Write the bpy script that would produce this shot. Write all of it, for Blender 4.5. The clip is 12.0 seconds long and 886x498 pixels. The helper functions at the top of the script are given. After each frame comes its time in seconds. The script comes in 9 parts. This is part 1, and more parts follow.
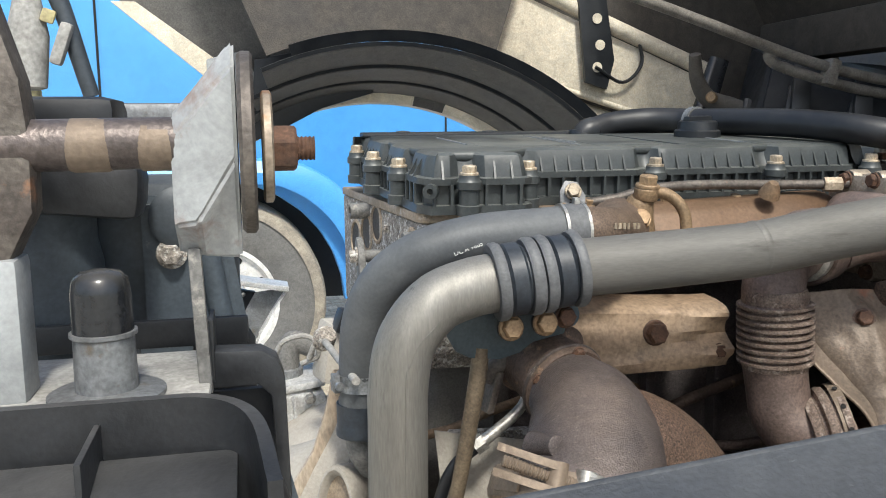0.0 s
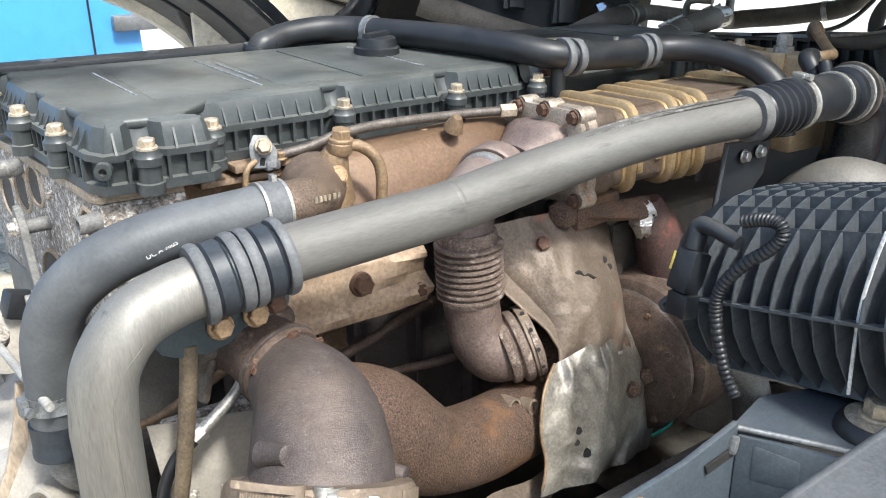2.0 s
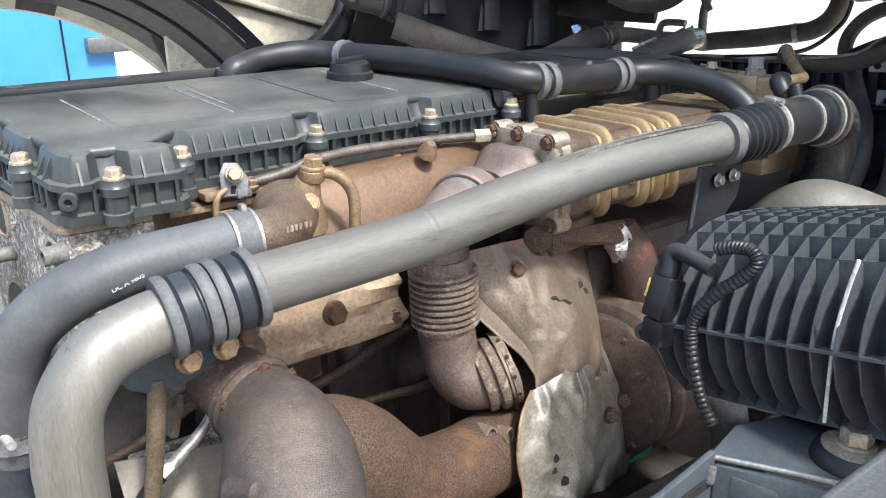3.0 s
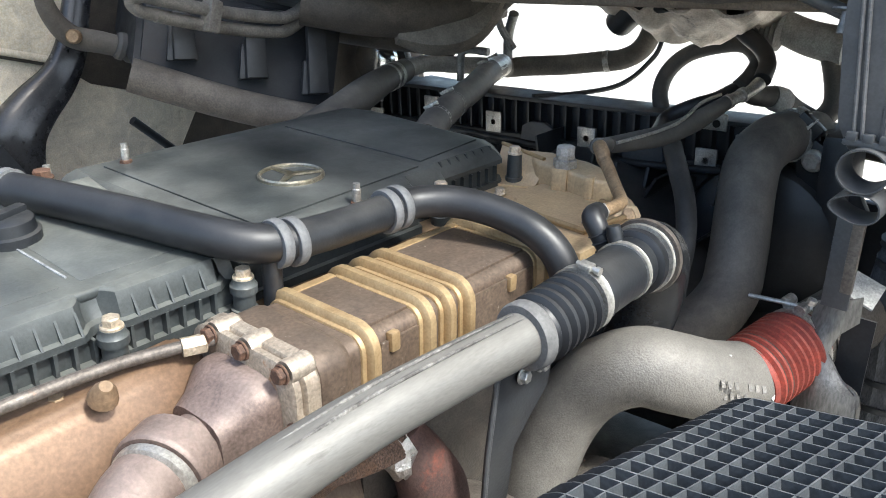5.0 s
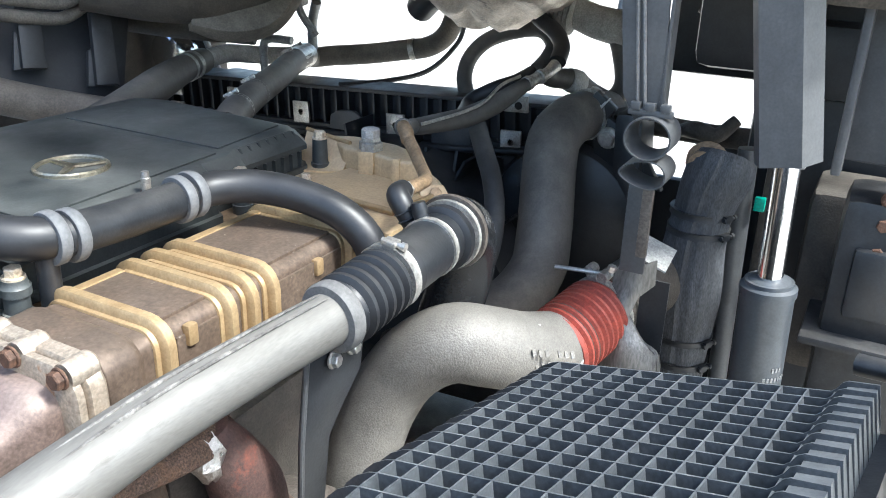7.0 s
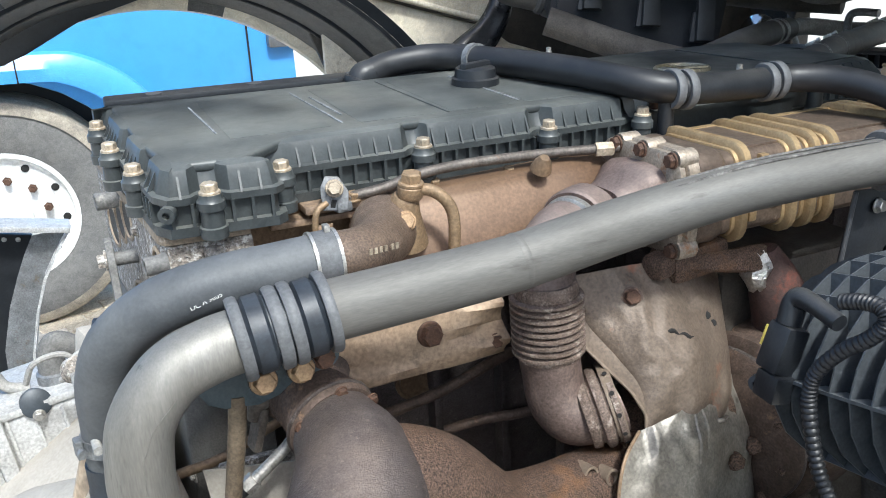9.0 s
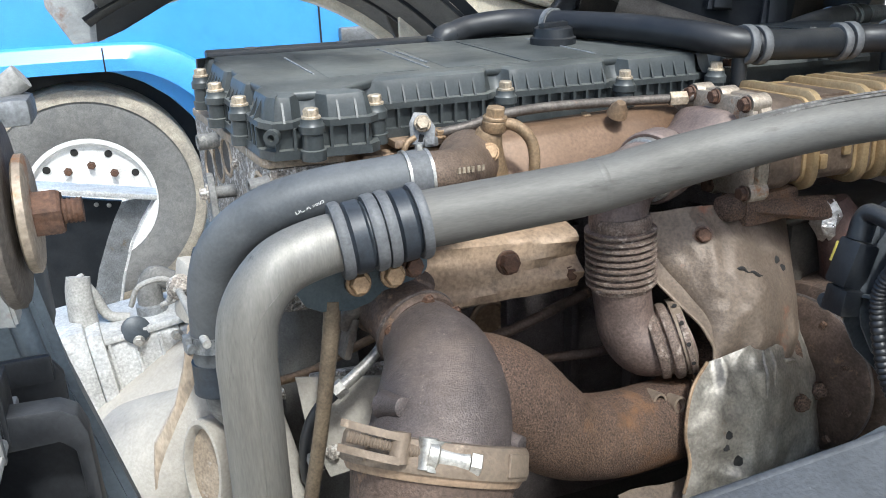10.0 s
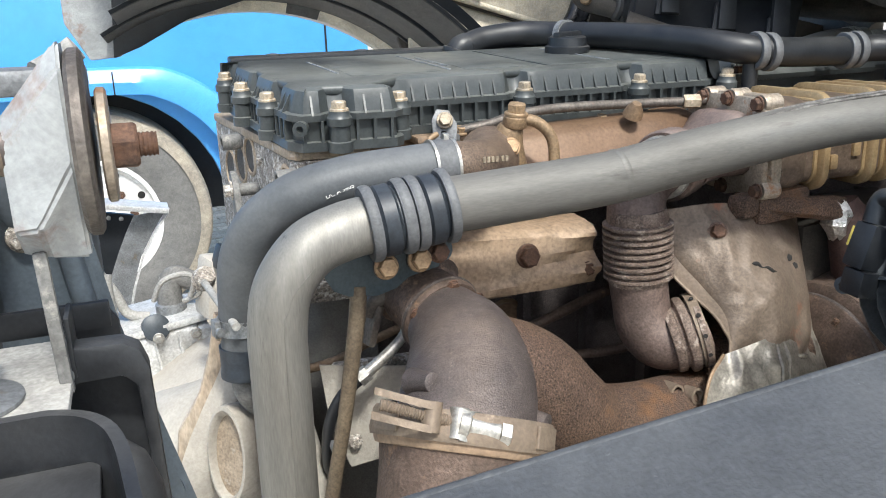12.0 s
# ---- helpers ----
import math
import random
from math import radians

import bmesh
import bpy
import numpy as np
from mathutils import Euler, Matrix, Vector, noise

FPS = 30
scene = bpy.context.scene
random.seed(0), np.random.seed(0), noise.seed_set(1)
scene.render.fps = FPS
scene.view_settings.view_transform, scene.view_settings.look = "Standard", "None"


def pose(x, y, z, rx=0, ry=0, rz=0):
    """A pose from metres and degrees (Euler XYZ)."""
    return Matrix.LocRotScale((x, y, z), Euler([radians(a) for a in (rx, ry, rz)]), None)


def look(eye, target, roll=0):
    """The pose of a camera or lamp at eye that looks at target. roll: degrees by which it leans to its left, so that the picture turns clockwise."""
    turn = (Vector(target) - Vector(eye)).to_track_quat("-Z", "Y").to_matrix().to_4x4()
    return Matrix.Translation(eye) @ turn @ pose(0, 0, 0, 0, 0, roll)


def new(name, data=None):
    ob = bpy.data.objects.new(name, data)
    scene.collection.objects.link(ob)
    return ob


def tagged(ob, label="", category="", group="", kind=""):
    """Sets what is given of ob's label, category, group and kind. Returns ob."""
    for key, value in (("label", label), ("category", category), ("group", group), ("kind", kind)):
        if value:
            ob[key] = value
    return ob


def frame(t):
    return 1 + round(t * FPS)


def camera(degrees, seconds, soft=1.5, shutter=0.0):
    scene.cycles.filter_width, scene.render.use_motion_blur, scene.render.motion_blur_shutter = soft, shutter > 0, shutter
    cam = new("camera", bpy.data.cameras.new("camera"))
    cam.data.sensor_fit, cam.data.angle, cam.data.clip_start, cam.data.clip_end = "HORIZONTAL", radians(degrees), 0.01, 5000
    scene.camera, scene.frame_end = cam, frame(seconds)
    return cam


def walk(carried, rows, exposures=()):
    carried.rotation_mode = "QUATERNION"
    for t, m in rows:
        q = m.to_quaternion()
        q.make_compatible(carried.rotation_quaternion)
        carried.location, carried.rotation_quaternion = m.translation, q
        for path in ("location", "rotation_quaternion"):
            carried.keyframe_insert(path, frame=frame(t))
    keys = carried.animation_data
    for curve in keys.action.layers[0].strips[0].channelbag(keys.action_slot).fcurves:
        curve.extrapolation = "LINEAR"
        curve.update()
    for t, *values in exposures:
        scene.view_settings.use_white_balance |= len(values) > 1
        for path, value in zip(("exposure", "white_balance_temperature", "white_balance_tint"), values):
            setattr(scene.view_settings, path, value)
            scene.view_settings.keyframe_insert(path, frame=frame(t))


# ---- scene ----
cam = camera(56.2, 12.0, soft=1.0)
PATH = [
    (0, (-0.519, -1.015, 1.446), (-0.077, 0.914, 1.151), -0.5),
    (0.5, (-0.516, -0.956, 1.476), (0.302, 0.815, 1.038), -0.9),
    (1, (-0.511, -0.939, 1.539), (0.502, 0.621, 0.804), -0.9),
    (1.5, (-0.51, -0.926, 1.554), (0.562, 0.587, 0.804), -0.2),
    (2, (-0.513, -0.943, 1.587), (0.574, 0.585, 0.892), -0.9),
    (2.5, (-0.515, -0.944, 1.594), (0.579, 0.58, 0.901), -1.2),
    (2.7, (-0.509, -0.941, 1.593), (0.59, 0.588, 0.92), -1.2),
    (4.3, (-0.382, -0.822, 1.683), (1.035, 0.474, 1.125), 0.5),
    (4.5, (-0.309, -0.759, 1.722), (1.124, 0.519, 1.163), 0.6),
    (5, (-0.145, -0.699, 1.76), (1.254, 0.505, 0.991), 0.3),
    (5.5, (-0.071, -0.69, 1.739), (1.477, 0.323, 0.98), 1.4),
    (6, (-0.07, -0.682, 1.738), (1.559, 0.193, 0.978), 2.2),
    (6.5, (-0.079, -0.684, 1.738), (1.569, 0.155, 0.975), 2.1),
    (6.7, (-0.092, -0.693, 1.736), (1.557, 0.143, 0.975), 2.0),
    (8.3, (-0.292, -0.818, 1.67), (0.93, 0.582, 0.93), -1.3),
    (8.5, (-0.326, -0.849, 1.653), (0.772, 0.663, 0.94), -1.6),
    (9, (-0.389, -0.931, 1.613), (0.373, 0.791, 0.94), -2.7),
    (9.5, (-0.425, -0.979, 1.573), (0.247, 0.79, 0.925), -3.0),
    (10, (-0.454, -1.0, 1.54), (0.19, 0.784, 0.904), -2.4),
    (10.5, (-0.468, -1.003, 1.523), (0.164, 0.791, 0.904), -1.9),
    (11, (-0.484, -1.01, 1.516), (0.158, 0.783, 0.905), -1.2),
    (11.5, (-0.491, -1.015, 1.506), (0.159, 0.783, 0.918), -1.6),
    (12, (-0.497, -1.023, 1.497), (0.166, 0.781, 0.943), -1.9),
]
walk(cam, [(t, look(eye, target, roll)) for t, eye, target, roll in PATH],
     exposures=[(0, 0.60, 6450, 5), (0.5, 1.07, 6600, 6), (1, 1.32, 6500, 6), (2.5, 1.25, 6200, 5), (4.4, 1.59, 6300, 5), (5.0, 1.60, 6250, 5), (5.5, 1.77, 6100, 4), (6.5, 2.02, 5950, 4), (8.5, 1.19, 6000, 4), (9.5, 0.85, 5900, 4), (10.5, 0.95, 6000, 4), (11, 0.98, 6100, 5), (12, 0.95, 6250, 5)])

# ---------------------------------------------------------------- light
world = bpy.data.worlds.new("sky_world")
scene.world = world
world.use_nodes = True
wn = world.node_tree.nodes
sky = wn.new("ShaderNodeTexSky")
sky.sky_type = "NISHITA"
sky.sun_disc = False
sky.sun_elevation = radians(54)
sky.sun_rotation = radians(180)
sky.air_density = 1.0
sky.dust_density = 3.0
sky.ozone_density = 1.0
wn["Background"].inputs["Strength"].default_value = 0.15
world.node_tree.links.new(sky.outputs[0], wn["Background"].inputs["Color"])
sun = new("sun", bpy.data.lights.new("sun", "SUN"))
sun.data.energy = 2.5
sun.data.angle = radians(7)
sun.data.color = (1.0, 0.965, 0.92)
SUN_FROM = Vector((0.0, -0.72, 1.0))
sun.matrix_world = look(SUN_FROM * 10, (0, 0, 0))


# ---------------------------------------------------------------- materials
def link(nt, a, b):
    nt.links.new(a, b)


def mat(name, c1, c2=None, rough=0.5, metal=0.0, scale=30.0, fine=300.0, bump=0.1, spot=None, spot_amt=0.5, spot_scale=12.0,
        dust=None, dust_amt=0.0, rough2=None, coat=0.0, stretch=None, vary=0.0, dust_scale=9.0, grain=0.16, spec=0.5, mottle=0.2, relief=0.002):
    """Two-scale surface: broad stains (c1 to c2), fine grain, optional spots of a third colour, optional dust lying on upward faces."""
    m = bpy.data.materials.new(name)
    m.use_nodes = True
    nt = m.node_tree
    b = nt.nodes["Principled BSDF"]
    c2 = c2 or tuple(x * 0.75 for x in c1)
    tc = nt.nodes.new("ShaderNodeTexCoord")
    co = tc.outputs["Object"]
    if stretch:
        mp = nt.nodes.new("ShaderNodeMapping")
        mp.inputs["Scale"].default_value = stretch
        link(nt, co, mp.inputs["Vector"])
        co = mp.outputs["Vector"]
    n1 = nt.nodes.new("ShaderNodeTexNoise")
    n1.inputs["Scale"].default_value = scale
    n1.inputs["Detail"].default_value = 6
    n1.inputs["Roughness"].default_value = 0.65
    link(nt, co, n1.inputs["Vector"])
    n2 = nt.nodes.new("ShaderNodeTexNoise")
    n2.inputs["Scale"].default_value = fine
    n2.inputs["Detail"].default_value = 3
    link(nt, co, n2.inputs["Vector"])
    r1 = nt.nodes.new("ShaderNodeValToRGB")
    r1.color_ramp.elements[0].position, r1.color_ramp.elements[1].position = 0.36, 0.66
    r1.color_ramp.elements[0].color, r1.color_ramp.elements[1].color = (*c1, 1), (*c2, 1)
    link(nt, n1.outputs["Fac"], r1.inputs["Fac"])
    mul = nt.nodes.new("ShaderNodeMix")
    mul.data_type, mul.blend_type = "RGBA", "OVERLAY"
    mul.inputs["Factor"].default_value = min(0.8, grain * 1.5)
    r2 = nt.nodes.new("ShaderNodeMapRange")
    r2.inputs["From Min"].default_value, r2.inputs["From Max"].default_value = 0.3, 0.7
    link(nt, n2.outputs["Fac"], r2.inputs["Value"])
    link(nt, r1.outputs["Color"], mul.inputs["A"])
    link(nt, r2.outputs[0], mul.inputs["B"])
    col = mul.outputs["Result"]
    if spot:
        n3 = nt.nodes.new("ShaderNodeTexNoise")
        n3.inputs["Scale"].default_value = spot_scale
        n3.inputs["Detail"].default_value = 8
        n3.inputs["Roughness"].default_value = 0.7
        link(nt, co if stretch else tc.outputs["Object"], n3.inputs["Vector"])
        r3 = nt.nodes.new("ShaderNodeValToRGB")
        r3.color_ramp.elements[0].position, r3.color_ramp.elements[1].position = 0.70 - 0.4 * spot_amt, 0.80 - 0.4 * spot_amt
        link(nt, n3.outputs["Fac"], r3.inputs["Fac"])
        mx = nt.nodes.new("ShaderNodeMix")
        mx.data_type = "RGBA"
        link(nt, r3.outputs["Color"], mx.inputs["Factor"])
        link(nt, col, mx.inputs["A"])
        mx.inputs["B"].default_value = (*spot, 1)
        col = mx.outputs["Result"]
    if dust:
        g = nt.nodes.new("ShaderNodeNewGeometry")
        sx = nt.nodes.new("ShaderNodeSeparateXYZ")
        link(nt, g.outputs["Normal"], sx.inputs[0])
        n4 = nt.nodes.new("ShaderNodeTexNoise")
        n4.inputs["Scale"].default_value = dust_scale
        n4.inputs["Detail"].default_value = 7
        link(nt, tc.outputs["Object"], n4.inputs["Vector"])
        rr = nt.nodes.new("ShaderNodeMapRange")
        rr.inputs["From Min"].default_value, rr.inputs["From Max"].default_value = 0.35, 0.7
        link(nt, n4.outputs["Fac"], rr.inputs["Value"])
        up = nt.nodes.new("ShaderNodeMapRange")
        up.inputs["From Min"].default_value, up.inputs["From Max"].default_value = 0.15, 0.95
        up.inputs["To Max"].default_value = dust_amt
        link(nt, sx.outputs["Z"], up.inputs["Value"])
        mm = nt.nodes.new("ShaderNodeMath")
        mm.operation = "MULTIPLY"
        link(nt, rr.outputs[0], mm.inputs[0])
        link(nt, up.outputs[0], mm.inputs[1])
        md = nt.nodes.new("ShaderNodeMix")
        md.data_type = "RGBA"
        link(nt, mm.outputs[0], md.inputs["Factor"])
        link(nt, col, md.inputs["A"])
        md.inputs["B"].default_value = (*dust, 1)
        col = md.outputs["Result"]
    if mottle:
        # uneven grime and scuffs, broken down to a fine scale
        n5 = nt.nodes.new("ShaderNodeTexNoise")
        n5.inputs["Scale"].default_value = scale * 2.3 + 12
        n5.inputs["Detail"].default_value = 11
        n5.inputs["Roughness"].default_value = 0.78
        n5.inputs["Distortion"].default_value = 0.6
        link(nt, co, n5.inputs["Vector"])
        r5 = nt.nodes.new("ShaderNodeMapRange")
        r5.inputs["From Min"].default_value, r5.inputs["From Max"].default_value = 0.30, 0.70
        r5.inputs["To Min"].default_value, r5.inputs["To Max"].default_value = 1 - mottle * 1.6, 1 + mottle * 1.25
        link(nt, n5.outputs["Fac"], r5.inputs["Value"])
        m5 = nt.nodes.new("ShaderNodeMix")
        m5.data_type, m5.blend_type = "RGBA", "MULTIPLY"
        m5.inputs["Factor"].default_value = 1.0
        link(nt, col, m5.inputs["A"])
        link(nt, r5.outputs[0], m5.inputs["B"])
        col = m5.outputs["Result"]
    if vary:
        oi = nt.nodes.new("ShaderNodeObjectInfo")
        hs = nt.nodes.new("ShaderNodeHueSaturation")
        vr = nt.nodes.new("ShaderNodeMapRange")
        vr.inputs["To Min"].default_value, vr.inputs["To Max"].default_value = 1 - vary, 1 + vary
        link(nt, oi.outputs["Random"], vr.inputs["Value"])
        link(nt, vr.outputs[0], hs.inputs["Value"])
        link(nt, col, hs.inputs["Color"])
        col = hs.outputs["Color"]
    link(nt, col, b.inputs["Base Color"])
    b.inputs["Metallic"].default_value = metal
    rg = nt.nodes.new("ShaderNodeMapRange")
    rg.inputs["From Min"].default_value, rg.inputs["From Max"].default_value = 0.3, 0.7
    rg.inputs["To Min"].default_value, rg.inputs["To Max"].default_value = rough, rough2 if rough2 is not None else min(1, rough + 0.2)
    link(nt, n1.outputs["Fac"], rg.inputs["Value"])
    link(nt, rg.outputs[0], b.inputs["Roughness"])
    b.inputs["Coat Weight"].default_value = coat
    b.inputs["Specular IOR Level"].default_value = spec
    if bump:
        bp = nt.nodes.new("ShaderNodeBump")
        bp.inputs["Strength"].default_value = min(1.0, bump)
        bp.inputs["Distance"].default_value = relief
        ad = nt.nodes.new("ShaderNodeMath")
        ad.operation = "ADD"
        link(nt, n1.outputs["Fac"], ad.inputs[0])
        link(nt, n2.outputs["Fac"], ad.inputs[1])
        link(nt, ad.outputs[0], bp.inputs["Height"])
        link(nt, bp.outputs[0], b.inputs["Normal"])
    return m


DUST = (0.42, 0.39, 0.34)
M = {}
M["black_plastic"] = mat("black_plastic", (0.011, 0.013, 0.016), (0.019, 0.021, 0.024), 0.32, dust=DUST, dust_amt=0.10, bump=0.12, scale=25, spec=0.45, grain=0.1, mottle=0.16)
M["cover"] = mat("cover_plastic", (0.033, 0.038, 0.039), (0.054, 0.060, 0.060), 0.30, dust=(0.44, 0.44, 0.38), dust_amt=0.33, bump=0.10, scale=14, dust_scale=5, grain=0.1, mottle=0.16)
M["bead_grey"] = mat("bead_grey", (0.150, 0.147, 0.142), (0.105, 0.102, 0.098), 0.5, scale=16, bump=0.06, grain=0.10)
M["guard_plastic"] = mat("guard_plastic", (0.014, 0.015, 0.017), (0.024, 0.025, 0.027), 0.34, dust=(0.36, 0.34, 0.31), dust_amt=0.16, bump=0.12, scale=20, spec=0.5, grain=0.1, mottle=0.25)
M["gloss_rubber"] = mat("gloss_rubber", (0.012, 0.013, 0.015), (0.020, 0.021, 0.023), 0.16, bump=0.04, dust=DUST, dust_amt=0.15, scale=20, rough2=0.3)
M["rubber"] = mat("rubber", (0.010, 0.011, 0.013), (0.017, 0.018, 0.021), 0.36, bump=0.05, dust=DUST, dust_amt=0.04, scale=20, spec=0.5, grain=0.08, mottle=0.14)
M["old_rubber"] = mat("old_rubber", (0.040, 0.039, 0.038), (0.066, 0.062, 0.056), 0.5, bump=0.06, dust=(0.36, 0.35, 0.33), dust_amt=0.25, scale=9, grain=0.08, mottle=0.16)
# one steel in two tones: the upright's brighter light is put into its colour
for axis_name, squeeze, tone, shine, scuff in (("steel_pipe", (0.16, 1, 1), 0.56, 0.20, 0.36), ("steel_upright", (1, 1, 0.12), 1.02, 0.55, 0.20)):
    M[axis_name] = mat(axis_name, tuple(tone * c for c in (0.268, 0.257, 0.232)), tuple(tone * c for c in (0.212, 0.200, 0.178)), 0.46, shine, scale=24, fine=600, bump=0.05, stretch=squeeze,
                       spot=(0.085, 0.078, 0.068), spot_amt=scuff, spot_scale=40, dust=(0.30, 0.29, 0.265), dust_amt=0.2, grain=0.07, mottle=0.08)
M["worn_line"] = mat("worn_line", (0.30, 0.31, 0.31), (0.12, 0.125, 0.13), 0.5, scale=60, bump=0.2)
M["flange_metal"] = mat("flange_metal", (0.42, 0.36, 0.29), (0.30, 0.24, 0.18), 0.42, 0.5, scale=16, bump=0.25, spot=(0.33, 0.15, 0.06), spot_amt=0.28, spot_scale=24)
M["ring_rubber"] = mat("ring_rubber", (0.125, 0.127, 0.130), (0.090, 0.092, 0.094), 0.5, bump=0.06, scale=14, grain=0.10, mottle=0.2)
M["crate"] = mat("crate_plastic", (0.046, 0.052, 0.058), (0.074, 0.081, 0.087), 0.28, scale=14, bump=0.08, dust=(0.38, 0.39, 0.39), dust_amt=0.24, dust_scale=16, grain=0.12, mottle=0.28)
M["grey_rubber"] = mat("grey_rubber", (0.070, 0.075, 0.080), (0.10, 0.104, 0.107), 0.48, bump=0.05, scale=7, dust=(0.3, 0.3, 0.29), dust_amt=0.2, grain=0.06, mottle=0.16)
M["dusty_hose"] = mat("dusty_hose", (0.075, 0.068, 0.058), (0.13, 0.115, 0.095), 0.65, scale=12, bump=0.2, dust=(0.42, 0.38, 0.32), dust_amt=0.5, grain=0.15)
M["manifold_tan"] = mat("manifold_tan", (0.36, 0.26, 0.175), (0.25, 0.17, 0.11), 0.48, 0.25, scale=7, fine=180, bump=0.25, spot=(0.11, 0.082, 0.062), spot_amt=0.25, spot_scale=9, mottle=0.18)
M["dull_yellow"] = mat("dull_yellow", (0.48, 0.42, 0.20), (0.38, 0.33, 0.2), 0.6, scale=40, bump=0.1)
M["front_plastic"] = mat("front_plastic", (0.023, 0.027, 0.028), (0.038, 0.043, 0.043), 0.32, dust=(0.40, 0.40, 0.36), dust_amt=0.30, bump=0.10, scale=14, dust_scale=5, grain=0.1)
M["scraped_tube"] = mat("scraped_tube", (0.14, 0.115, 0.105), (0.085, 0.07, 0.063), 0.35, 0.5, scale=14, bump=0.3, spot=(0.50, 0.44, 0.38), spot_amt=0.24, spot_scale=20)
M["shield_brown"] = mat("shield_brown", (0.175, 0.135, 0.103), (0.125, 0.094, 0.070), 0.46, 0.25, scale=7, fine=240, bump=0.35, spot=(0.27, 0.10, 0.05), spot_amt=0.24, spot_scale=8, dust=(0.24, 0.20, 0.16), dust_amt=0.25, mottle=0.18)
M["clamp_tan"] = mat("clamp_tan", (0.25, 0.195, 0.145), (0.165, 0.125, 0.09), 0.48, 0.35, scale=14, fine=240, bump=0.3, spot=(0.40, 0.32, 0.24), spot_amt=0.2, spot_scale=30, grain=0.08, mottle=0.14)
M["dusty_pipe"] = mat("dusty_pipe", (0.24, 0.22, 0.195), (0.15, 0.135, 0.115), 0.5, 0.4, scale=14, bump=0.2, dust=(0.42, 0.39, 0.34), dust_amt=0.4)
M["galv"] = mat("galv", (0.27, 0.28, 0.285), (0.19, 0.19, 0.19), 0.42, 0.6, scale=14, bump=0.12, spot=(0.18, 0.14, 0.10), spot_amt=0.25, spot_scale=25, dust=DUST, dust_amt=0.2)
M["zinc"] = mat("zinc", (0.52, 0.505, 0.47), (0.36, 0.34, 0.305), 0.32, 0.75, scale=40, bump=0.15)
M["brass_bolt"] = mat("brass_bolt", (0.50, 0.425, 0.32), (0.36, 0.285, 0.20), 0.45, 0.4, scale=60, bump=0.2, dust=(0.58, 0.53, 0.45), dust_amt=0.3, vary=0.25)
M["rusty_bolt"] = mat("rusty_bolt", (0.145, 0.075, 0.045), (0.075, 0.045, 0.032), 0.65, 0.3, scale=90, bump=0.5)
M["cast_rust"] = mat("cast_rust", grain=0.26, c1=(0.115, 0.097, 0.093), c2=(0.082, 0.068, 0.065), rough=0.40, metal=0.4, scale=8, fine=620, bump=0.65, relief=0.0016, spot=(0.27, 0.22, 0.19), spot_amt=0.24, spot_scale=190, dust=(0.30, 0.22, 0.16), dust_amt=0.3, dust_scale=14, mottle=0.25)
M["cast_brown"] = mat("cast_brown", grain=0.5, c1=(0.135, 0.085, 0.058), c2=(0.095, 0.062, 0.047), rough=0.52, metal=0.35, scale=8, fine=480, bump=0.9, relief=0.003, spot=(0.20, 0.105, 0.052), spot_amt=0.40, spot_scale=7)
M["alu_brown"] = mat("alu_brown", (0.225, 0.150, 0.090), (0.150, 0.099, 0.060), 0.42, 0.4, scale=6, fine=240, bump=0.18, spot=(0.31, 0.22, 0.13), spot_amt=0.26, spot_scale=14, dust=(0.40, 0.31, 0.21), dust_amt=0.35, grain=0.16)
M["rail_brown"] = mat("rail_brown", (0.155, 0.094, 0.056), (0.115, 0.069, 0.043), 0.40, 0.3, scale=5, fine=240, bump=0.12, spot=(0.27, 0.185, 0.10), spot_amt=0.18, spot_scale=9, dust=(0.28, 0.20, 0.12), dust_amt=0.12, grain=0.12, mottle=0.14)
M["neck_brown"] = mat("neck_brown", (0.175, 0.125, 0.090), (0.125, 0.088, 0.064), 0.45, 0.3, scale=12, fine=420, bump=0.5, spot=(0.24, 0.15, 0.08), spot_amt=0.2, spot_scale=20, dust=(0.30, 0.23, 0.16), dust_amt=0.25, grain=0.25)
M["tan_fitting"] = mat("tan_fitting", (0.31, 0.215, 0.125), (0.21, 0.14, 0.08), 0.45, 0.35, scale=20, fine=300, bump=0.3, spot=(0.14, 0.09, 0.055), spot_amt=0.22, spot_scale=30, dust=(0.40, 0.31, 0.21), dust_amt=0.3, vary=0.15)
M["coupling_rubber"] = mat("coupling_rubber", (0.014, 0.018, 0.024), (0.028, 0.034, 0.042), 0.38, bump=0.08, dust=(0.26, 0.27, 0.28), dust_amt=0.10, scale=16, grain=0.1, mottle=0.3)
M["dip_tan"] = mat("dip_tan", (0.20, 0.155, 0.105), (0.135, 0.102, 0.070), 0.45, 0.3, scale=20, bump=0.2, spot=(0.30, 0.25, 0.19), spot_amt=0.15, spot_scale=30)
M["cooler"] = mat("cooler_steel", (0.185, 0.135, 0.10), (0.125, 0.092, 0.070), 0.34, 0.5, scale=9, fine=220, bump=0.15, spot=(0.60, 0.56, 0.50), spot_amt=0.13, spot_scale=110, dust=(0.30, 0.25, 0.205), dust_amt=0.25)
M["cooler_rim"] = mat("cooler_rim", (0.46, 0.335, 0.185), (0.33, 0.225, 0.115), 0.40, 0.5, scale=18, bump=0.2, spot=(0.18, 0.12, 0.08), spot_amt=0.22, spot_scale=25, grain=0.08, mottle=0.10)
M["mauve"] = mat("mauve_steel", (0.175, 0.125, 0.106), (0.115, 0.083, 0.070), 0.46, 0.35, scale=9, bump=0.2, dust=(0.42, 0.34, 0.30), dust_amt=0.55, grain=0.2)
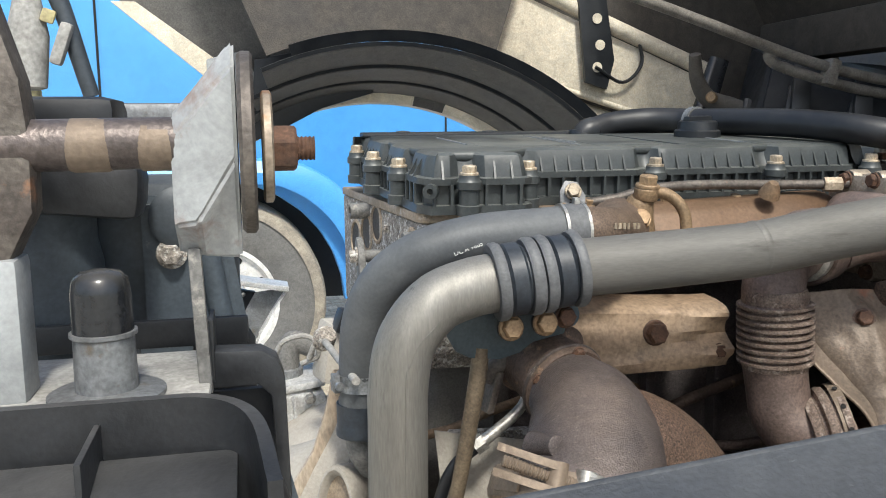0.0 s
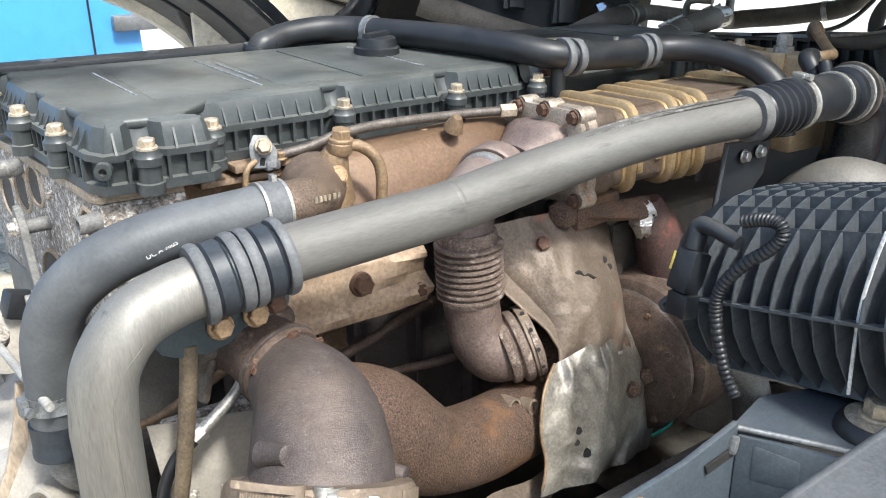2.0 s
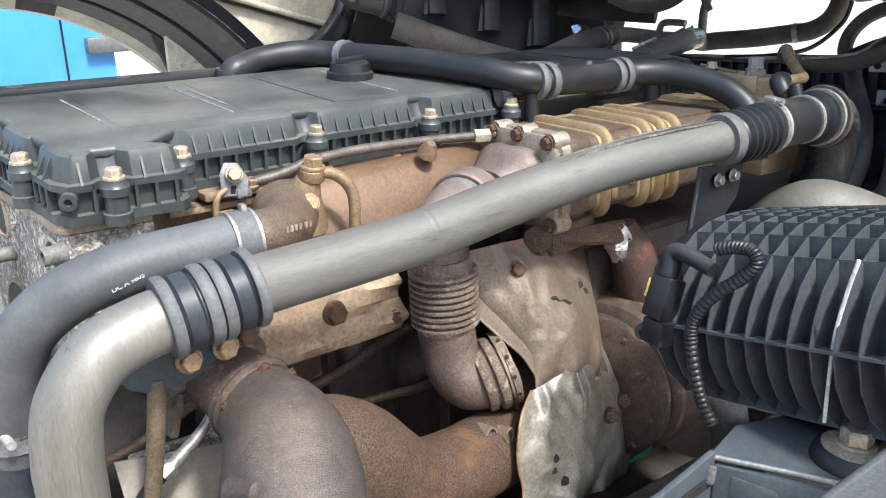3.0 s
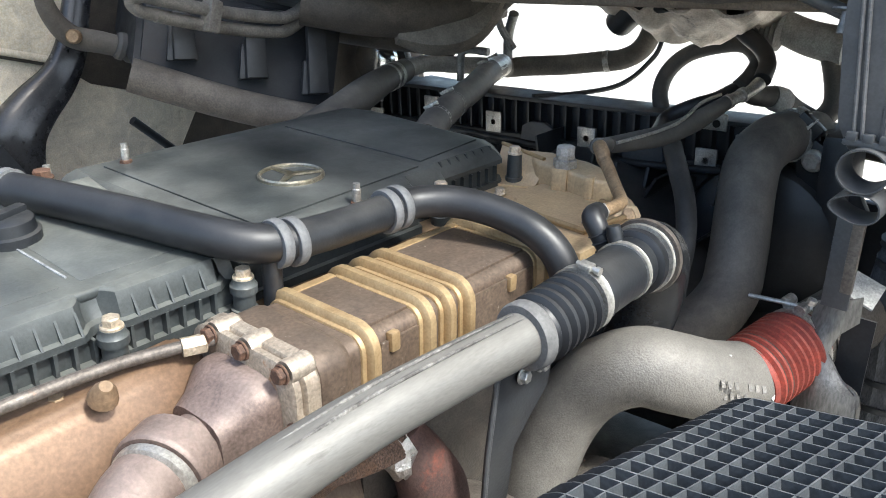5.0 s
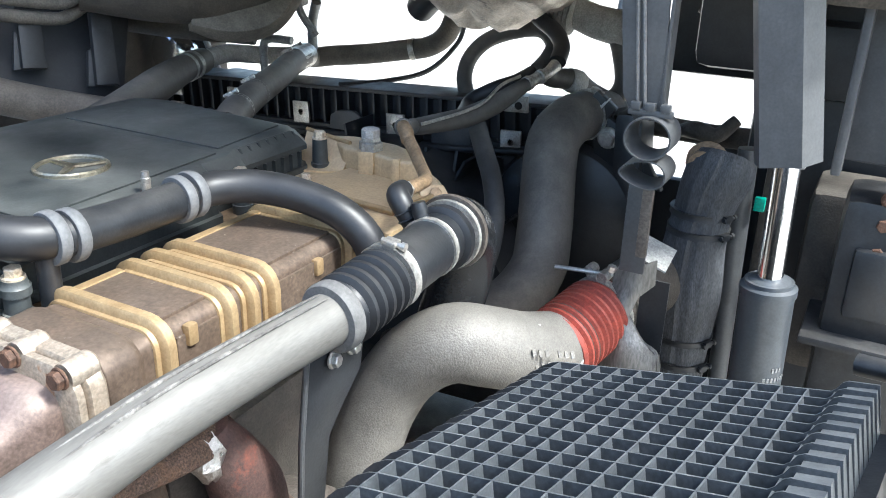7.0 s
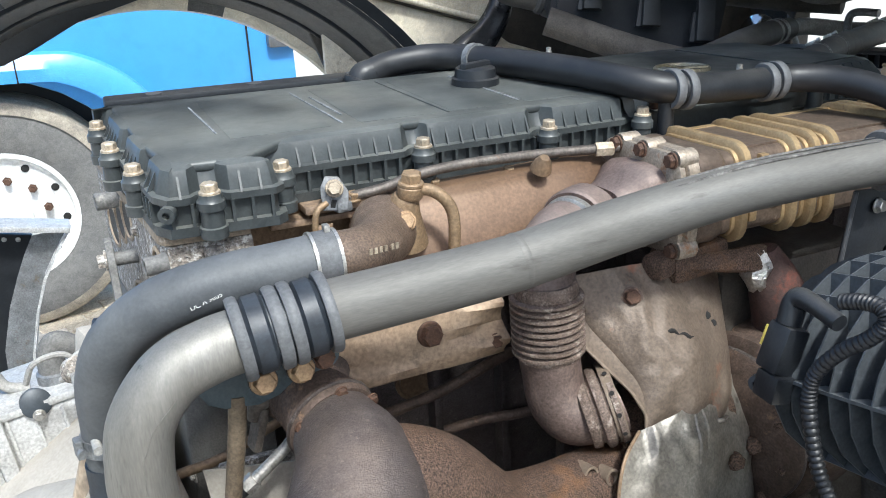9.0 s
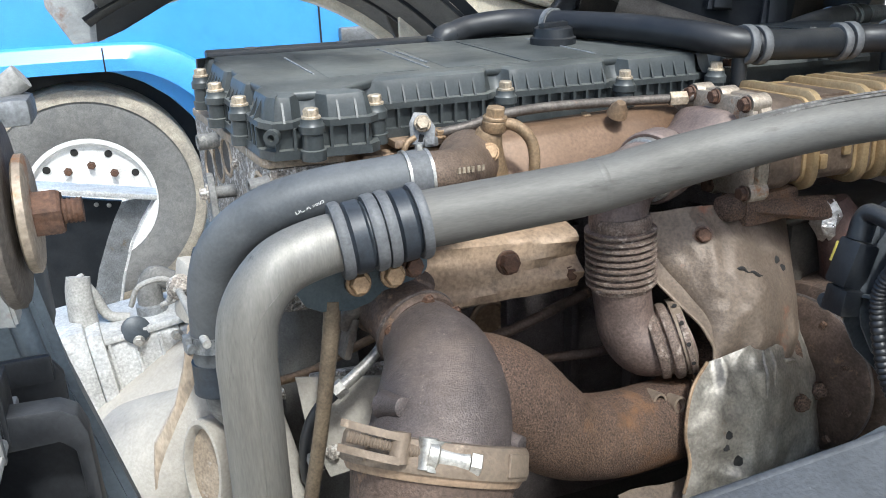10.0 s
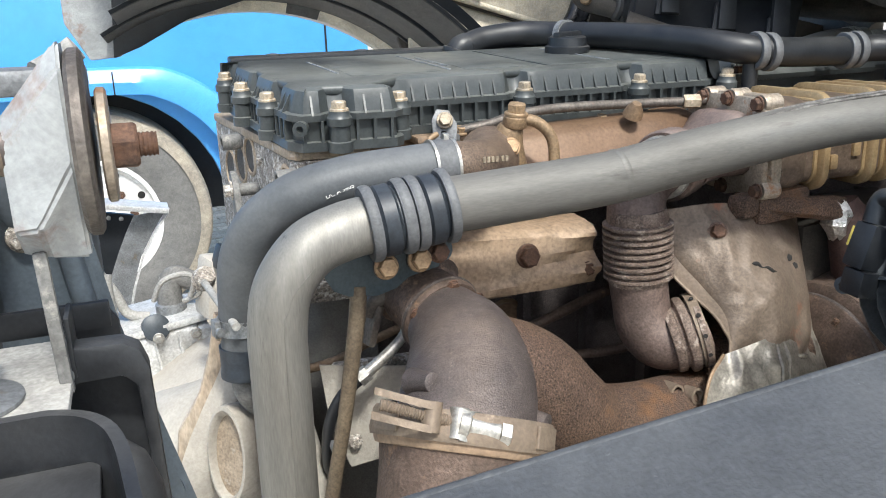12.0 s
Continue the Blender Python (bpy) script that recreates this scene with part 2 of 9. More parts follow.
M["bellows_rust"] = mat("bellows_rust", (0.21, 0.16, 0.13), (0.13, 0.092, 0.072), 0.55, 0.3, scale=40, fine=400, bump=0.6, spot=(0.40, 0.335, 0.285), spot_amt=0.36, spot_scale=70, grain=0.3)
M["bolt_gold"] = mat("bolt_gold", (0.42, 0.285, 0.165), (0.28, 0.18, 0.10), 0.42, 0.5, scale=60, bump=0.2, vary=0.15)
M["shield_tan"] = mat("shield_tan", (0.34, 0.235, 0.145), (0.21, 0.145, 0.09), 0.48, 0.35, scale=10, fine=200, bump=0.25, spot=(0.12, 0.085, 0.06), spot_amt=0.30, spot_scale=15)
M["shield_grey"] = mat("shield_grey", (0.30, 0.278, 0.242), (0.20, 0.178, 0.148), 0.40, 0.45, scale=9, fine=240, bump=0.3, spot=(0.17, 0.095, 0.055), spot_amt=0.20, spot_scale=9, dust=(0.40, 0.37, 0.32), dust_amt=0.2, mottle=0.22)
M["cast_alu"] = mat("cast_alu", grain=0.12, c1=(0.185, 0.175, 0.157), c2=(0.140, 0.131, 0.116), rough=0.50, metal=0.25, scale=10, fine=420, bump=0.4, spot=(0.36, 0.35, 0.325), spot_amt=0.10, spot_scale=140, dust=(0.26, 0.24, 0.21), dust_amt=0.25, mottle=0.12)
M["dirty_alu"] = mat("dirty_alu", grain=0.06, c1=(0.44, 0.405, 0.35), c2=(0.36, 0.325, 0.275), rough=0.7, metal=0.0, scale=5, fine=260, bump=0.4, spot=(0.10, 0.085, 0.07), spot_amt=0.07, spot_scale=70, dust=(0.47, 0.43, 0.37), dust_amt=0.15, mottle=0.10)
M["rust_streak"] = mat("rust_streak", (0.43, 0.375, 0.30), (0.36, 0.27, 0.19), 0.7, scale=9, bump=0.4, stretch=(1, 1, 0.35), spot=(0.46, 0.43, 0.38), spot_amt=0.35, spot_scale=16)
M["grit"] = mat("gritty_casting", grain=0.4, c1=(0.31, 0.275, 0.235), c2=(0.21, 0.18, 0.15), rough=0.8, metal=0.0, scale=16, fine=300, bump=1.0, relief=0.003, spot=(0.66, 0.63, 0.58), spot_amt=0.46, spot_scale=105, dust=(0.42, 0.38, 0.32), dust_amt=0.3)
M["dusty_tan"] = mat("dusty_tan", (0.36, 0.285, 0.205), (0.25, 0.19, 0.13), 0.65, 0.0, scale=20, bump=0.3, spot=(0.5, 0.46, 0.40), spot_amt=0.25, spot_scale=40)
M["dirt_grey"] = mat("dirt_grey", (0.20, 0.195, 0.185), (0.13, 0.125, 0.115), 0.6, 0.1, scale=16, bump=0.3, spot=(0.34, 0.32, 0.28), spot_amt=0.28, spot_scale=40)
M["silver_alu"] = mat("silver_alu", (0.60, 0.60, 0.59), (0.48, 0.47, 0.45), 0.5, 0.4, scale=14, fine=260, bump=0.3, dust=DUST, dust_amt=0.3)
M["frame_paint"] = mat("frame_paint", (0.070, 0.086, 0.102), (0.052, 0.064, 0.077), 0.40, 0.1, scale=9, bump=0.08, dust=(0.30, 0.28, 0.25), dust_amt=0.25, spot=(0.20, 0.19, 0.175), spot_amt=0.12, spot_scale=40, grain=0.1, mottle=0.16)
M["teal_paint"] = mat("teal_paint", (0.085, 0.112, 0.125), (0.062, 0.083, 0.092), 0.42, 0.1, scale=14, bump=0.10, dust=DUST, dust_amt=0.3, grain=0.1, mottle=0.16)
M["grey_paint"] = mat("grey_paint", (0.36, 0.37, 0.37), (0.31, 0.32, 0.318), 0.4, 0.1, scale=6, bump=0.06, spot=(0.25, 0.17, 0.135), spot_amt=0.36, spot_scale=9, dust=DUST, dust_amt=0.2, grain=0.06)
M["worn_steel"] = mat("worn_steel", (0.16, 0.14, 0.12), (0.09, 0.075, 0.065), 0.45, 0.5, scale=20, bump=0.3, spot=(0.28, 0.15, 0.09), spot_amt=0.22, spot_scale=25)
M["dirt_white"] = mat("dirt_white", (0.36, 0.35, 0.325), (0.25, 0.24, 0.22), 0.65, scale=14, bump=0.25, grain=0.15, dust=(0.46, 0.43, 0.38), dust_amt=0.35)
M["rust_tube"] = mat("rust_tube", (0.15, 0.105, 0.082), (0.085, 0.060, 0.046), 0.55, 0.4, scale=22, bump=0.6, spot=(0.30, 0.19, 0.12), spot_amt=0.26, spot_scale=40)
M["red_silicone"] = mat("red_silicone", (0.25, 0.040, 0.024), (0.18, 0.030, 0.020), 0.5, scale=30, bump=0.15, dust=(0.30, 0.17, 0.13), dust_amt=0.3)
M["red_rust"] = mat("red_rust", (0.085, 0.042, 0.034), (0.055, 0.034, 0.029), 0.65, 0.1, scale=18, bump=0.5, spot=(0.18, 0.055, 0.035), spot_amt=0.25, spot_scale=16)
M["foil"] = mat("foil", (0.75, 0.74, 0.72), (0.5, 0.48, 0.45), 0.25, 0.95, scale=60, bump=1.0)
M["chrome"] = mat("chrome", (0.70, 0.71, 0.72), (0.62, 0.63, 0.64), 0.08, 1.0, scale=4, bump=0.0, rough2=0.16, mottle=0.0)
M["cyl_grey"] = mat("cylinder_paint", (0.056, 0.066, 0.077), (0.043, 0.052, 0.061), 0.36, 0.1, scale=10, bump=0.05, dust=DUST, dust_amt=0.1, grain=0.08, mottle=0.16)
M["panel_grey"] = mat("panel_grey", (0.066, 0.069, 0.072), (0.047, 0.049, 0.052), 0.38, scale=8, bump=0.05, dust=DUST, dust_amt=0.12, grain=0.08, mottle=0.12)
M["house_gold"] = mat("gold_casting", (0.56, 0.415, 0.245), (0.45, 0.32, 0.18), 0.40, 0.25, scale=9, fine=240, bump=0.15, spot=(0.20, 0.135, 0.08), spot_amt=0.14, spot_scale=16, dust=(0.62, 0.51, 0.36), dust_amt=0.4, grain=0.08, mottle=0.09)
M["alu_bright"] = mat("sawn_aluminium", (0.50, 0.50, 0.47), (0.36, 0.36, 0.34), 0.45, 0.3, scale=40, bump=0.2)
M["plate_metal"] = mat("streaked_sheet", (0.23, 0.225, 0.21), (0.12, 0.115, 0.105), 0.36, 0.55, scale=22, bump=0.25, stretch=(1, 1, 0.25), spot=(0.10, 0.085, 0.07), spot_amt=0.25, spot_scale=30)
M["hose_brown"] = mat("dusty_hose_brown", (0.075, 0.068, 0.060), (0.115, 0.102, 0.088), 0.5, bump=0.06, dust=(0.40, 0.36, 0.30), dust_amt=0.35, scale=9, grain=0.10, mottle=0.18)
M["quilt"] = mat("grimy_foil_quilt", (0.74, 0.68, 0.60), (0.50, 0.44, 0.37), 0.38, 0.35, scale=12, bump=0.6, spot=(0.10, 0.085, 0.07), spot_amt=0.18, spot_scale=14)
M["brown_edge"] = mat("brown_dusty_edge", (0.10, 0.083, 0.066), (0.145, 0.12, 0.095), 0.6, scale=9, bump=0.2, dust=(0.34, 0.30, 0.25), dust_amt=0.3)
M["fabric"] = mat("sleeve_fabric", (0.040, 0.043, 0.048), (0.062, 0.066, 0.072), 0.62, scale=14, fine=500, bump=0.4, stretch=(1, 1, 0.3), grain=0.3, mottle=0.3, dust=DUST, dust_amt=0.1)
M["dark_under"] = mat("dark_underbody", (0.038, 0.033, 0.028), (0.066, 0.056, 0.045), 0.6, scale=7, bump=0.5, dust=DUST, dust_amt=0.2, mottle=0.3)
M["liner"] = mat("arch_liner", (0.085, 0.083, 0.079), (0.125, 0.118, 0.108), 0.5, scale=6, bump=0.3, dust=DUST, dust_amt=0.4, spot=(0.30, 0.25, 0.18), spot_amt=0.14, spot_scale=14)
M["cream"] = mat("cream_paint", (0.72, 0.65, 0.52), (0.60, 0.53, 0.41), 0.42, scale=4, bump=0.1, spot=(0.30, 0.24, 0.17), spot_amt=0.20, spot_scale=8)
M["blue"] = mat("blue_paint", (0.085, 0.345, 0.78), (0.095, 0.365, 0.80), 0.30, scale=3, bump=0.02, rough2=0.38, mottle=0.06, spec=0.5, coat=0.3)
M["tyre"] = mat("tyre_rubber", (0.145, 0.142, 0.135), (0.19, 0.183, 0.17), 0.8, scale=8, bump=0.3, dust=(0.4, 0.35, 0.27), dust_amt=0.4)
M["paver"] = mat("paver_stone", (0.62, 0.53, 0.40), (0.50, 0.43, 0.32), 0.85, scale=14, fine=160, bump=0.5, vary=0.2)
M["pipe_scuff"] = mat("pipe_scuff", (0.20, 0.19, 0.175), (0.06, 0.055, 0.05), 0.55, 0.2, scale=45, bump=0.2, mottle=0.4)
M["tread"] = mat("tread_dust", (0.42, 0.37, 0.29), (0.26, 0.23, 0.19), 0.9, scale=14, bump=0.5)
M["wheel_white"] = mat("wheel_silver", (0.80, 0.79, 0.76), (0.70, 0.68, 0.64), 0.42, 0.05, scale=9, bump=0.1, spot=(0.42, 0.35, 0.26), spot_amt=0.10, spot_scale=20)
M["ground"] = mat("ground_sand", (0.58, 0.54, 0.47), (0.48, 0.44, 0.37), 0.9, scale=2.5, fine=60, bump=0.4)
M["hole_black"] = mat("dark_hole", (0.012, 0.012, 0.012), (0.02, 0.018, 0.016), 0.8, scale=20, bump=0.2)
M["green"] = mat("green_plastic", (0.0, 0.32, 0.22), (0.0, 0.24, 0.16), 0.4, scale=20, bump=0.05)
M["yellow"] = mat("yellow_label", (0.62, 0.48, 0.09), (0.45, 0.34, 0.07), 0.5, scale=20, bump=0.05)
M["white_mark"] = mat("white_print", (0.62, 0.62, 0.6), (0.45, 0.45, 0.43), 0.6, scale=80, bump=0.0)
M["badge"] = mat("badge_chrome", (0.60, 0.55, 0.42), (0.40, 0.35, 0.25), 0.25, 0.9, scale=40, bump=0.1)
M["speckle"] = mat("speckled_plastic", grain=0.15, c1=(0.036, 0.039, 0.044), c2=(0.050, 0.053, 0.058), rough=0.5, scale=6, fine=420, bump=0.25, spot=(0.16, 0.165, 0.17), spot_amt=0.10, spot_scale=120, dust=(0.30, 0.30, 0.29), dust_amt=0.18)


# ---------------------------------------------------------------- builders
def thing(name, loc, label, category, group="", kind=""):
    ob = new(name)
    ob.location = loc
    ob.empty_display_size = 0.02
    return tagged(ob, label, category, group, kind)


def adopt(ob, parent):
    if parent is not None:
        ob.parent = parent
        if parent.type == "EMPTY":
            ob.matrix_parent_inverse = Matrix.Translation(parent.location).inverted()
    return ob


def part(name, bm, material, parent=None, label="", smooth=True, sharp=38):
    """Link a bmesh as one mesh object under a thing or a part."""
    me = bpy.data.meshes.new(name)
    if smooth:
        for f in bm.faces:
            f.smooth = True
        for e in bm.edges:
            if len(e.link_faces) == 2 and e.calc_face_angle(0) > radians(sharp):
                e.smooth = False
    bm.to_mesh(me)
    bm.free()
    me.materials.append(M[material])
    ob = adopt(new(name, me), parent)
    return tagged(ob, label)


def piece(name, mesh, parent, m=None):
    """Another object on a mesh that is already there."""
    ob = adopt(new(name, mesh), parent)
    if m is not None:
        ob.matrix_basis = m
    return ob


def V(*a):
    return Vector(a)


def spline(pts, n=8):
    """Catmull-Rom through points (tuples of any length)."""
    p = [np.array(q, float) for q in pts]
    p = [2 * p[0] - p[1]] + p + [2 * p[-1] - p[-2]]
    out = []
    for i in range(1, len(p) - 2):
        for k in range(n):
            t = k / n
            out.append(0.5 * (2 * p[i] + (p[i + 1] - p[i - 1]) * t + (2 * p[i - 1] - 5 * p[i] + 4 * p[i + 1] - p[i + 2]) * t * t
                              + (3 * p[i] - p[i - 1] - 3 * p[i + 1] + p[i + 2]) * t ** 3))
    out.append(p[-2])
    return out


def rings(bm, frames, seg, caps=(True, True), shape=None):
    """Skin a row of (centre, u, v, radius) rings."""
    rows = []
    for c, u, v, r in frames:
        row = []
        for k in range(seg):
            a = 2 * math.pi * k / seg
            s = shape(a) if shape else 1.0
            row.append(bm.verts.new(c + (u * math.cos(a) + v * math.sin(a)) * r * s))
        rows.append(row)
    for a, b in zip(rows, rows[1:]):
        for k in range(seg):
            bm.faces.new((a[k], a[(k + 1) % seg], b[(k + 1) % seg], b[k]))
    if caps[0]:
        bm.faces.new(rows[0][::-1])
    if caps[1]:
        bm.faces.new(rows[-1])
    return rows


def path_frames(pts, radii):
    pts = [Vector(p) for p in pts]
    tang = [(pts[min(i + 1, len(pts) - 1)] - pts[max(i - 1, 0)]).normalized() for i in range(len(pts))]
    u = tang[0].orthogonal().normalized()
    out = []
    for p, t, r in zip(pts, tang, radii):
        u = (u - t * u.dot(t)).normalized()
        out.append((p, u, t.cross(u), r))
    return out


def tube(pts, r, seg=20, n=8, smooth=True, bm=None, caps=(True, True), shape=None):
    """A tube along points; r is a radius or one radius for each point."""
    bm = bm or bmesh.new()
    rr = r if isinstance(r, (list, tuple)) else [r] * len(pts)
    q = [(*p, w) for p, w in zip(pts, rr)]
    q = spline(q, n) if smooth and len(q) > 2 else [np.array(a, float) for a in q]
    rings(bm, path_frames([a[:3] for a in q], [a[3] for a in q]), seg, caps, shape)
    bmesh.ops.recalc_face_normals(bm, faces=bm.faces)
    return bm


def lathe(profile, origin, axis, seg=32, bm=None, caps=(True, True)):
    """Profile of (along, radius) turned about an axis through origin."""
    bm = bm or bmesh.new()
    ax = Vector(axis).normalized()
    u = ax.orthogonal().normalized()
    v = ax.cross(u)
    rings(bm, [(Vector(origin) + ax * h, u, v, max(r, 1e-4)) for h, r in profile], seg, caps)
    bmesh.ops.recalc_face_normals(bm, faces=bm.faces)
    return bm


def box(c, s, rot=(0, 0, 0), bevel=0.003, bm=None, m=None, segs=2):
    """A bevelled box: centre, size, turn in degrees."""
    own = bmesh.new()
    bmesh.ops.create_cube(own, size=1)
    bmesh.ops.scale(own, vec=s, verts=own.verts)
    if bevel:
        bmesh.ops.bevel(own, geom=own.edges[:], offset=min(bevel, min(s) * 0.45), segments=segs, affect="EDGES", profile=0.6)
    mm = m if m is not None else pose(*c, *rot)
    bmesh.ops.transform(own, matrix=mm, verts=own.verts)
    return join(bm, own)


def join(bm, own):
    if bm is None:
        return own
    vs = {v: bm.verts.new(v.co) for v in own.verts}
    for f in own.faces:
        bm.faces.new([vs[v] for v in f.verts])
    own.free()
    return bm


def slab(outline, z0, z1, m=None, bevel=0.0, bm=None, segs=2):
    """An outline in x, y drawn up from z0 to z1, then placed by m."""
    own = bmesh.new()
    lo = [own.verts.new((x, y, z0)) for x, y in outline]
    hi = [own.verts.new((x, y, z1)) for x, y in outline]
    own.faces.new(lo[::-1])
    own.faces.new(hi)
    for i in range(len(lo)):
        j = (i + 1) % len(lo)
        own.faces.new((lo[i], lo[j], hi[j], hi[i]))
    bmesh.ops.recalc_face_normals(own, faces=own.faces)
    if bevel:
        bmesh.ops.bevel(own, geom=own.edges[:], offset=bevel, segments=segs, affect="EDGES", profile=0.6)
    if m is not None:
        bmesh.ops.transform(own, matrix=m, verts=own.verts)
    return join(bm, own)


def sheet(grid, thick, bm=None):
    """A sheet of metal or plastic through a grid of points, with thickness."""
    own = bmesh.new()
    rows = [[own.verts.new(p) for p in row] for row in grid]
    for a, b in zip(rows, rows[1:]):
        for k in range(len(a) - 1):
            own.faces.new((a[k], a[k + 1], b[k + 1], b[k]))
    bmesh.ops.recalc_face_normals(own, faces=own.faces)
    bmesh.ops.solidify(own, geom=own.faces[:], thickness=thick)
    bmesh.ops.recalc_face_normals(own, faces=own.faces)
    return join(bm, own)


def frame_to(origin, zaxis, xhint=(1, 0, 0)):
    """A pose at origin whose z looks along zaxis."""
    z = Vector(zaxis).normalized()
    x = Vector(xhint)
    x = x - z * x.dot(z)
    if x.length < 1e-4:
        x = z.orthogonal()
    x.normalize()
    y = z.cross(x)
    m = Matrix((x, y, z)).transposed().to_4x4()
    m.translation = Vector(origin)
    return m


def bolt_mesh(name, r, h, flange, material, stud=0.0):
    """A hexagon head with a washer flange, standing on z = 0."""
    bm = bmesh.new()
    lathe([(0, r * flange), (h * 0.18, r * flange), (h * 0.26, r * flange * 0.93)], (0, 0, 0), (0, 0, 1), 20, bm)
    own = bmesh.new()
    rings(own, [(V(0, 0, z), V(1, 0, 0), V(0, 1, 0), q) for z, q in ((h * 0.2, r), (h * 0.88, r), (h, r * 0.86))], 6)
    join(bm, own)
    if stud:
        lathe([(h, r * 0.45), (h + stud, r * 0.45), (h + stud + 0.001, r * 0.36)], (0, 0, 0), (0, 0, 1), 12, bm)
    bmesh.ops.recalc_face_normals(bm, faces=bm.faces)
    me = bpy.data.meshes.new(name)
    bm.to_mesh(me)
    bm.free()
    me.materials.append(M[material])
    return me


GRIT_BOLT = bolt_mesh("bolt_grit", 0.0075, 0.009, 1.4, "grit")
STAIN_BOLT = bolt_mesh("bolt_stain", 0.009, 0.010, 1.1, "cast_brown")
BOLT = bolt_mesh("bolt", 0.0095, 0.012, 1.25, "brass_bolt")
SMALL_BOLT = bolt_mesh("bolt_small", 0.0075, 0.009, 1.3, "zinc")
TAN = bolt_mesh("bolt_tan", 0.0095, 0.012, 1.25, "tan_fitting")
GOLD = bolt_mesh("bolt_stained", 0.0095, 0.010, 1.25, "bolt_gold")
RUSTY = bolt_mesh("bolt_rusty", 0.010, 0.010, 1.2, "rusty_bolt")


def bolt(parent, at, axis=(0, 0, 1), mesh=None, scale=1.0):
    return piece("bolt", mesh or BOLT, parent, frame_to(at, axis) @ Matrix.Scale(scale, 4))


def clamp_ring(parent, at, axis, r, width, material="zinc", screw=True, up=(0, 0, 1), name="hose_clamp"):
    """A worm-drive clamp: band with rolled edges and a screw housing."""
    ax = Vector(axis).normalized()
    w = width / 2
    band = part(name, lathe([(-w, r), (-w, r + 0.0016), (-w * 0.7, r + 0.001), (w * 0.7, r + 0.001), (w, r + 0.0016), (w, r)], at, ax, 32), material, parent)
    if screw:
        side = Vector(up) - ax * Vector(up).dot(ax)
        side.normalize()
        c = Vector(at) + side * (r + 0.004)
        m = frame_to(c, side, ax)
        bm = box((0, 0, 0), (width * 1.1, 0.016, 0.007), bevel=0.0015, m=m)
        lathe([(-0.011, 0.0033), (0.013, 0.0033), (0.013, 0.0048), (0.018, 0.0048)], c, ax.cross(side), 10, bm)
        part("screw", bm, material, band)
    return band


def lettering(name, words, size, m, material, parent):
    """Raised print in the built-in font, lying in the x, y plane of m."""
    cu = bpy.data.curves.new(name, "FONT")
    cu.body, cu.size, cu.extrude = words, size, 0.0002
    tmp = new(name, cu)
    me = bpy.data.meshes.new_from_object(tmp.evaluated_get(bpy.context.evaluated_depsgraph_get()))
    bpy.data.objects.remove(tmp)
    me.materials.clear()
    me.materials.append(M[material])
    ob = adopt(new(name, me), parent)
    ob.matrix_basis = m
    return ob


def smooth_noise(p, s=1.0):
    return noise.noise(Vector(p) * s)


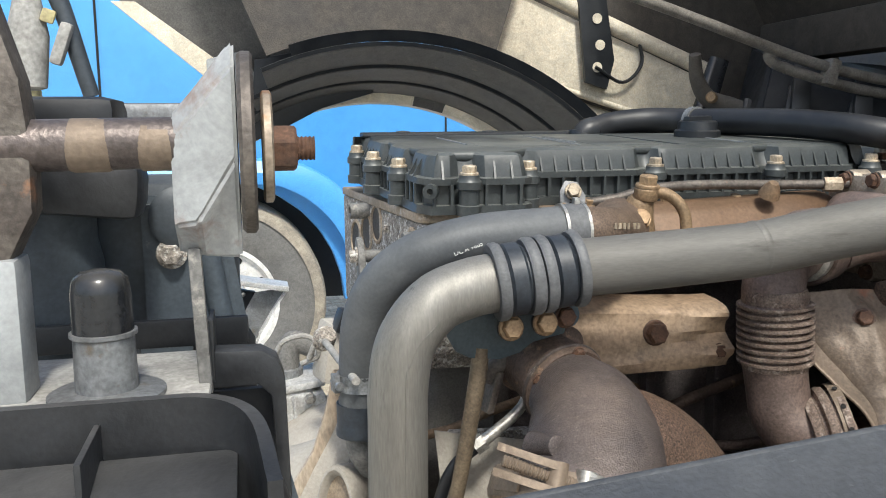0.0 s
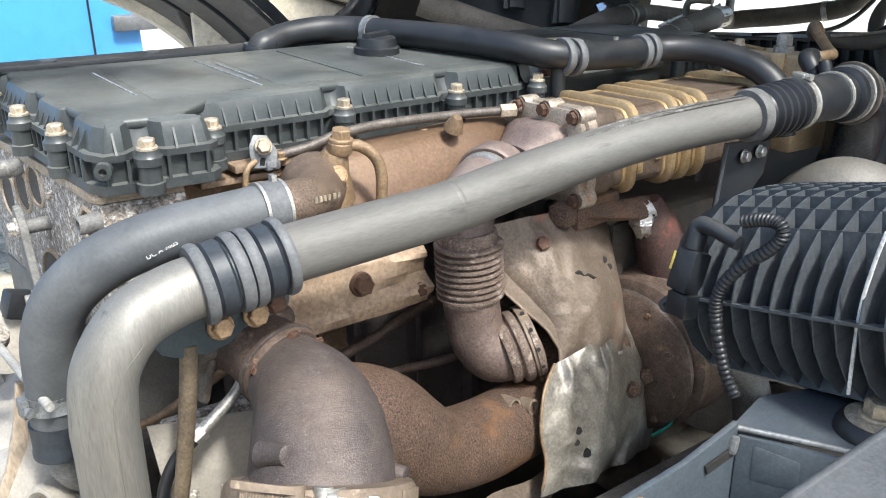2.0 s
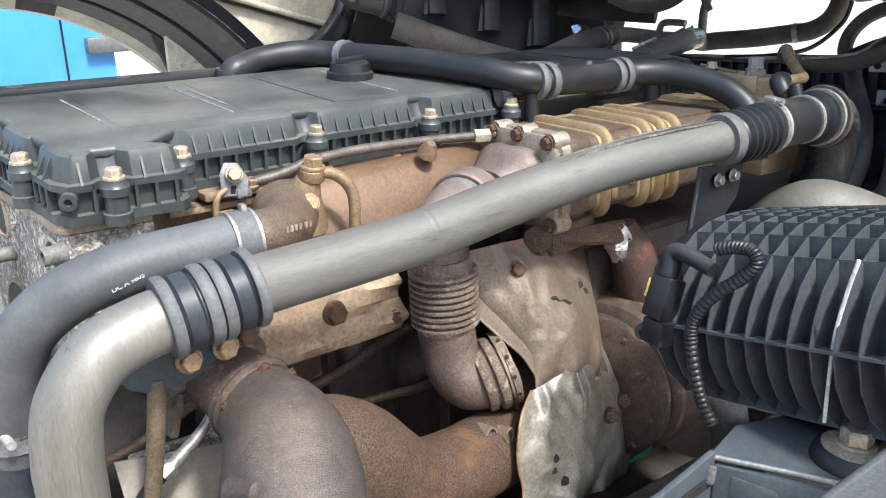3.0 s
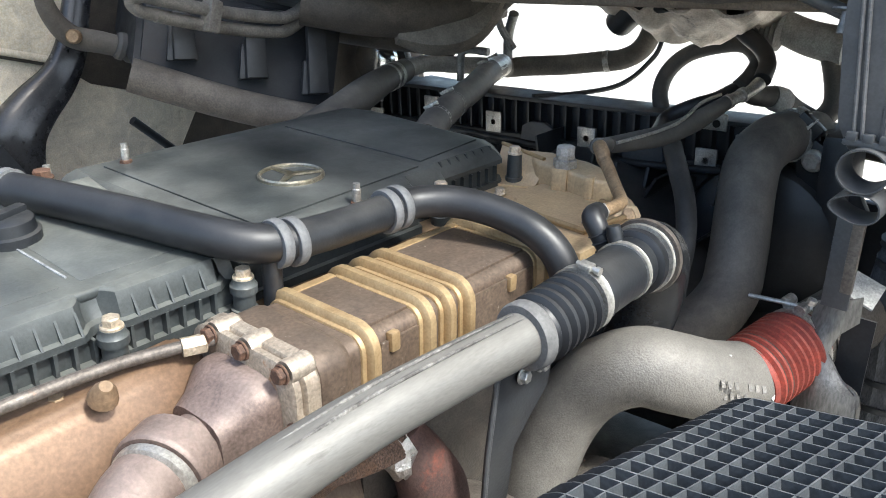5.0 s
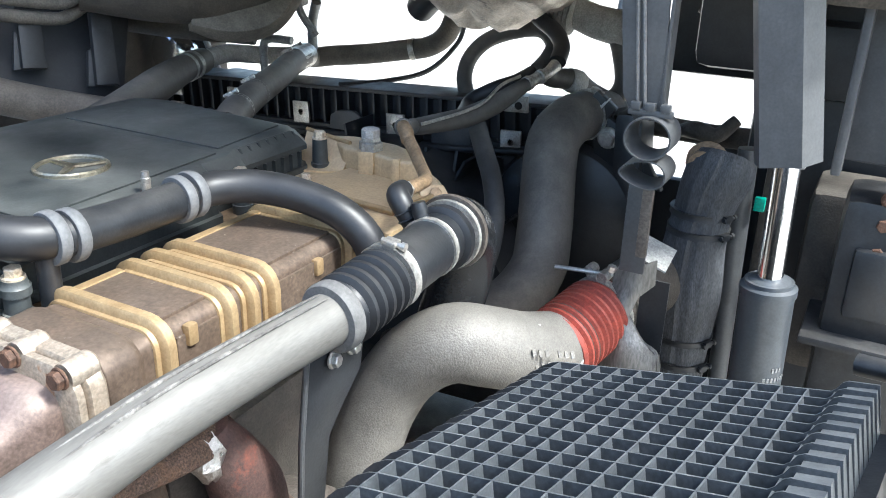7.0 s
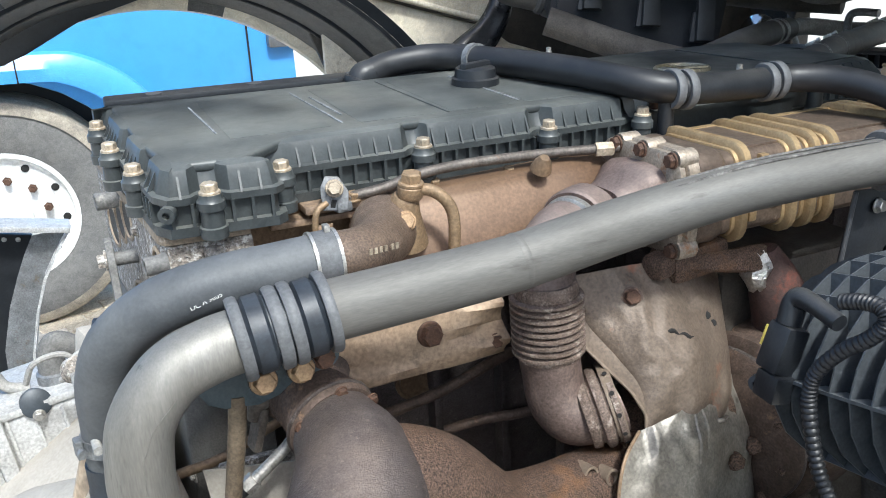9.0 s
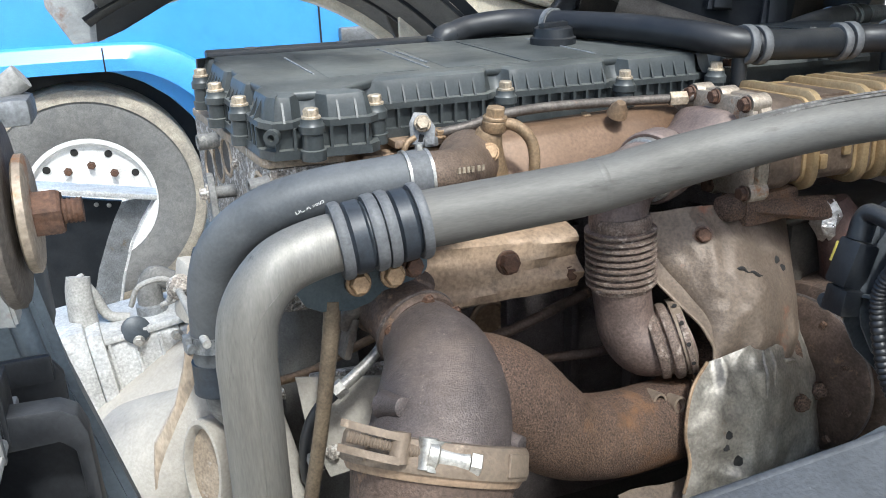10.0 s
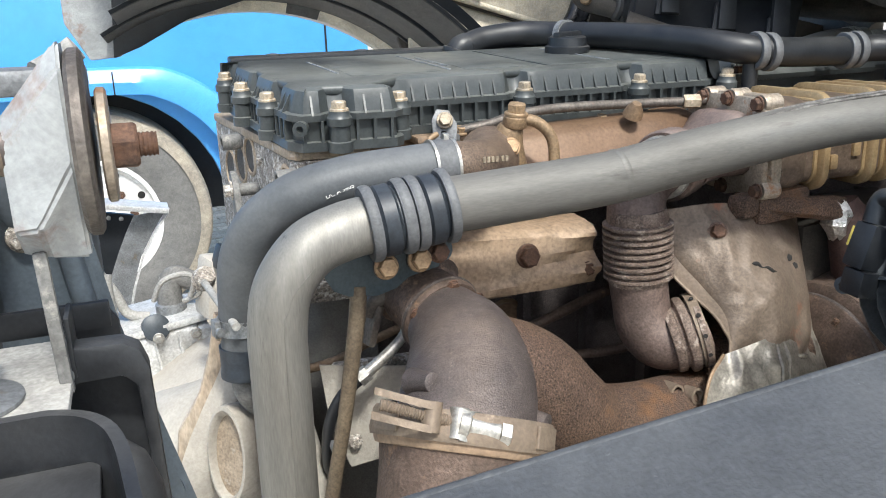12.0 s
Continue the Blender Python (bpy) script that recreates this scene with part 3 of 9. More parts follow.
# ---------------------------------------------------------------- engine: head, timing case, block
def engine_body():
    t = thing("diesel_engine", (0.2, 0.15, 0.45), "dirty brown and grey diesel engine block between the chassis rails", "engine")

    def face_x(y):
        return -0.325 - 0.085 * (y + 0.02)
    # cylinder head, brown along the pipe side
    part("cylinder_head", slab([(-0.225, 0.40), (-0.225, 0.004), (-0.192, 0.012), (0.86, 0.014), (0.86, 0.40)], 1.285, 1.342, bevel=0.004), "alu_brown", t)
    # gear case closing the rear end
    end = [(face_x(0.44), 0.44), (face_x(-0.024), -0.024), (-0.318, -0.038), (-0.226, -0.044), (-0.226, 0.44)]
    case = part("timing_case", slab(end, 1.145, 1.328, bevel=0.005), "grit", t, "gritty whitish cast timing case")
    low = [(face_x(0.44), 0.44), (face_x(0.0), 0.0), (-0.30, -0.022), (-0.226, -0.026), (-0.226, 0.44)]
    part("lower_case", slab(low, 0.80, 1.144, bevel=0.005), "cast_alu", case, "grey cast lower gear case")
    part("gasket_lip", slab([(x * 1.0 - 0.002, y - 0.003) for x, y in end], 1.3285, 1.3415, bevel=0.003), "dusty_tan", case, "tan dusty flange under the cover")
    ax = V(-1, -0.14, 0).normalized()
    # bores with a machined lip; a dark disc paints the shade inside
    for y, z, r in ((0.252, 1.284, 0.026), (0.185, 1.304, 0.024), (-0.008, 1.300, 0.0155), (0.165, 1.172, 0.046), (0.33, 1.26, 0.03)):
        o = V(face_x(y), y, z)
        ring = part("port", lathe([(-0.002, r + 0.006), (0.002, r + 0.006), (0.003, r + 0.004), (0.003, r + 0.001), (-0.001, r)], o, ax, 30, caps=(False, False)), "dusty_tan", case)
        part("port_shade", lathe([(-0.001, r), (0.0006, r)], o, ax, 24), "dark_under", ring)
    # pipe stubs
    for y, z, r, l in ((-0.030, 1.308, 0.0105, 0.022), (0.245, 1.318, 0.012, 0.032)):
        o = V(face_x(y) + 0.004, y, z)
        part("stub", lathe([(0, r * 1.25), (0.006, r * 1.02), (l, r), (l + 0.002, r * 0.9), (l + 0.001, r * 0.55), (l - 0.012, r * 0.5)], o, ax, 20), "dirt_grey", case)
    for y, z in ((0.05, 1.235), (0.12, 1.305), (0.02, 1.17), (0.06, 1.08), (-0.005, 1.02)):
        bolt(case, (face_x(y), y, z), ax, GRIT_BOLT, 0.8)
    # slotted lever plate standing off the case
    lv = part("lever_plate", slab([(0.150, 1.30), (0.132, 1.296), (0.118, 1.275), (0.085, 1.190), (0.092, 1.178), (0.112, 1.180), (0.150, 1.255), (0.160, 1.290)], -0.005, 0.005,
              Matrix(((0, 0, 1, -0.372), (1, 0, 0, 0.02), (0, 1, 0, -0.012), (0, 0, 0, 1))), 0.003), "dirt_grey", case, "grey lever plate with two bolts")
    for y, z in ((0.155, 1.262), (0.118, 1.178)):
        bolt(lv, (-0.377, y, z), (-1, 0, 0), GRIT_BOLT, 1.3)
        part("spacer", lathe([(0, 0.009), (0.04, 0.009)], (-0.372, y, z), (1, 0, 0), 14), "dirt_grey", lv)
    # cast steps on the corner towards the pipes
    part("corner_boss", lathe([(0, 0.013), (0.05, 0.013), (0.054, 0.010)], (-0.268, -0.045, 1.268), (0, 0.05, 1), 18), "grit", case)
    for z in (1.24, 1.17):
        part("rib", box((-0.272, -0.043, z), (0.09, 0.008, 0.007), (0, 0, -4), 0.002), "grit", case)
    # crank case and oil sump
    part("crankcase", slab([(-0.19, 0.40), (-0.19, 0.02), (0.90, 0.02), (0.90, 0.40)], 0.72, 1.285, bevel=0.01), "cast_rust", t)
    part("oil_sump", slab([(-0.17, 0.38), (-0.17, 0.05), (0.88, 0.05), (0.88, 0.38)], 0.42, 0.72, bevel=0.03), "dark_under", t)
    for i in range(9):
        x = -0.1 + i * 0.105
        part("rib", box((x, 0.012, 0.98), (0.014, 0.03, 0.42), (0, 0, 0), 0.004), "cast_rust", t)
    part("core_plug", lathe([(0, 0.03), (0.004, 0.03), (0.006, 0.026), (0.002, 0.022), (0.002, 0.001)], (-0.02, 0.02, 1.06), (0, -1, 0), 24), "alu_brown", t)
    return t


def valve_cover():
    t = thing("valve_cover", (0.0, 0.2, 1.343), "dusty black ribbed plastic valve cover bolted on the cylinder head", "engine cover")
    corner = [(-0.360, 0.360), (-0.352, 0.26), (-0.342, 0.13), (-0.327, -0.02), (-0.314, -0.043), (-0.200, -0.052), (-0.188, -0.042), (-0.185, -0.020), (-0.180, 0.004), (-0.162, 0.012), (0.34, 0.012), (0.345, 0.360)]
    bolts = [(-0.351, 0.178), (-0.335, 0.060), (-0.271, -0.056), (-0.183, -0.010), (-0.004, 0.001), (0.175, 0.002), (0.325, 0.002), (-0.357, 0.315)]
    # outline in short steps, with the normal that points inwards
    out = []
    for i, a in enumerate(corner):
        b = corner[(i + 1) % len(corner)]
        a, b = V(*a), V(*b)
        k = max(1, int((b - a).length / 0.006))
        far = i >= len(corner) - 2
        k = 6 if far else k
        out += [a.lerp(b, j / k) for j in range(k)]
    n = len(out)
    inner = []
    for i in range(n):
        e = (out[(i + 2) % n] - out[i - 2]).normalized()
        inner.append(V(-e.y, e.x))

    def row_at(bm, z, d, scoop):
        row = []
        for p, m in zip(out, inner):
            s = max((math.exp(-((p - V(*b)).length / 0.0185) ** 6) for b in bolts), default=0)
            q = p + m * (d + scoop * s)
            row.append(bm.verts.new((q.x, q.y, z)))
        return row

    layers = [(1.339, 0.0, 0), (1.350, 0.0, 0), (1.3505, 0.009, 0), (1.374, 0.010, 0.004), (1.3745, 0.0010, 0.010), (1.382, 0.0010, 0.014), (1.3835, 0.0072, 0.016),
              (1.394, 0.0100, 0.020), (1.4035, 0.0126, 0.020), (1.4085, 0.0150, 0.019), (1.4112, 0.0215, 0.016)]
    bm = bmesh.new()
    rows = [row_at(bm, *l) for l in layers]
    for a, b in zip(rows, rows[1:]):
        for k in range(n):
            bm.faces.new((a[k], a[(k + 1) % n], b[(k + 1) % n], b[k]))
    bm.faces.new(rows[-1])
    bm.faces.new(rows[0][::-1])
    bmesh.ops.recalc_face_normals(bm, faces=bm.faces)
    part("shell", bm, "cover", t, sharp=30)
    lid = [(-0.334, 0.338), (-0.320, 0.10), (-0.303, 0.0), (-0.289, -0.016), (-0.226, -0.022), (-0.208, -0.006), (-0.160, 0.038), (0.325, 0.042), (0.325, 0.338)]
    part("lid_top", slab(lid, 1.400, 1.4118, bevel=0.0055, segs=4), "cover", t, sharp=50)
    # upright ribs and gussets round the near side and the rear end
    rib_me = bpy.data.meshes.new("rib")
    gus_me = bpy.data.meshes.new("gusset")
    for me, bm in ((rib_me, box((0, 0, 0), (0.0035, 0.010, 0.025), bevel=0)), (gus_me, slab([(0.0, 0.0), (0.014, 0.0), (0.0150, 0.0225), (0.0118, 0.0215)], -0.0013, 0.0013, pose(0, 0, 0, 90, 0, 90)))):
        bm.to_mesh(me)
        bm.free()
        me.materials.append(M["cover"])
    runs = [((-0.359, 0.35), (-0.329, -0.01)), ((-0.31, -0.0435), (-0.205, -0.0515)), ((-0.165, 0.012), (0.335, 0.012))]
    for (x0, y0), (x1, y1) in runs:
        d = V(x1 - x0, y1 - y0)
        k = max(3, int(d.length / 0.019))
        ang = math.degrees(math.atan2(d.y, d.x))
        nrm = V(-d.y, d.x).normalized()
        for i in range(k + 1):
            q = V(x0, y0) + d * (i / k)
            p = q + nrm * 0.0052
            if min((q - V(*b)).length for b in bolts) > 0.014:
                piece("rib", rib_me, t, pose(p.x, p.y, 1.3625, 0, 0, ang))
            g = V(x0, y0) + d * ((i + 0.5) / k) + nrm * 0.0008
            if i < k and min((g - V(*b)).length for b in bolts) > 0.024:
                piece("gusset", gus_me, t, pose(g.x, g.y, 1.3815, 0, 0, ang))
    # worn pale seams, a little skewed, and the low panels between them
    for x, l, mt in ((-0.235, 0.17, "worn_line"), (-0.085, 0.22, "worn_line"), (-0.070, 0.13, "worn_line"), (0.055, 0.25, "cover"), (0.17, 0.21, "worn_line")):
        part("seam", box((x, 0.185, 1.4122), (0.0030, l, 0.0022), (0, 0, 2), 0.001), mt, t, "worn pale moulding seam")
    for x0, x1 in ((-0.222, -0.098), (-0.060, 0.045), (0.065, 0.160), (0.180, 0.30)):
        part("raised_panel", slab([(x0, 0.065), (x1, 0.065), (x1, 0.30), (x0, 0.30)], 1.4100, 1.4124, bevel=0.0012), "cover", t)
    duct = part("cable_duct", box((-0.03, 0.388, 1.404), (0.62, 0.044, 0.020), (0, 0, -1), 0.004), "black_plastic", t)
    for x in (-0.27, -0.12, 0.04, 0.19):
        part("clip", lathe([(0, 0.012), (0.003, 0.012), (0.004, 0.006)], (x, 0.386, 1.413), (0, 0, 1), 16), "panel_grey", duct)
    # bolt columns
    for x, y in bolts:
        boss = part("bolt_boss", lathe([(0, 0.0145), (0.012, 0.0150), (0.013, 0.0125), (0.030, 0.0122), (0.0315, 0.0150), (0.040, 0.0150), (0.043, 0.0125), (0.048, 0.012)],
                                       (x, y, 1.340), (0, 0, 1), 20), "cover", t)
        bolt(boss, (x, y, 1.388), (0, 0, 1), None, 0.95)
    # filler cap
    cap = part("oil_cap", lathe([(0, 0.036), (0.012, 0.036), (0.014, 0.032), (0.026, 0.030), (0.028, 0.027)], (0.175, 0.212, 1.410), (0, 0, 1), 24), "black_plastic", t, "black oil filler cap")
    part("grip", box((0.175, 0.212, 1.438), (0.056, 0.014, 0.014), (0, 0, 20), 0.004), "black_plastic", cap)
    # small drain bush on the rear corner
    part("bush", lathe([(0, 0.009), (0.012, 0.009), (0.0125, 0.004), (0.004, 0.004)], (-0.312, -0.038, 1.368), (-0.45, -1, 0), 16), "cover", t)
    # the cover leans a little away from the pipe side
    hinge = Matrix.Translation((0.001, -0.075, 1.400))
    t.matrix_basis = hinge @ Matrix.Rotation(radians(2.6), 4, "X") @ Matrix.Translation((0, 0.060, -1.400)) @ t.matrix_basis
    return t


def front_cover():
    t = thing("front_cover", (0.62, 0.2, 1.343), "dusty black plastic front valve cover with a round emblem", "engine cover")
    layers = [(1.342, 0.0), (1.352, 0.0), (1.353, 0.006), (1.378, 0.007), (1.379, 0.0), (1.386, 0.0), (1.40, 0.010), (1.408, 0.02), (1.410, 0.03)]
    out = [(0.352, 0.46), (0.352, 0.014), (0.64, 0.014), (0.66, 0.045), (0.72, 0.045), (0.74, 0.06), (0.88, 0.06), (0.905, 0.085), (0.93, 0.40), (0.91, 0.46)]
    bm = bmesh.new()
    c = V(0.64, 0.24)
    rows = []
    for z, d in layers:
        row = []
        for x, y in out:
            v = V(x, y) - c
            row.append(bm.verts.new((c.x + v.x * (1 - d / 0.28), c.y + v.y * (1 - d / 0.2), z)))
        rows.append(row)
    n = len(out)
    for a, b in zip(rows, rows[1:]):
        for k in range(n):
            bm.faces.new((a[k], a[(k + 1) % n], b[(k + 1) % n], b[k]))
    bm.faces.new(rows[-1])
    bm.faces.new(rows[0][::-1])
    bmesh.ops.recalc_face_normals(bm, faces=bm.faces)
    part("shell", bm, "front_plastic", t, sharp=25)
    fin_me, web_me = bpy.data.meshes.new("gusset"), bpy.data.meshes.new("rib")
    for me, bm in ((fin_me, slab([(0.0, 0.0), (0.02, 0.0), (0.018, 0.022), (0.014, 0.022)], -0.0015, 0.0015, pose(0, 0, 0, 90, 0, 90))), (web_me, box((0, 0, 0), (0.003, 0.009, 0.025), bevel=0))):
        bm.to_mesh(me)
        bm.free()
        me.materials.append(M["front_plastic"])
    for i in range(7):
        x = 0.745 + i * 0.02
        piece("gusset", fin_me, t, Matrix.Translation((x, 0.06, 1.3855)))
        piece("rib", web_me, t, Matrix.Translation((x, 0.064, 1.365)))
    for pts in ([(0.40, 0.06), (0.70, 0.075), (0.70, 0.40), (0.40, 0.41)], [(0.72, 0.09), (0.87, 0.105), (0.885, 0.40), (0.72, 0.40)]):
        part("raised_panel", slab(pts, 1.4085, 1.4125, bevel=0.0015), "front_plastic", t)
    # emblem: a plain ring with three spokes
    o = V(0.546, 0.172, 1.4125)
    ring = lathe([(0, 0.046), (0.004, 0.046), (0.006, 0.0435), (0.004, 0.041), (0, 0.041)], o, (0, 0, 1), 40, caps=(False, False))
    emblem = part("emblem", ring, "badge", t, "tarnished round metal emblem")
    for k in range(3):
        a = radians(90 + 120 * k)
        m = Matrix.Translation(o + V(0, 0, 0.002)) @ pose(0, 0, 0, 0, 0, math.degrees(a))
        part("spoke", slab([(0, -0.006), (0.042, -0.0015), (0.042, 0.0015), (0, 0.006)], 0, 0.003, m), "badge", emblem)
    part("emblem_disc", lathe([(0, 0.042), (0.001, 0.042)], o, (0, 0, 1), 32), "front_plastic", emblem)
    for x, y in ((0.685, 0.02), (0.90, 0.05)):
        boss = part("bolt_boss", lathe([(0, 0.0135), (0.012, 0.0145), (0.013, 0.0125), (0.05, 0.0115)], (x, y, 1.342), (0, 0, 1), 20), "front_plastic", t)
        bolt(boss, (x, y, 1.392))
    # studs standing on the lid
    for x, y, z in ((0.535, 0.03, 1.40), (0.365, 0.01, 1.39), (0.30, 0.36, 1.41), (0.43, 0.40, 1.405)):
        s = part("stud", lathe([(0, 0.0055), (0.028, 0.0055), (0.029, 0.0045), (0.036, 0.0045)], (x, y, z), (0, 0, 1), 12), "zinc", t)
        part("nut", lathe([(0, 0.009), (0.009, 0.009), (0.010, 0.0075)], (x, y, z + 0.002), (0, 0, 1), 6), "rusty_bolt", s)
    return t


def coolant_rail():
    """Tan brown cast rail along the exhaust side of the head, with its banjo fittings and lines."""
    t = thing("coolant_rail", (0.0, -0.05, 1.29), "brown cast coolant rail along the cylinder head", "engine part")
    # flat-faced casting: a sloping front, a narrow top and a gold flange behind
    prof = [(-0.004, 1.343), (-0.030, 1.345), (-0.046, 1.340), (-0.056, 1.328), (-0.084, 1.280), (-0.088, 1.266), (-0.080, 1.255), (-0.004, 1.255)]
    bm = bmesh.new()
    rows = []
    for x, k, dz in ((-0.105, 0.55, -0.012), (-0.085, 0.90, -0.002), (-0.05, 1.0, 0.0), (0.06, 1.0, 0.003), (0.17, 0.98, 0.008), (0.235, 0.95, 0.012), (0.252, 0.80, 0.010)):
        rows.append([bm.verts.new((x, -0.010 + (y + 0.010) * k, 1.30 + (z - 1.30) * k + dz)) for y, z in prof])
    for a, b in zip(rows, rows[1:]):
        for k in range(len(prof)):
            bm.faces.new((a[k], a[(k + 1) % len(prof)], b[(k + 1) % len(prof)], b[k]))
    bm.faces.new(rows[0][::-1])
    bm.faces.new(rows[-1])
    bmesh.ops.recalc_face_normals(bm, faces=bm.faces)
    bmesh.ops.bevel(bm, geom=[e for e in bm.edges if e.calc_face_angle(0) > 0.25], offset=0.004, segments=2, affect="EDGES")
    part("rail_body", bm, "rail_brown", t, sharp=60)
    part("top_flange", box((0.04, -0.006, 1.337), (0.40, 0.040, 0.010), (0, 0, 0), 0.003), "manifold_tan", t, "gold-stained flange edge")
    part("gasket_ledge", box((0.03, -0.002, 1.322), (0.46, 0.030, 0.008), (0, 0, 0), 0.002), "manifold_tan", t)
    for x in (-0.10, 0.005, 0.11, 0.20):
        bolt(t, (x, -0.022, 1.342), (0, -0.2, 1), TAN, 0.8)
    # elbow neck that takes the rubber hose
    bm = tube([(-0.185, -0.178, 1.333), (-0.150, -0.172, 1.330), (-0.118, -0.145, 1.324), (-0.098, -0.105, 1.318), (-0.08, -0.07, 1.316)], [0.026, 0.0265, 0.029, 0.035, 0.04], 24, 6)
    part("neck", bm, "neck_brown", t, "dark brown hose neck")
    # raised cast figures on the neck
    for i, dx in enumerate((0, 0.006, 0.012, 0.018, 0.026, 0.032)):
        part("cast_mark", box((-0.142 + dx, -0.1975 + i * 0.0022, 1.338 - i * 0.0005), (0.0035, 0.0015, 0.006), (0, 0, 20), 0), "brass_bolt", t)
    # banjo fitting with its upright bolt and bent pipe, on a flared boss
    part("boss", lathe([(-0.02, 0.034), (0.0, 0.026), (0.02, 0.019), (0.036, 0.016), (0.040, 0.013)], (-0.062, -0.078, 1.320), (0.05, -0.35, 1), 24), "tan_fitting", t)
    fit1 = part("banjo", lathe([(0, 0.0135), (0.003, 0.0150), (0.013, 0.0150), (0.016, 0.0125)], (-0.056, -0.094, 1.355), (0.05, -0.12, 1), 20), "tan_fitting", t)
    bolt(fit1, (-0.055, -0.096, 1.370), (0.05, -0.12, 1), TAN, 1.25)
    bolt(t, (-0.070, -0.112, 1.334), (-0.2, -1, 0.35), GOLD, 1.0)
    part("coolant_pipe", tube([(-0.050, -0.097, 1.364), (-0.034, -0.104, 1.362), (-0.018, -0.110, 1.348), (-0.011, -0.112, 1.325), (-0.012, -0.110, 1.28)], 0.0072, 16, 6), "tan_fitting", t, "bent brown metal coolant pipe")
    # sensor in its bracket
    s = part("sensor_bracket", slab([(-0.016, -0.016), (0.014, -0.018), (0.016, 0.004), (0.006, 0.022), (-0.010, 0.024), (-0.017, 0.010)], -0.003, 0.003, frame_to((-0.124, -0.030, 1.352), (-0.25, -1, 0.25), (1, -0.25, 0)), 0.002), "galv", t, "scraped grey metal bracket")
    part("bracket_foot", box((-0.116, -0.030, 1.338), (0.020, 0.014, 0.012), (0, 0, 10), 0.003), "galv", s)
    bolt(s, (-0.1255, -0.034, 1.362), (-0.25, -1, 0.35), None, 0.9)
    part("slot", box((-0.128, -0.034, 1.344), (0.006, 0.003, 0.010), (0, 15, -12), 0.001), "hole_black", s)
    part("wire", tube([(-0.105, -0.022, 1.345), (-0.06, -0.028, 1.352), (-0.02, -0.030, 1.362), (0.05, -0.030, 1.366), (0.16, -0.034, 1.364), (0.22, -0.050, 1.364), (0.25, -0.065, 1.366)], 0.0065, 12, 6), "worn_steel", t, "thin dark steel line")
    part("loop_pipe", tube([(-0.135, -0.03, 1.345), (-0.148, -0.034, 1.338), (-0.153, -0.036, 1.318), (-0.153, -0.036, 1.27)], 0.004, 10, 6), "tan_fitting", t)
    part("tag", box((-0.142, -0.040, 1.312), (0.018, 0.002, 0.022), (0, 0, 0), 0.0005), "shield_tan", t)
    part("fitting_nut", lathe([(0, 0.010), (0.022, 0.010), (0.024, 0.007)], (0.222, -0.052, 1.364), (1, -0.4, 0), 6), "brass_bolt", t)
    part("plug", lathe([(0, 0.014), (0.012, 0.011), (0.02, 0.006)], (0.135, -0.06, 1.352), (0, -0.6, 1), 14), "alu_brown", t)
    return t


engine_body()
valve_cover()
front_cover()
coolant_rail()


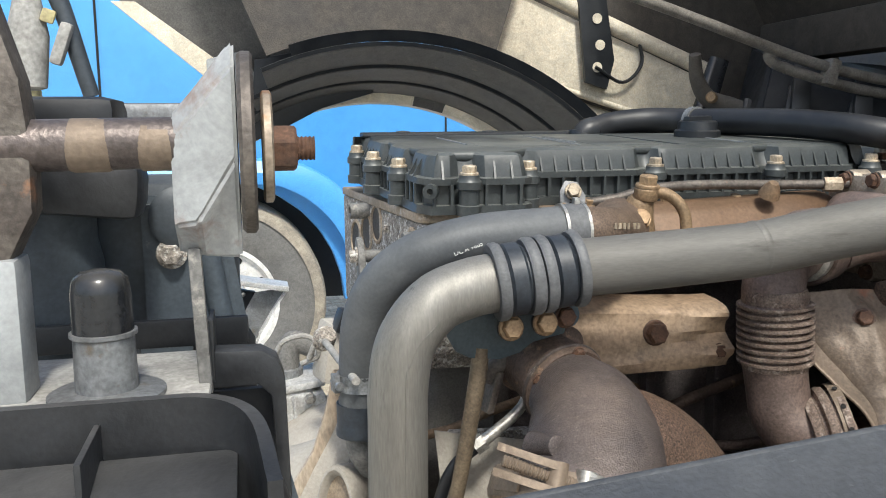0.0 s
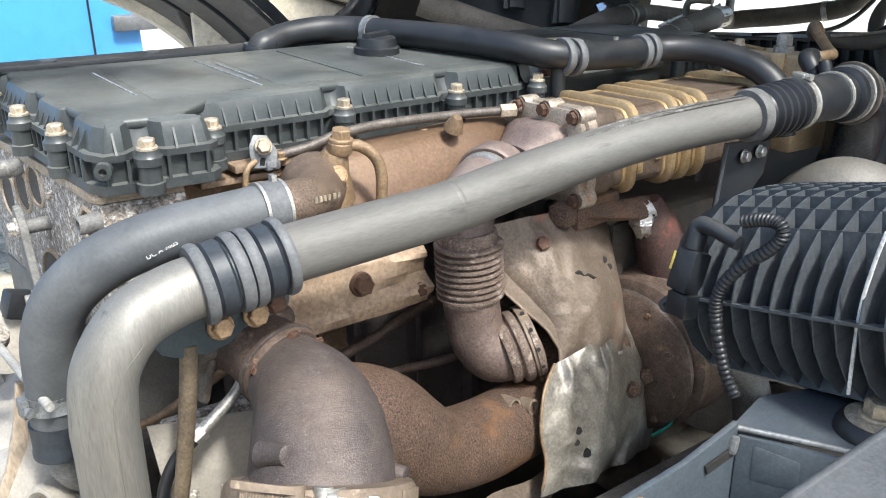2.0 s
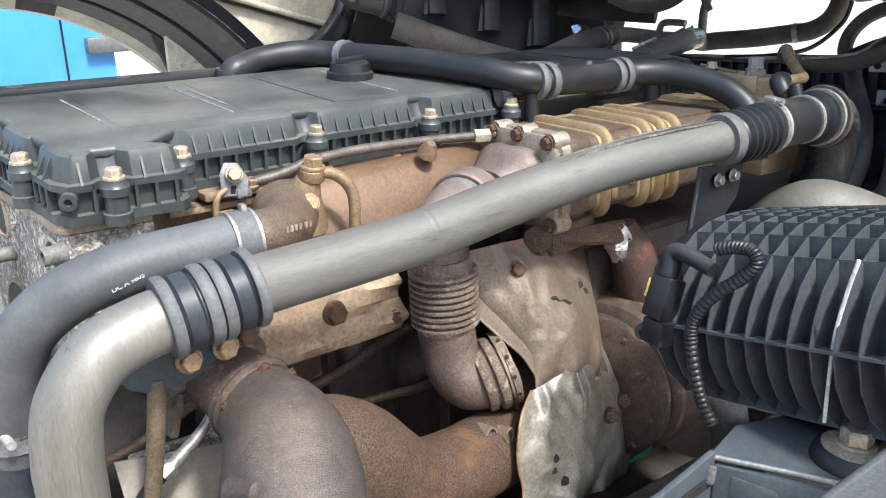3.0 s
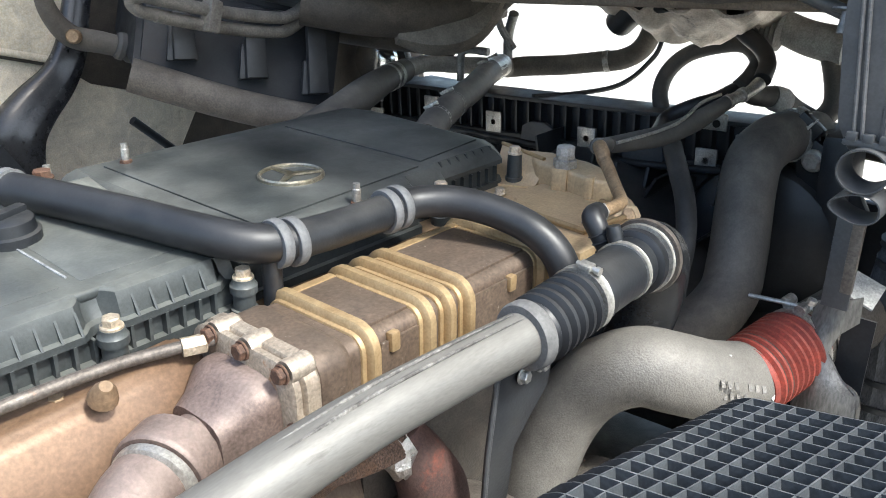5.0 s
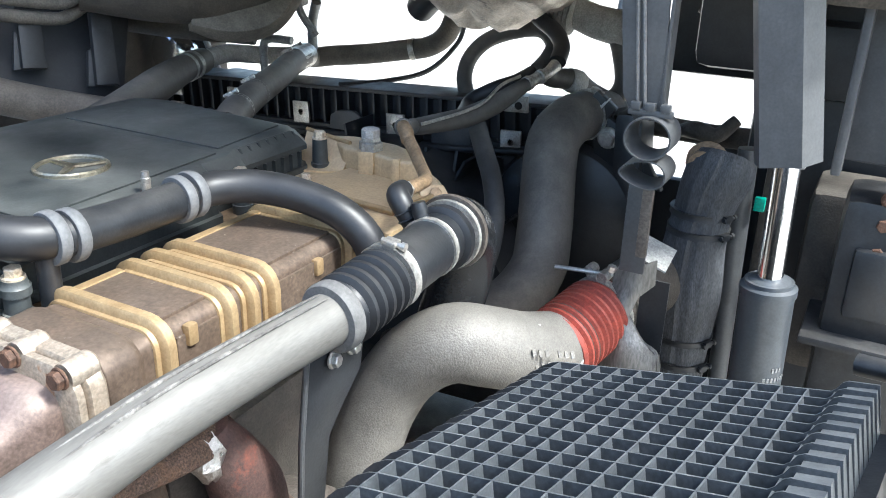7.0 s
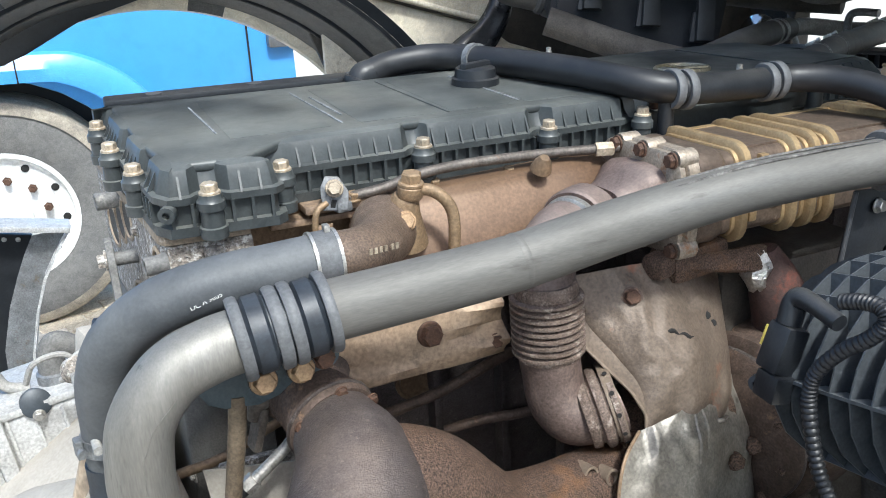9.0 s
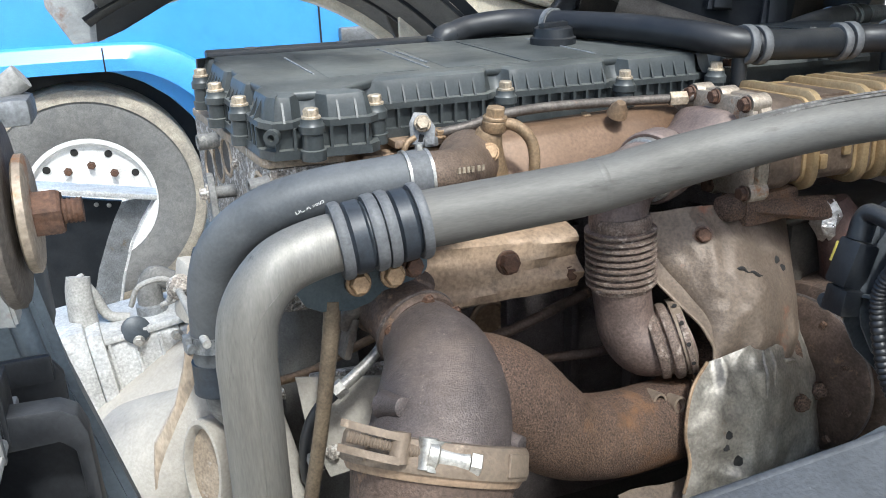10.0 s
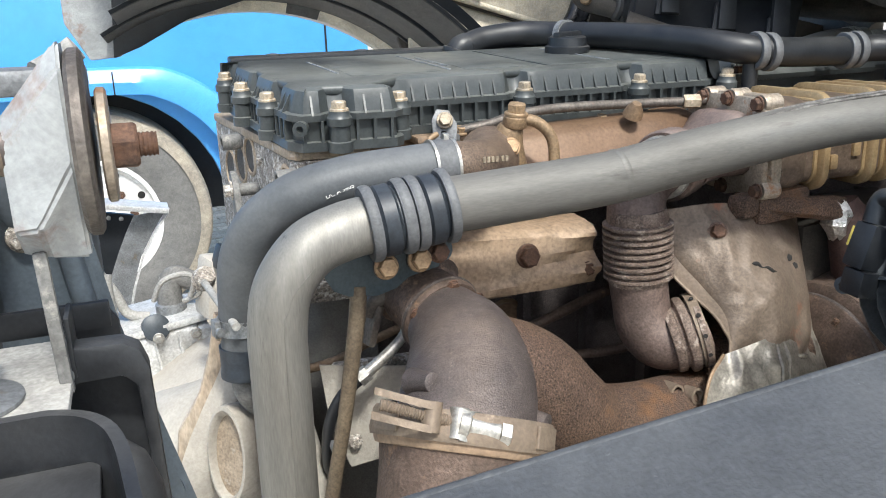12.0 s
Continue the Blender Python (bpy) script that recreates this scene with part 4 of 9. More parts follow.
# ---------------------------------------------------------------- pipes over the exhaust side
def silver_pipe():
    t = thing("steel_pipe", (-0.385, -0.24, 0.55), "bare steel coolant pipe with a bend and black coupling", "pipe")
    R = 0.030
    bm = tube([(-0.392, -0.236, 0.55), (-0.390, -0.236, 0.90), (-0.388, -0.236, 1.14), (-0.387, -0.236, 1.19), (-0.378, -0.235, 1.236), (-0.349, -0.231, 1.271), (-0.312, -0.228, 1.285), (-0.275, -0.226, 1.290)], R, 28, 8)
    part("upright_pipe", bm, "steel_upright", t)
    part("weld_seam", tube([(-0.389, -0.2665, 0.60), (-0.386, -0.2665, 1.14), (-0.378, -0.2655, 1.225), (-0.349, -0.2615, 1.262)], 0.0005, 6, 8), "steel_upright", t)
    # corrugated rubber coupling
    a, b = V(-0.288, -0.227, 1.289), V(-0.198, -0.232, 1.301)
    ax = (b - a).normalized()
    L = (b - a).length
    prof = [(0, 0.0305)]
    for s in (0.012, 0.060):
        prof += [(s, 0.034), (s + 0.003, 0.0375), (s + 0.017, 0.0375), (s + 0.020, 0.034)]
    prof += [(L, 0.0305)]
    sleeve = part("coupling_sleeve", lathe(prof, a, ax, 32), "coupling_rubber", t, "black corrugated rubber coupling")
    for s, w in ((0.0, 0.011), (0.034, 0.012), (0.048, 0.011), (0.082, 0.010)):
        part("ring", lathe([(0, 0.034), (0, 0.0385), (w * 0.25, 0.0402), (w * 0.75, 0.0402), (w, 0.0385), (w, 0.034)], a + ax * s, ax, 32), "ring_rubber", sleeve, "grey rubber ring")
    bm = tube([(-0.205, -0.231, 1.300), (-0.12, -0.2345, 1.305), (-0.02, -0.238, 1.311), (0.02, -0.240, 1.316), (0.12, -0.245, 1.332), (0.25, -0.257, 1.350), (0.36, -0.271, 1.358), (0.47, -0.286, 1.362)],
              [R, R, R * 0.99, R * 0.99, R * 0.98, R * 0.94, R * 0.91, R * 0.90], 28, 8)
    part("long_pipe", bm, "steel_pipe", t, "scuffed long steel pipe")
    # creased ridges along the bent length
    for side in (V(-0.05, -0.30, 0.95), V(-0.05, 0.10, 0.99)):
        run = [V(x, y, z - 0.002) + side * 0.0283 for x, y, z in ((0.03, -0.2405, 1.3175), (0.12, -0.245, 1.332), (0.25, -0.257, 1.352), (0.36, -0.271, 1.361), (0.45, -0.283, 1.3645))]
        part("crease", tube(run, [0.0004, 0.0016, 0.0020, 0.0016, 0.0004], 8, 6), "pipe_scuff", t, "dark scuffed crease")
    part("dent_ring", lathe([(-0.004, R * 0.98), (-0.001, R * 1.004), (0.001, R * 1.004), (0.004, R * 0.98)], (0.0, -0.2392, 1.3135), (1, -0.02, 0.13), 28, caps=(False, False)), "steel_pipe", t)
    part("bead", lathe([(0, 0.026), (0, 0.0345), (0.004, 0.0365), (0.014, 0.0365), (0.018, 0.033)], (0.456, -0.2845, 1.3620), (1, -0.1, 0.02), 32), "bead_grey", t, "pale grey rubber end bead")
    # bracket under the coupling
    return t


def pipe_bracket():
    t = thing("pipe_bracket", (-0.25, -0.21, 1.19), "dark teal painted steel bracket bolted under the pipe coupling", "bracket")
    m = frame_to((0, 0, 0), (0.12, -1, 0.05))
    out = [(-0.328, 1.262), (-0.326, 1.226), (-0.316, 1.208), (-0.300, 1.200), (-0.268, 1.197), (-0.246, 1.203), (-0.232, 1.214), (-0.196, 1.222), (-0.186, 1.27), (-0.322, 1.272)]
    bm = slab(out, 0, 0.006, Matrix.Translation((0, -0.196, 0)) @ pose(0, 0, 0, 90, 0, -3), 0.002)
    part("plate", bm, "teal_paint", t)
    for x, z in ((-0.267, 1.240), (-0.230, 1.243)):
        part("washer", lathe([(0, 0.0145), (0.003, 0.0145)], (x, -0.219, z), (0.05, -1, 0.15), 20), "black_plastic", t)
    bolt(t, (-0.267, -0.222, 1.240), (0.05, -1, 0.15), GOLD, 1.15)
    bolt(t, (-0.230, -0.222, 1.243), (0.05, -1, 0.15), GOLD, 1.15)
    bolt(t, (-0.205, -0.214, 1.246), (0.05, -1, 0.15), RUSTY, 1.0)
    part("lug", lathe([(0, 0.014), (0.016, 0.014), (0.018, 0.011)], (-0.203, -0.198, 1.246), (0.05, -1, 0.15), 18), "teal_paint", t)
    return t


def rubber_hose():
    t = thing("coolant_hose", (-0.40, -0.12, 0.98), "thick grey-black rubber coolant hose bent behind the steel pipe", "hose")
    bm = tube([(-0.172, -0.178, 1.333), (-0.23, -0.176, 1.330), (-0.29, -0.170, 1.325), (-0.345, -0.160, 1.310), (-0.385, -0.145, 1.278), (-0.403, -0.132, 1.235), (-0.407, -0.124, 1.18), (-0.408, -0.121, 1.14), (-0.408, -0.120, 1.106)],
              0.0272, 26, 8)
    part("hose", bm, "grey_rubber", t)
    band = part("clamp_band", lathe([(0, 0.0277), (0, 0.0288), (0.024, 0.0288), (0.024, 0.0277)], (-0.196, -0.178, 1.3325), (1, -0.02, 0.03), 28), "ring_rubber", t, "grey clamp band with bright wire edges")
    for x in (-0.197, -0.172):
        part("wire_edge", lathe([(-0.0016, 0.0278), (-0.0016, 0.0298), (0.0016, 0.0298), (0.0016, 0.0278)], (x, -0.178, 1.3325), (1, -0.02, 0.03), 28), "zinc", band)
    part("clamp_ear", box((-0.180, -0.178, 1.364), (0.006, 0.010, 0.008), (0, 0, 0), 0.001), "zinc", t)
    clamp_ring(t, (-0.4075, -0.122, 1.166), (0, 0.03, 1), 0.0276, 0.018, "galv", up=(-1, -0.2, 0))
    part("end_cuff", lathe([(-0.020, 0.0280), (-0.018, 0.0306), (-0.012, 0.0306), (-0.010, 0.0294), (0.018, 0.0294), (0.019, 0.0276)], (-0.408, -0.120, 1.122), (0, 0.03, 1), 30), "coupling_rubber", t, "black rubber end cuff")
    part("end_pipe", tube([(-0.408, -0.120, 1.115), (-0.407, -0.118, 1.085), (-0.395, -0.105, 1.06)], 0.020, 18, 4), "dirt_grey", t)
    # white part print along the hose
    lettering("print", "DC A 9605", 0.0068, frame_to((-0.3185, -0.1935, 1.3125), (-0.25, -0.93, 0.28), (0.93, -0.16, 0.34)), "white_mark", t)
    return t


def upper_hose():
    t = thing("breather_hose", (0.05, 0.34, 1.43), "matt black rubber hose lying across the engine covers", "hose")
    bm = tube([(0.062, 0.345, 1.436), (0.10, 0.352, 1.446), (0.16, 0.345, 1.452), (0.205, 0.315, 1.451), (0.222, 0.285, 1.449)], 0.021, 22, 8)
    part("rear_hose", bm, "rubber", t)
    bm = tube([(0.219, 0.295, 1.449), (0.245, 0.21, 1.448), (0.275, 0.105, 1.445), (0.305, 0.02, 1.438), (0.335, -0.022, 1.430), (0.375, -0.038, 1.424)], 0.0215, 22, 8)
    part("cross_hose", bm, "rubber", t)
    bm = tube([(0.365, -0.036, 1.424), (0.45, -0.038, 1.420), (0.535, -0.036, 1.418)], 0.0215, 22, 4)
    part("tee_pipe", bm, "black_plastic", t)
    part("tee_branch", tube([(0.352, -0.03, 1.42), (0.352, -0.028, 1.34)], 0.011, 14, smooth=False), "black_plastic", t)
    bm = tube([(0.525, -0.038, 1.418), (0.562, -0.046, 1.421), (0.598, -0.078, 1.420), (0.620, -0.130, 1.412), (0.632, -0.182, 1.394), (0.638, -0.215, 1.360), (0.640, -0.225, 1.30)], 0.020, 22, 8)
    part("front_hose", bm, "rubber", t)
    clamp_ring(t, (0.222, 0.287, 1.449), (0.28, -1, -0.02), 0.0235, 0.012, "galv", screw=False)
    for x, y, z in ((0.358, -0.033, 1.4255), (0.376, -0.0375, 1.4235), (0.520, -0.0365, 1.4185), (0.538, -0.0375, 1.4195)):
        part("hose_ring", lathe([(-0.006, 0.0215), (-0.006, 0.0262), (-0.004, 0.0275), (0.004, 0.0275), (0.006, 0.0262), (0.006, 0.0215)], (x, y, z), (1, -0.08, -0.02), 30), "ring_rubber", t, "grey double hose clamp ring")
    # quick connector at the far end
    con = part("connector", tube([(0.062, 0.345, 1.436), (0.048, 0.343, 1.432), (0.036, 0.341, 1.418), (0.030, 0.340, 1.40)], [0.0225, 0.0215, 0.018, 0.017], 18, 5), "black_plastic", t)
    part("collar", lathe([(0, 0.021), (0.004, 0.023), (0.010, 0.023), (0.012, 0.02)], (0.036, 0.341, 1.418), (0.5, 0.05, 1), 18), "black_plastic", con)
    s = part("stay_bolt", lathe([(0, 0.007), (0.045, 0.007)], (0.262, 0.286, 1.41), (0, 0, 1), 12), "rusty_bolt", t)
    bolt(s, (0.262, 0.286, 1.453), (0, 0, 1), RUSTY, 1.1)
    part("stay", box((0.242, 0.288, 1.449), (0.045, 0.022, 0.004), (0, 0, 0), 0.001), "galv", t)
    return t


silver_pipe()
pipe_bracket()
rubber_hose()
upper_hose()


# ---------------------------------------------------------------- exhaust gas cooler
def gas_cooler():
    t = thing("exhaust_gas_cooler", (0.48, -0.12, 1.25), "brown ribbed steel exhaust gas cooler box beside the head", "cooler")
    y0, y1, z0, z1 = -0.174, -0.034, 1.258, 1.366
    yc, zc, w, h = (y0 + y1) / 2, (z0 + z1) / 2, y1 - y0, z1 - z0

    def hoops(profile, r=0.016, caps=(True, True)):
        """Rounded rectangles strung along x: rows of (x, growth)."""
        bm = bmesh.new()
        rows = []
        for x, g in profile:
            row = []
            rr = max(0.003, r + g)
            for sy, sz, a0 in ((1, 1, 0), (-1, 1, 90), (-1, -1, 180), (1, -1, 270)):
                for k in range(6):
                    a = radians(a0 + 18 * k)
                    row.append(bm.verts.new((x, yc + sy * (w / 2 + g - rr) + rr * math.cos(a), zc + sz * (h / 2 + g - rr) + rr * math.sin(a))))
            rows.append(row)
        n = len(rows[0])
        for a, b in zip(rows, rows[1:]):
            for k in range(n):
                bm.faces.new((a[k], a[(k + 1) % n], b[(k + 1) % n], b[k]))
        if caps[0]:
            bm.faces.new(rows[0][::-1])
        if caps[1]:
            bm.faces.new(rows[-1])
        bmesh.ops.recalc_face_normals(bm, faces=bm.faces)
        return bm

    part("body", hoops([(0.292, 0.0), (0.675, 0.0), (0.685, -0.008)]), "cooler", t)
    part("head_tank", hoops([(0.282, 0.002), (0.286, 0.006), (0.318, 0.007), (0.326, 0.004), (0.330, -0.002)], 0.02), "cooler", t)
    # flange with its bolts
    fl = part("flange", hoops([(0.262, 0.008), (0.264, 0.012), (0.278, 0.013), (0.282, 0.009)], 0.018), "flange_metal", t, "rust-streaked pale flange")
    part("flange_plate", hoops([(0.250, 0.006), (0.252, 0.010), (0.259, 0.010), (0.261, 0.006)], 0.018), "flange_metal", t)
    for y, z in ((-0.062, 1.371), (-0.112, 1.372), (-0.170, 1.369), (-0.178, 1.258), (-0.11, 1.254), (-0.182, 1.312)):
        bolt(fl, (0.2495, y, z), (-1, 0, 0), RUSTY, 0.85)
        part("boss", lathe([(0, 0.0115), (0.003, 0.0125), (0.026, 0.0125), (0.029, 0.010)], (0.252, y, z), (1, 0, 0), 18), "flange_metal", fl)
    # welded rims round the box, each a wide foot with a square, softly rounded crest
    for x, e in ((0.354, 0.0062), (0.437, 0.0058), (0.470, 0.0058), (0.503, 0.0058), (0.646, 0.0056), (0.668, 0.0056)):
        part("rim", hoops([(x - e - 0.0065, 0.0003), (x - e - 0.0058, 0.0026), (x - e - 0.0012, 0.0032), (x - e, 0.0102), (x - e * 0.75, 0.0122), (x + e * 0.75, 0.0122), (x + e, 0.0102),
                           (x + e + 0.0012, 0.0032), (x + e + 0.0058, 0.0026), (x + e + 0.0065, 0.0003)], 0.016, (False, False)), "cooler_rim", t, "tan welded rim")
    # pressed lids between the rims
    for xa, xb in ((0.368, 0.424), (0.517, 0.632)):
        part("pressed_lid", slab([(xa, y0 + 0.014), (xb, y0 + 0.014), (xb, y1 - 0.014), (xa, y1 - 0.014)], z1 - 0.001, z1 + 0.0035, None, 0.0018), "cooler", t)
        part("pressed_side", slab([(xa, z0 + 0.012), (xb, z0 + 0.012), (xb, z1 - 0.014), (xa, z1 - 0.014)], -0.001, 0.003, Matrix(((1, 0, 0, 0), (0, 0, -1, y0), (0, 1, 0, 0), (0, 0, 0, 1))), 0.0015), "cooler", t)
    for x, z, l in ((0.385, 1.350, 0.022), (0.372, 1.285, 0.02), (0.585, 1.345, 0.02), (0.41, 1.30, 0.02)):
        part("clip", box((x, y0 - 0.003, z), (0.013, 0.010, l), (0, 0, 0), 0.003), "cooler_rim", t)
    part("edge_strip", box((0.39, y1 - 0.010, z1 + 0.002), (0.07, 0.012, 0.006), (0, 0, 0), 0.002), "cooler_rim", t)
    part("edge_strip", box((0.575, y1 - 0.010, z1 + 0.002), (0.13, 0.012, 0.006), (0, 0, 0), 0.002), "cooler_rim", t)
    # inlet funnel: flat-faced block that narrows to the elbow
    bm = bmesh.new()
    rows = []
    for x, sy, sz, cy, cz in ((0.254, 0.056, 0.043, -0.108, 1.314), (0.238, 0.056, 0.043, -0.108, 1.314), (0.228, 0.054, 0.0415, -0.108, 1.313), (0.219, 0.049, 0.038, -0.109, 1.309), (0.206, 0.042, 0.036, -0.112, 1.303), (0.190, 0.039, 0.035, -0.115, 1.297)):
        row = []
        for k in range(28):
            a = 2 * math.pi * k / 28
            ca, sa = math.cos(a), math.sin(a)
            q = (abs(ca) ** 4 + abs(sa) ** 4) ** -0.25
            row.append(bm.verts.new((x, cy + sy * ca * q, cz + sz * sa * q)))
        rows.append(row)
    for a, b in zip(rows, rows[1:]):
        for k in range(28):
            bm.faces.new((a[k], a[(k + 1) % 28], b[(k + 1) % 28], b[k]))
    bm.faces.new(rows[-1])
    bmesh.ops.recalc_face_normals(bm, faces=bm.faces)
    part("inlet_funnel", bm, "mauve", t, "mauve heat-tinted inlet funnel")
    part("support", box((0.30, -0.15, 1.232), (0.10, 0.05, 0.045), (0, 0, 8), 0.012), "cast_brown", t)
    part("support_ear", box((0.245, -0.165, 1.238), (0.05, 0.03, 0.03), (0, 0, 20), 0.008), "cast_brown", t)
    part("pad", tube([(0.27, -0.17, 1.236), (0.33, -0.175, 1.226), (0.39, -0.17, 1.216), (0.44, -0.15, 1.20)], [0.010, 0.014, 0.018, 0.020], 14, 5, shape=lambda a: 1 + 0.12 * math.sin(3 * a)), "cast_brown", t)
    grid = []
    for i in range(13):
        a = 2 * math.pi * i / 12
        grid.append([(0.392 + (0.008 + 0.010 * math.sin(k * 0.6)) * math.cos(a) * (1 + 0.7 * smooth_noise((math.cos(a), math.sin(a), k), 3)), -0.176 + (0.008 + 0.010 * math.sin(k * 0.6)) * math.sin(a) * (1 + 0.7 * smooth_noise((math.cos(a), math.sin(a), k + 9), 3)), 1.175 + k * 0.011 + 0.008 * smooth_noise((k, math.cos(a), 4), 3)) for k in range(6)])
    part("foil_patch", sheet(grid, 0.001), "foil", t, "crumpled silver foil wrap", sharp=20)
    part("rusty_pipe", tube([(0.41, -0.165, 1.225), (0.425, -0.175, 1.18), (0.445, -0.18, 1.12), (0.45, -0.17, 1.05)], [0.02, 0.034, 0.042, 0.04], 18, 6), "red_rust", t, "red rusted exhaust neck")
    return t


def gas_pipe():
    """Bellows pipe from the turbine up to the cooler."""
    t = thing("bellows_pipe", (0.075, -0.17, 1.09), "heat-browned exhaust gas pipe with a steel bellows", "pipe")
    c = V(0.075, -0.168, 1.0)
    part("upper_elbow", tube([(0.074, -0.168, 1.238), (0.076, -0.164, 1.254), (0.088, -0.152, 1.274), (0.112, -0.136, 1.287), (0.140, -0.124, 1.292), (0.20, -0.114, 1.296)], [0.036, 0.0355, 0.037, 0.038, 0.037, 0.034], 28, 6), "mauve", t)
    el = V(0.85, 0.42, 0.05)
    part("elbow_ring", lathe([(0, 0.0375), (-0.001, 0.0455), (0.001, 0.0475), (0.005, 0.0480), (0.034, 0.0470), (0.040, 0.040)], (0.143, -0.124, 1.291), el, 36), "mauve", t, "heat-tinted slip ring")
    part("inner_ring", lathe([(0, 0.0372), (0.002, 0.0415), (0.010, 0.0420), (0.014, 0.038)], (0.132, -0.129, 1.2905), el, 32), "zinc", t, "bright inner sealing ring")
    prof = [(0, 0.036), (0.006, 0.038)]
    n = 9
    for i in range(n):
        z = 0.010 + i * 0.0083
        prof += [(z, 0.037), (z + 0.0015, 0.0435), (z + 0.0045, 0.0435), (z + 0.006, 0.037)]
    prof += [(0.089, 0.038), (0.098, 0.035)]
    part("bellows", lathe(prof, (0.078, -0.172, 1.155), (-0.035, 0.02, 1), 36), "bellows_rust", t, "rust-specked steel bellows")
    part("lower_elbow", tube([(0.077, -0.172, 1.165), (0.080, -0.175, 1.135), (0.084, -0.182, 1.104), (0.098, -0.194, 1.084), (0.120, -0.204, 1.083), (0.150, -0.212, 1.092)], [0.037, 0.036, 0.037, 0.037, 0.035, 0.034], 24, 6), "mauve", t)
    ax = V(0.85, -0.36, 0.28)
    vb = part("v_clamp", lathe([(0, 0.034), (0, 0.043), (0.003, 0.0445), (0.010, 0.0445), (0.012, 0.041), (0.015, 0.041), (0.017, 0.0475), (0.021, 0.049), (0.027, 0.0475), (0.029, 0.043), (0.033, 0.043), (0.035, 0.048), (0.042, 0.048)], (0.108, -0.200, 1.085), ax, 40), "bellows_rust", t)
    # perforated strap, and the two rolled ends of its bolt loops
    u = ax.normalized().orthogonal().normalized()
    w = ax.normalized().cross(u)
    o = V(0.106, -0.196, 1.085) + ax.normalized() * 0.038
    def ring_at(a, r=0.0485):
        return o + (u * math.cos(a) + w * math.sin(a)) * r
    grid = [[ring_at(a) - ax.normalized() * 0.004, ring_at(a) + ax.normalized() * 0.009] for a in [k * 2 * math.pi / 40 for k in range(41)]]
    strap = part("strap", sheet(grid, 0.0014), "clamp_tan", vb, "perforated tan steel strap")
    for k in range(12):
        a = k * math.pi / 6
        part("strap_hole", lathe([(0.0, 0.0028), (0.0009, 0.0028)], ring_at(a, 0.0506) + ax.normalized() * 0.003, ring_at(a) - o, 12), "hole_black", vb)
    for p, q in (((0.080, -0.226, 1.036), (0.084, -0.262, 1.040)), ((0.100, -0.236, 1.030), (0.108, -0.276, 1.036))):
        part("rolled_end", lathe([(0, 0.0095), (0.030, 0.0105), (0.0305, 0.0075), (0.010, 0.007)], p, V(*q) - V(*p), 18), "clamp_tan", vb)
    return t


gas_cooler()
gas_pipe()


# ---------------------------------------------------------------- exhaust manifold shield, turbo, downpipe
def manifold_shield():
    t = thing("manifold_shield", (-0.08, -0.12, 1.15), "tan heat-stained sheet metal shield over the exhaust manifold", "heat shield")
    grid = []
    for i in range(29):
        x = -0.20 + 0.245 * i / 28
        u = i / 28
        zt, zb = 1.238 - 0.012 * u - 0.028 * math.exp(-u * 14), 1.145 + 0.003 * u + 0.02 * math.exp(-u * 14)
        row = []
        for k in range(17):
            v = k / 16
            yy = float(np.interp(v, (0, 0.18, 0.28, 0.55, 0.85, 0.93, 1.0), (-0.055, -0.095, -0.116, -0.123, -0.130, -0.128, -0.112)))
            s = float(np.interp(v, (0, 0.18, 0.28, 0.9, 1.0), (1.0, 1.0, 0.93, 0.03, 0.0)))
            j = 0.005 * smooth_noise((x, v, 0), 9) + 0.010 * max(0, u - 0.72) * math.sin(v * 16 + 6 * u) * 3 - 0.004 * abs(smooth_noise((x, v * 0.3, 5), 22))
            row.append((x, yy + j, zb + (zt - zb) * s + 0.003 * smooth_noise((x, 3, v), 9)))
        grid.append(row)
    part("shield_sheet", sheet(grid, 0.002), "manifold_tan", t)
    for p, s in (((-0.054, -0.124, 1.197), 1.3), ((-0.185, -0.11, 1.20), 1.0), ((0.03, -0.128, 1.17), 0.8)):
        bolt(t, p, (0, -1, 0.1), RUSTY, s)
    part("washer", lathe([(0, 0.016), (0.001, 0.016), (0.003, 0.011)], (-0.054, -0.1235, 1.197), (0, -1, 0.1), 20), "rust_tube", t)
    return t


